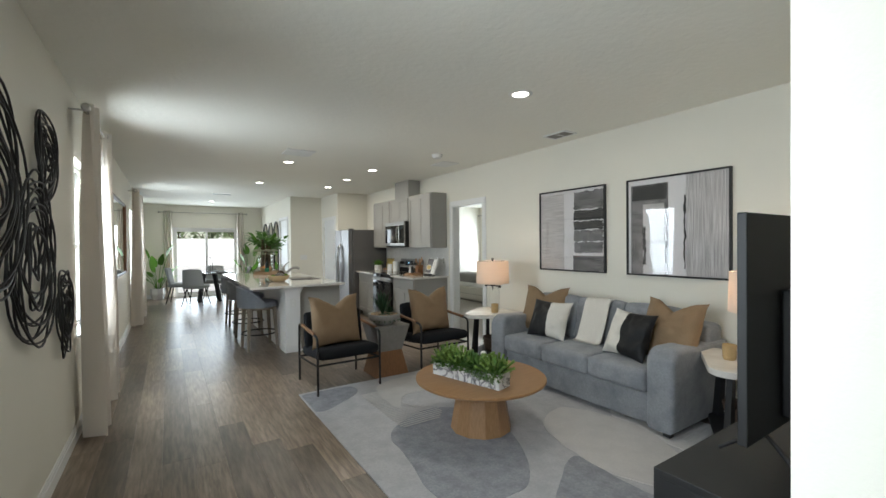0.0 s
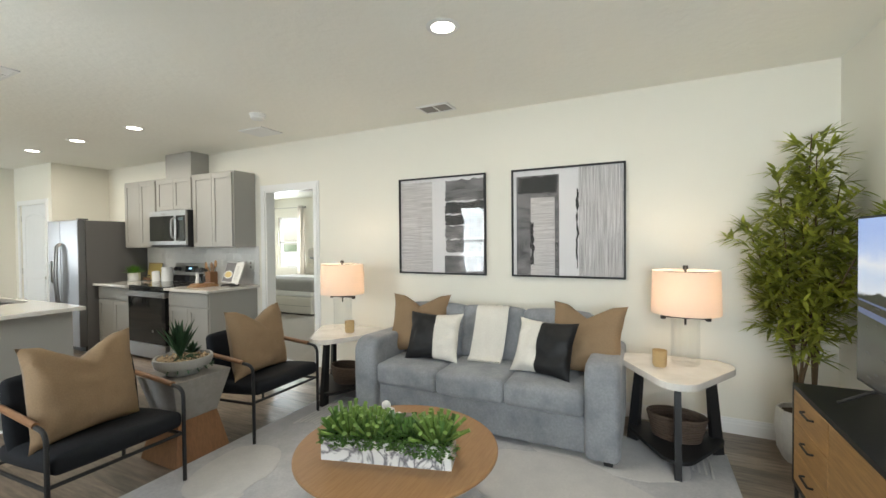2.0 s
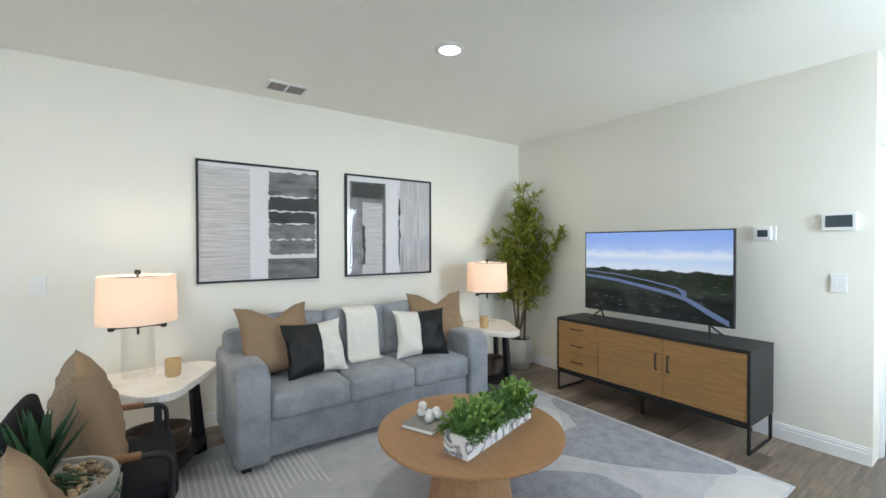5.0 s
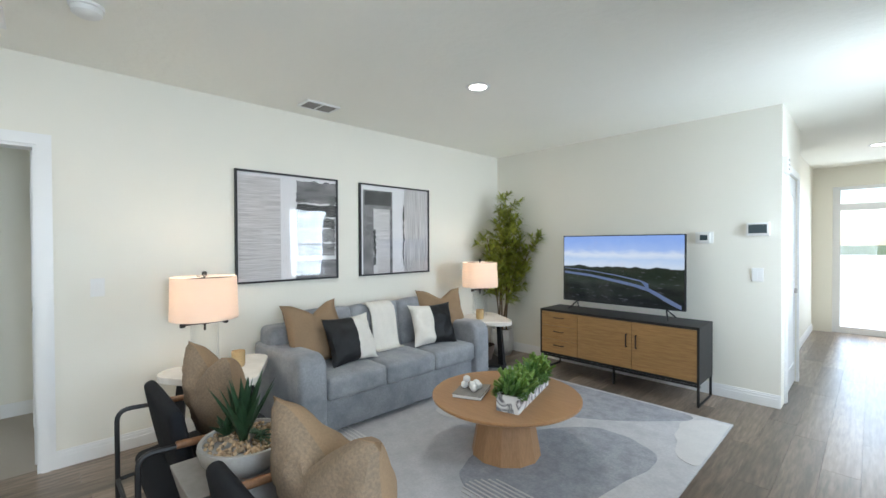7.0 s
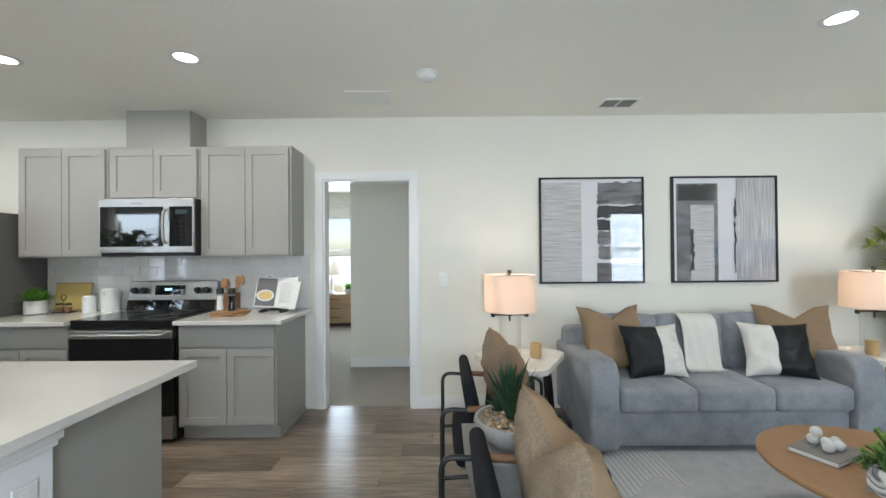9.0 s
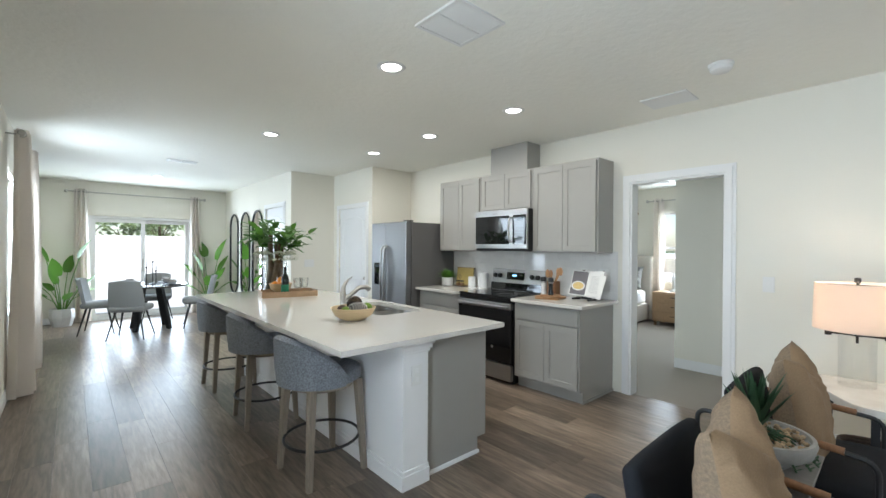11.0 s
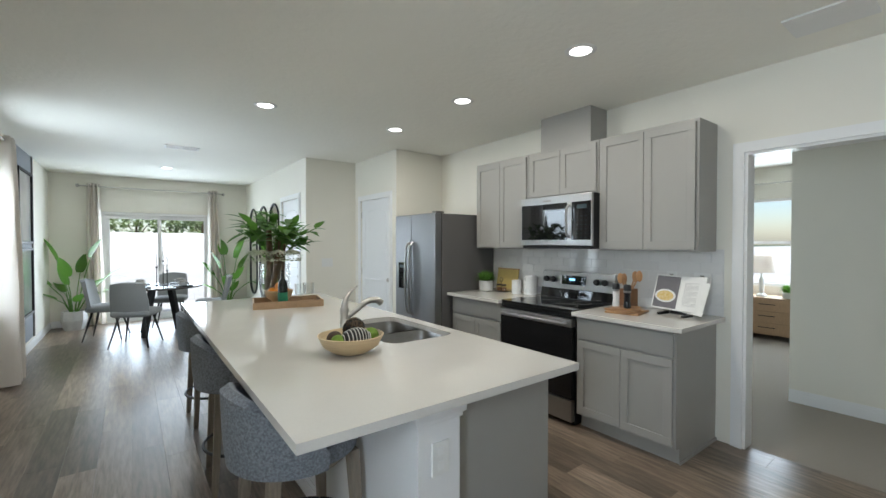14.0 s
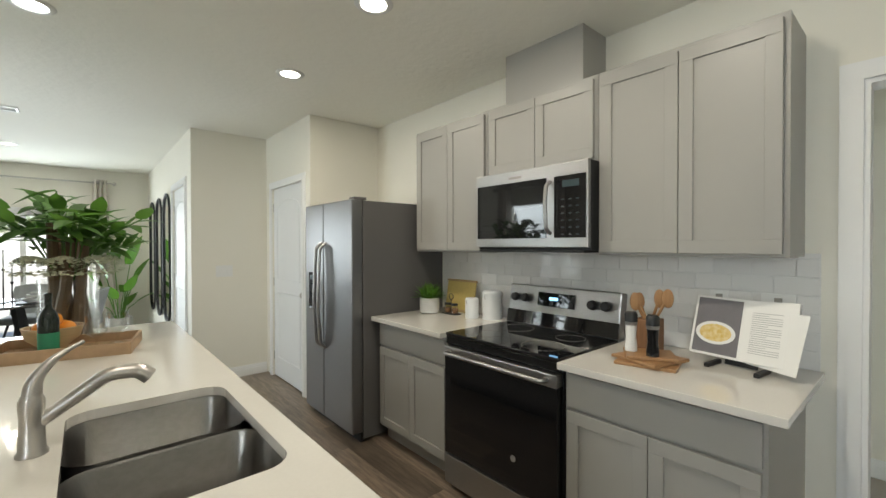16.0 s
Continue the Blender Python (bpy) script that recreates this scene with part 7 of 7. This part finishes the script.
dc = dining_chair()
dc.matrix_basis = pose(0.95, 12.05, 0, 0, 0, 180 - 24)
copy_thing(dc, pose(0.60, 12.85, 0, 0, 0, 78))
copy_thing(dc, pose(1.96, 12.52, 0, 0, 0, -100))
copy_thing(dc, pose(1.45, 13.45, 0, 0, 0, -12))
M_LINEN = mat("gray_napkin", (0.35, 0.34, 0.32), 0.9, grain=0.2, gscale=100)
for k in range(4):
    a = math.radians(45 + 90 * k)
    x, y = 1.28 + 0.38 * math.cos(a), 12.75 + 0.38 * math.sin(a)
    p = thing("place_setting", x, y, 0.755, 0, "dark charger with white bowl and gray napkin", "plate", "place settings on the dining table")
    part("charger", lathe([(0, 0), (0.12, 0), (0.15, 0.010), (0.145, 0.013), (0, 0.006)], 28), M_BLACK, p, "", True)
    part("bowl", lathe([(0, 0.013), (0.05, 0.013), (0.085, 0.06), (0.081, 0.06), (0.05, 0.02), (0, 0.018)], 28), M_WHITECER, p, "", True)
    part("napkin", pad(-0.05, 0.05, -0.03, 0.03, 0.055, 0.085, 0.01, 0.012, 3, k), M_LINEN, p, "", True)
for x, y, h in ((1.22, 12.80, 0.30), (1.30, 12.70, 0.40), (1.36, 12.82, 0.24)):
    c = thing("candlestick", x, y, 0.755, 0, "slim black candlestick with a white taper", "candlestick", "candlesticks on the dining table")
    part("stick", lathe([(0, 0), (0.045, 0), (0.045, 0.006), (0.008, 0.014), (0.006, h - 0.03), (0.016, h - 0.02), (0.014, h), (0, h)], 16), M_BLACK, c, "", True)
    part("taper", lathe([(0.010, h), (0.007, h + 0.22), (0, h + 0.225)], 12), M_WHITECER, c, "white candle", True)


def paradise(x, y, leaves, label, seed):
    p = thing("bird_of_paradise", x, y, 0, 0, label, "plant", "broad-leaf plants by the patio door")
    part("pot", lathe([(0, 0), (0.13, 0), (0.175, 0.16), (0.165, 0.31), (0.15, 0.31), (0.155, 0.2), (0, 0.26)], 8), M_POT, p, "white faceted pot")
    part("soil", lathe([(0, 0.27), (0.152, 0.275)], 12), M_SOIL, p)
    rnd = random.Random(seed)
    for az, lean_, h, L in leaves:
        base = Vector((0.04 * math.cos(az), 0.04 * math.sin(az), 0.27))
        q = base + Vector((math.cos(az) * lean_, math.sin(az) * lean_, h))
        mid = base.lerp(q, 0.5) + Vector((-math.cos(az) * 0.06 * lean_, -math.sin(az) * 0.06 * lean_, 0.05))
        s = part("stalk", tube([base, mid, q], 0.010, 7, r1=0.005), M_BRIGHTLEAF, p, "", True)
        b = bmesh.new()
        leaf_blade(b, q, (q - mid).normalized() + Vector((math.cos(az) * 0.2, math.sin(az) * 0.2, 0.1)), (0, 0, 1), L * 1.25, L * (0.58 if h > 0.8 else 0.46), 0.16, 0.25, 8)
        part("leaf", b, M_BRIGHTLEAF, s, "", True)
    return p


LV = [(3.4, 0.16, 0.86, 0.46), (5.9, 0.20, 0.92, 0.34), (0.1, 0.34, 0.52, 0.36), (2.9, 0.26, 0.46, 0.34), (4.5, 0.24, 0.62, 0.38), (5.4, 0.30, 0.40, 0.34),
      (1.2, 0.15, 0.66, 0.36), (3.8, 0.22, 0.26, 0.32), (0.6, 0.24, 0.24, 0.30), (5.0, 0.12, 0.20, 0.30), (2.2, 0.20, 0.34, 0.30), (4.1, 0.10, 0.48, 0.32)]
paradise(0.14, 13.92, LV, "tall broad-leaf plant in a white faceted pot", 1)
paradise(2.42, 13.86, [(a + 2.2, b_ * 0.8, h * 1.0, l) for a, b_, h, l in LV], "tall broad-leaf plant beside the patio curtain", 2)

# blue-gray accent panel with two stacked pictures
M_ACCENT = mat("blue_gray_paint", (0.23, 0.25, 0.28), 0.6, stain=0.06, sscale=2, bump=0.1, bscale=120)
M_SAGE = mat("sage_print", (0.42, 0.50, 0.45), 0.08, stain=0.8, sscale=3, color2=(0.62, 0.66, 0.62))
M_MIST = mat("misty_print", (0.60, 0.59, 0.58), 0.08, stain=0.6, sscale=2.5, color2=(0.36, 0.37, 0.39))
struct("accent_panel", box(XL, XL + 0.005, 11.52, 12.74, 0.15, ZC - 0.005), M_ACCENT, "blue-gray painted accent panel", "wall")
for y in (11.47, 12.74):
    struct("trim", box(XL, XL + 0.02, y, y + 0.05, 0.15, ZC - 0.005), M_CONCRETE, "gray vertical trim strip", "trim")
for z0, h, mt, lb in ((1.42, 0.92, M_MIST, "misty gray abstract print in a deep black frame"), (0.50, 0.86, M_SAGE, "sage green abstract print in a deep black frame")):
    pc = thing("framed_picture", XL + 0.005, 12.13, z0, 0, lb, "picture", "stacked pictures in the dining area")
    part("print", box(0.004, 0.022, -0.40, 0.40, 0.03, h - 0.03), mt, pc)
    for a in ((-0.43, -0.40, 0, h), (0.40, 0.43, 0, h), (-0.40, 0.40, 0, 0.03), (-0.40, 0.40, h - 0.03, h)):
        part("frame_rail", box(0, 0.045, *a, 0.002), M_BLACK, pc)

# oval mirrors
for y in (13.55, 12.80, 12.09):
    m = thing("oval_mirror", XDIN, y, 0.44, 0, "tall black framed capsule mirror", "mirror", "three capsule mirrors")
    pts = []
    w, h = 0.27, 1.64
    for i in range(13):
        q = math.pi * i / 12
        pts.append((w * math.cos(q), h - w + w * math.sin(q)))
    for i in range(13):
        q = math.pi + math.pi * i / 12
        pts.append((w * math.cos(q), w + w * math.sin(q)))
    part("frame", tube([(-0.018, a, z) for a, z in pts], 0.014, 8, True), M_BLACK, m, "", True)
    b = prism(pts, 0, 0.006)
    moved(b, Matrix(((0, 0, 1, -0.012), (1, 0, 0, 0), (0, 1, 0, 0), (0, 0, 0, 1))))
    bmesh.ops.recalc_face_normals(b, faces=b.faces)
    part("mirror_glass", b, M_MIRROR, m)
    part("hanger", box(-0.006, 0.0, -0.05, 0.05, 1.2, 1.25), M_BLACK, m)
dv = thing("door_chime", XEND, 0.42, 2.02, 0, "white wall-mounted door chime", "door chime")
part("cover", box(-0.035, 0, -0.06, 0.06, 0, 0.15, 0.006), M_PLASTIC, dv)
for k in range(3):
    part("slot", box(-0.0365, -0.034, -0.04, 0.04, 0.03 + k * 0.04, 0.045 + k * 0.04), M_CONCRETE, dv)

# ---- bedroom seen through the door ----
M_BED = mat("cream_upholstery", (0.62, 0.58, 0.52), 0.9, grain=0.1, gscale=100, bump=0.2)
M_SHEET = mat("white_bedding", (0.78, 0.77, 0.75), 0.9, stain=0.06, bump=0.3, bscale=12)
bed = thing("bed", 7.75, 8.42, 0, 0, "made bed with cream upholstered frame and white bedding", "bed")
part("headboard", pad(0.94, 1.06, -1.02, 1.02, 0.02, 1.28, 0.02, 0.04, 8, 1), M_BED, bed, "", True)
part("frame", pad(-1.05, 0.94, -0.98, 0.98, 0.03, 0.36, 0.01, 0.03, 6, 2), M_BED, bed, "", True)
part("drawer_line", box(-1.06, -1.045, -0.94, 0.94, 0.185, 0.192), M_CONCRETE, bed)
part("mattress", pad(-1.0, 0.94, -0.93, 0.93, 0.35, 0.60, 0.02, 0.05, 8, 3), M_SHEET, bed, "", True)
part("duvet", pad(-1.02, 0.35, -0.97, 0.97, 0.45, 0.66, 0.03, 0.06, 10, 4), M_SHEET, bed, "", True)
part("blanket", pad(-1.03, -0.45, -0.98, 0.98, 0.46, 0.685, 0.02, 0.05, 8, 5), M_LINEN, bed, "gray folded blanket", True)
M_BEDGRAY = mat("gray_pillow", (0.24, 0.245, 0.24), 0.9, grain=0.2, gscale=90)
M_OAT = mat("oat_pillow", (0.55, 0.50, 0.41), 0.9, grain=0.15, gscale=90)
for x, ys, w, h, mt, lb in ((8.50, (-0.62, 0.0, 0.62), 0.58, 0.46, M_BEDGRAY, "gray square pillow on the bed"), (8.33, (-0.50, 0.45), 0.70, 0.42, M_OAT, "oat linen pillow on the bed"), (8.17, (-0.40, 0.25), 0.46, 0.32, M_OAT, "small oat pillow on the bed")):
    for k, y in enumerate(ys):
        p = thing("bed_pillow", x, 8.42 + y, 0.63, 0, lb, "pillow", "pillows on the bed")
        p.matrix_basis = pose(x, 8.42 + y, 0.63, 0, 0, -90) @ pose(0, 0, 0, -18, 0, 0)
        part("cover", cushion(w, h, 0.16, seed=k + 50), mt, p, "", True)
ns = thing("nightstand", 8.58, 6.82, 0, 0, "light oak nightstand with drawers", "nightstand")
part("body", box(-0.24, 0.24, -0.42, 0.42, 0.08, 0.62, 0.004), M_PINE, ns)
for k in range(3):
    d = part("drawer", box(-0.258, -0.24, -0.40, 0.40, 0.10 + k * 0.17, 0.255 + k * 0.17, 0.003), M_PINE, ns)
    part("pull", box(-0.268, -0.258, -0.10, 0.10, 0.185 + k * 0.17, 0.195 + k * 0.17), M_BLACK, d)
for sx in (-0.2, 0.2):
    for sy in (-0.38, 0.38):
        part("leg", box(sx - 0.02, sx + 0.02, sy - 0.02, sy + 0.02, 0, 0.08), M_PINE, ns)
bl = thing("bedside_lamp", 8.56, 6.95, 0.62, 0, "white bedside lamp on the nightstand", "table lamp")
part("base", lathe([(0, 0), (0.07, 0), (0.07, 0.02), (0.03, 0.05), (0.035, 0.25), (0.012, 0.30), (0.012, 0.40)], 20), M_WHITECER, bl, "", True)
part("shade", lathe([(0.17, 0.36), (0.15, 0.62), (0.147, 0.62), (0.167, 0.36), (0.17, 0.36)], 28), M_CURTAIN, bl, "", True)
small_plant(8.50, 6.62, 0.62, 0.06, 0.09, "small green plant on the nightstand")
M_FLOWER = mat("brown_wooden_petals", (0.38, 0.22, 0.07), 0.5, grain=0.4, gscale=10)
for k, (y, z) in enumerate(((8.86, 1.98), (8.62, 2.14), (8.42, 1.95), (8.22, 2.15), (8.02, 1.96), (7.82, 2.13))):
    f = thing("wall_flower", BX1, y, z, 0, "carved brown wooden flower on the wall", "wall art", "wooden wall flowers")
    for j in range(6):
        b = bmesh.new()
        a = j * 1.047
        leaf_blade(b, (-0.01, 0, 0), Vector((-0.45, math.cos(a), math.sin(a))), (-1, 0, 0), 0.13, 0.12, 0.0, 0.3, 4)
        bmesh.ops.solidify(b, geom=b.faces[:], thickness=0.006)
        part("petal", b, M_FLOWER, f, "", True)
for y0, y1 in ((6.05, 7.50), (9.65, 10.85)):
    curtain_rod("y", BX1 - 0.10, y0, y1, 2.35, BX1)
curtain("curtain", "y", BX1 - 0.10, 7.22, 7.42, 0.02, 2.40, 2, 0.04, 21, group="bedroom curtains")
curtain("curtain", "y", BX1 - 0.10, 6.08, 6.26, 0.02, 2.40, 2, 0.04, 22, group="bedroom curtains")
curtain("curtain", "y", BX1 - 0.10, 9.68, 9.86, 0.02, 2.40, 2, 0.04, 23, group="bedroom curtains")

# ---- outdoors ----
struct("ground", box(-300, 300, -300, 300, -0.5, -0.20), M_LAWN, "flat green lawn reaching the horizon", "ground")
struct("patio_ground", box(-14, BX1 + 0.29, YBACK + 0.19, 46, -0.21, -0.17), M_PALEGROUND, "pale sandy yard behind the house", "ground")
# Stretched far out and whitened to imitate glare behind the front door glass.
struct("porch", box(-9, BX1 + 0.29, YFRONT - 60, YFRONT - 0.2, -0.21, -0.06), M_PALEGROUND, "whitened entrance ground, extended to imitate glare behind the door", "pavement")
struct("road", box(-17, -10, -80, 80, -0.21, -0.18), M_ROAD, "gray residential street", "road")
struct("driveway", box(-9.95, -6.5, -4, 4.5, -0.21, -0.17), M_PALEGROUND, "pale concrete pavement strip", "pavement")


# Added pale sheet over the lawn, imitating glare outside the bedroom windows.
struct("side_yard", box(BX1 + 0.3, 290, YFRONT - 60, 60, -0.21, -0.172), M_PALEGROUND, "added pale ground standing in for the blown-out bedroom view", "ground")


def far_house(x, y, rz):
    h = thing("house", x, y, -0.2, rz, "pale gray house across the street", "house")
    part("wall", box(-4, 4, -6, 6, 0, 3.0), M_SIDING, h)
    b = bmesh.new()
    v = [b.verts.new(p) for p in ((-4.5, -6.5, 3.0), (4.5, -6.5, 3.0), (4.5, 6.5, 3.0), (-4.5, 6.5, 3.0), (0, -4.0, 5.0), (0, 4.0, 5.0))]
    for f in ((0, 1, 4), (1, 2, 5, 4), (2, 3, 5), (3, 0, 4, 5), (3, 2, 1, 0)):
        b.faces.new([v[i] for i in f])
    part("roof", b, M_ROOF, h)
    for y0 in (-4.5, -1.5, 2.2):
        w = part("window", box(4.0, 4.05, y0, y0 + 1.3, 0.9, 2.3), M_TRIM, h)
        for a in range(2):
            part("pane", box(4.05, 4.06, y0 + 0.06 + a * 0.61, y0 + 0.63 + a * 0.61, 0.97, 2.23), M_BLACKGLASS, w)
    return h


hs = far_house(-25, 3.5, 0)
copy_thing(hs, pose(-26, 20, -0.2, 0, 0, 0))
copy_thing(hs, pose(-26, -14, -0.2, 0, 0, 0))


def tree(x, y, h, seed):
    t = thing("tree", x, y, -0.2, 0, "leafy green broadleaf tree beyond the yard", "tree", "trees beyond the yard")
    rnd = random.Random(seed)
    b = tube([(0, 0, 0), (0.1, 0.05, h * 0.3), (0.0, 0.1, h * 0.6)], 0.2, 7, r1=0.09)
    for k in range(5):
        a = k * 1.25
        tube([(0.05, 0.05, h * 0.35), (math.cos(a) * h * 0.18, math.sin(a) * h * 0.18, h * 0.65)], 0.07, 5, bm=b, r1=0.03)
    part("trunk", b, M_STEM, t, "", True)
    b = bmesh.new()
    cl = [Vector((math.cos(k * 2.4) * h * 0.38 * rnd.random(), math.sin(k * 2.4) * h * 0.38 * rnd.random(), h * rnd.uniform(0.30, 0.95))) for k in range(40)]
    for c in cl:
        for j in range(17):
            d = dirv(rnd.random() * 6.28, rnd.uniform(-1.2, 1.5))
            leaf_blade(b, c + d * h * 0.10 * rnd.random(), dirv(rnd.random() * 6.28, rnd.uniform(-0.6, 0.9)), (0, 0, 1), 0.42, 0.32, 0.1, 0.2, 2)
    part("crown", b, M_FOLIAGE, t)
    return t


rnd = random.Random(3)
t1, t2 = tree(-12, 52, 5.6, 1), tree(-7, 50, 4.8, 2)
for k in range(22):
    copy_thing((t1, t2)[k % 2], pose(-22 + k * 2.3 + rnd.uniform(-1, 1), 50 + rnd.uniform(-1, 7), -0.2, 0, 0, rnd.uniform(0, 360)))
for x, y in ((-33, 10), (-34, 26), (-36, -4), (-33, -24)):
    copy_thing(t1, pose(x, y, -0.2, 0, 0, rnd.uniform(0, 360)))
# garden shrubs outside the street windows
for x, y in ((-1.6, 0.9), (-1.7, 1.6), (-1.5, 4.6), (-1.6, 5.3), (-1.7, 10.2)):
    s = thing("shrub", x, y, -0.2, 0, "small leafy garden shrub", "shrub", "shrubs under the windows")
    b = bmesh.new()
    rr = random.Random(int(y * 10))
    for j in range(360):
        d = dirv(rr.random() * 6.28, rr.uniform(0, 1.5))
        leaf_blade(b, Vector((0, 0, 0.25)) + d * rr.uniform(0.15, 0.45), dirv(rr.random() * 6.28, rr.uniform(-0.2, 1.2)), (0, 0, 1), 0.09, 0.045, 0.1, 0.2, 2)
    part("foliage", b, M_LEAF, s)
    part("stem", tube([(0, 0, 0), (0, 0, 0.3)], 0.03, 6), M_STEM, s)
fn = thing("fence", -2.0, 40, -0.2, 0, "long white vinyl yard fence", "fence")
for k in range(17):
    part("post", box(-16 + k * 2 - 0.06, -16 + k * 2 + 0.06, -0.06, 0.06, 0, 2.4), M_TRIM, fn)
for k in range(16):
    part("panel", box(-16 + k * 2 + 0.06, -14 + k * 2 - 0.06, -0.02, 0.02, 0.06, 2.3), M_TRIM, fn)

# ---- tiles and planks ----
bk_ = struct("backsplash", box(XR - 0.004, XR - 0.0005, 5.985, 8.335, 0.88, 1.385), M_GROUT, "white subway tile backsplash", "backsplash")
TW, TH, G = 0.1524, 0.0762, 0.003
tiles = {}


def tile_mesh(w, h):
    key = (round(w, 4), round(h, 4))
    if key not in tiles:
        b = box(-0.0045, 0, 0.0, w, 0.0, h, 0.0014, 1)
        me = bpy.data.meshes.new("tile")
        b.to_mesh(me)
        b.free()
        me.materials.append(M_TILE)
        tiles[key] = me
    return tiles[key]


z, r = 0.906, 0
while z < 1.38:
    y = 5.987 - (TW / 2 if r % 2 else 0)
    while y < 8.335:
        y0, y1 = max(y, 5.987), min(y + TW - G, 8.333)
        zt = min(z + TH - G, 1.384)
        if y1 - y0 > 0.01 and zt - z > 0.01:
            o = new("tile", tile_mesh(y1 - y0, zt - z))
            o.location = (XR - 0.0042, y0, z)
            o.parent = bk_
        y += TW
    z += TH
    r += 1

flr = struct("floor", box(XL, XR, YFRONT, YFRONT + 0.01, -0.011, -0.0105), M_SUB, "gray-brown wood-look vinyl plank floor", "floor")
PW, PL = 0.18, 1.22
planks = {}


def plank_box(w, l):
    key = (round(w, 3), round(l, 3))
    if key not in planks:
        b = box(0.0004, w - 0.0004, 0.0004, l - 0.0004, -0.0118, 0.0, 0.0005, 1)
        me = bpy.data.meshes.new("plank")
        b.to_mesh(me)
        b.free()
        me.materials.append(M_PLANK)
        planks[key] = me
    return planks[key]


def inside(x, y):
    if y < -0.62:
        return x < 2.4
    if y < YTV:
        return x < XEND + 0.1 or y > YTV - T
    if y > YA:
        return x < XDIN + 0.05
    return x < XR + 0.09


rest = bmesh.new()
count = 0
rnd = random.Random(9)
x, k = XL, 0
while x < XR + 0.05:
    w = min(PW, XR + 0.06 - x)
    y = YFRONT - rnd.random() * PL
    while y < YBACK + 0.05:
        y0, y1 = max(y, YFRONT - 0.05), min(y + PL, YBACK + 0.06)
        xm_ = x + w / 2
        lo_, hi_ = y0, y1
        if xm_ > 2.4 and lo_ < YTV - 0.06:
            lo_ = YTV - 0.06
        elif xm_ > XEND + 0.08 and lo_ < YTV - 0.06 and hi_ > -0.68:
            lo_ = max(lo_, YTV - 0.06) if hi_ > YTV - 0.06 else lo_
        if xm_ > XDIN + 0.05 and hi_ > YA + 0.05:
            hi_ = YA + 0.05
        if hi_ - lo_ > 0.03:
            near = 1.0 < (lo_ + hi_) / 2 < 11.0
            if near and count < 300:
                o = new("plank", plank_box(w, hi_ - lo_))
                o.location = (x, lo_, 0)
                o.parent = flr
                count += 1
            else:
                box(x + 0.0004, x + w - 0.0004, lo_ + 0.0004, hi_ - 0.0004, -0.0118, 0.0, bm=rest)
        y += PL
    x += PW
rs = ob_from("planks", rest, M_PLANK_REST)
rs.parent = flr
rs["kind"] = "stuff"
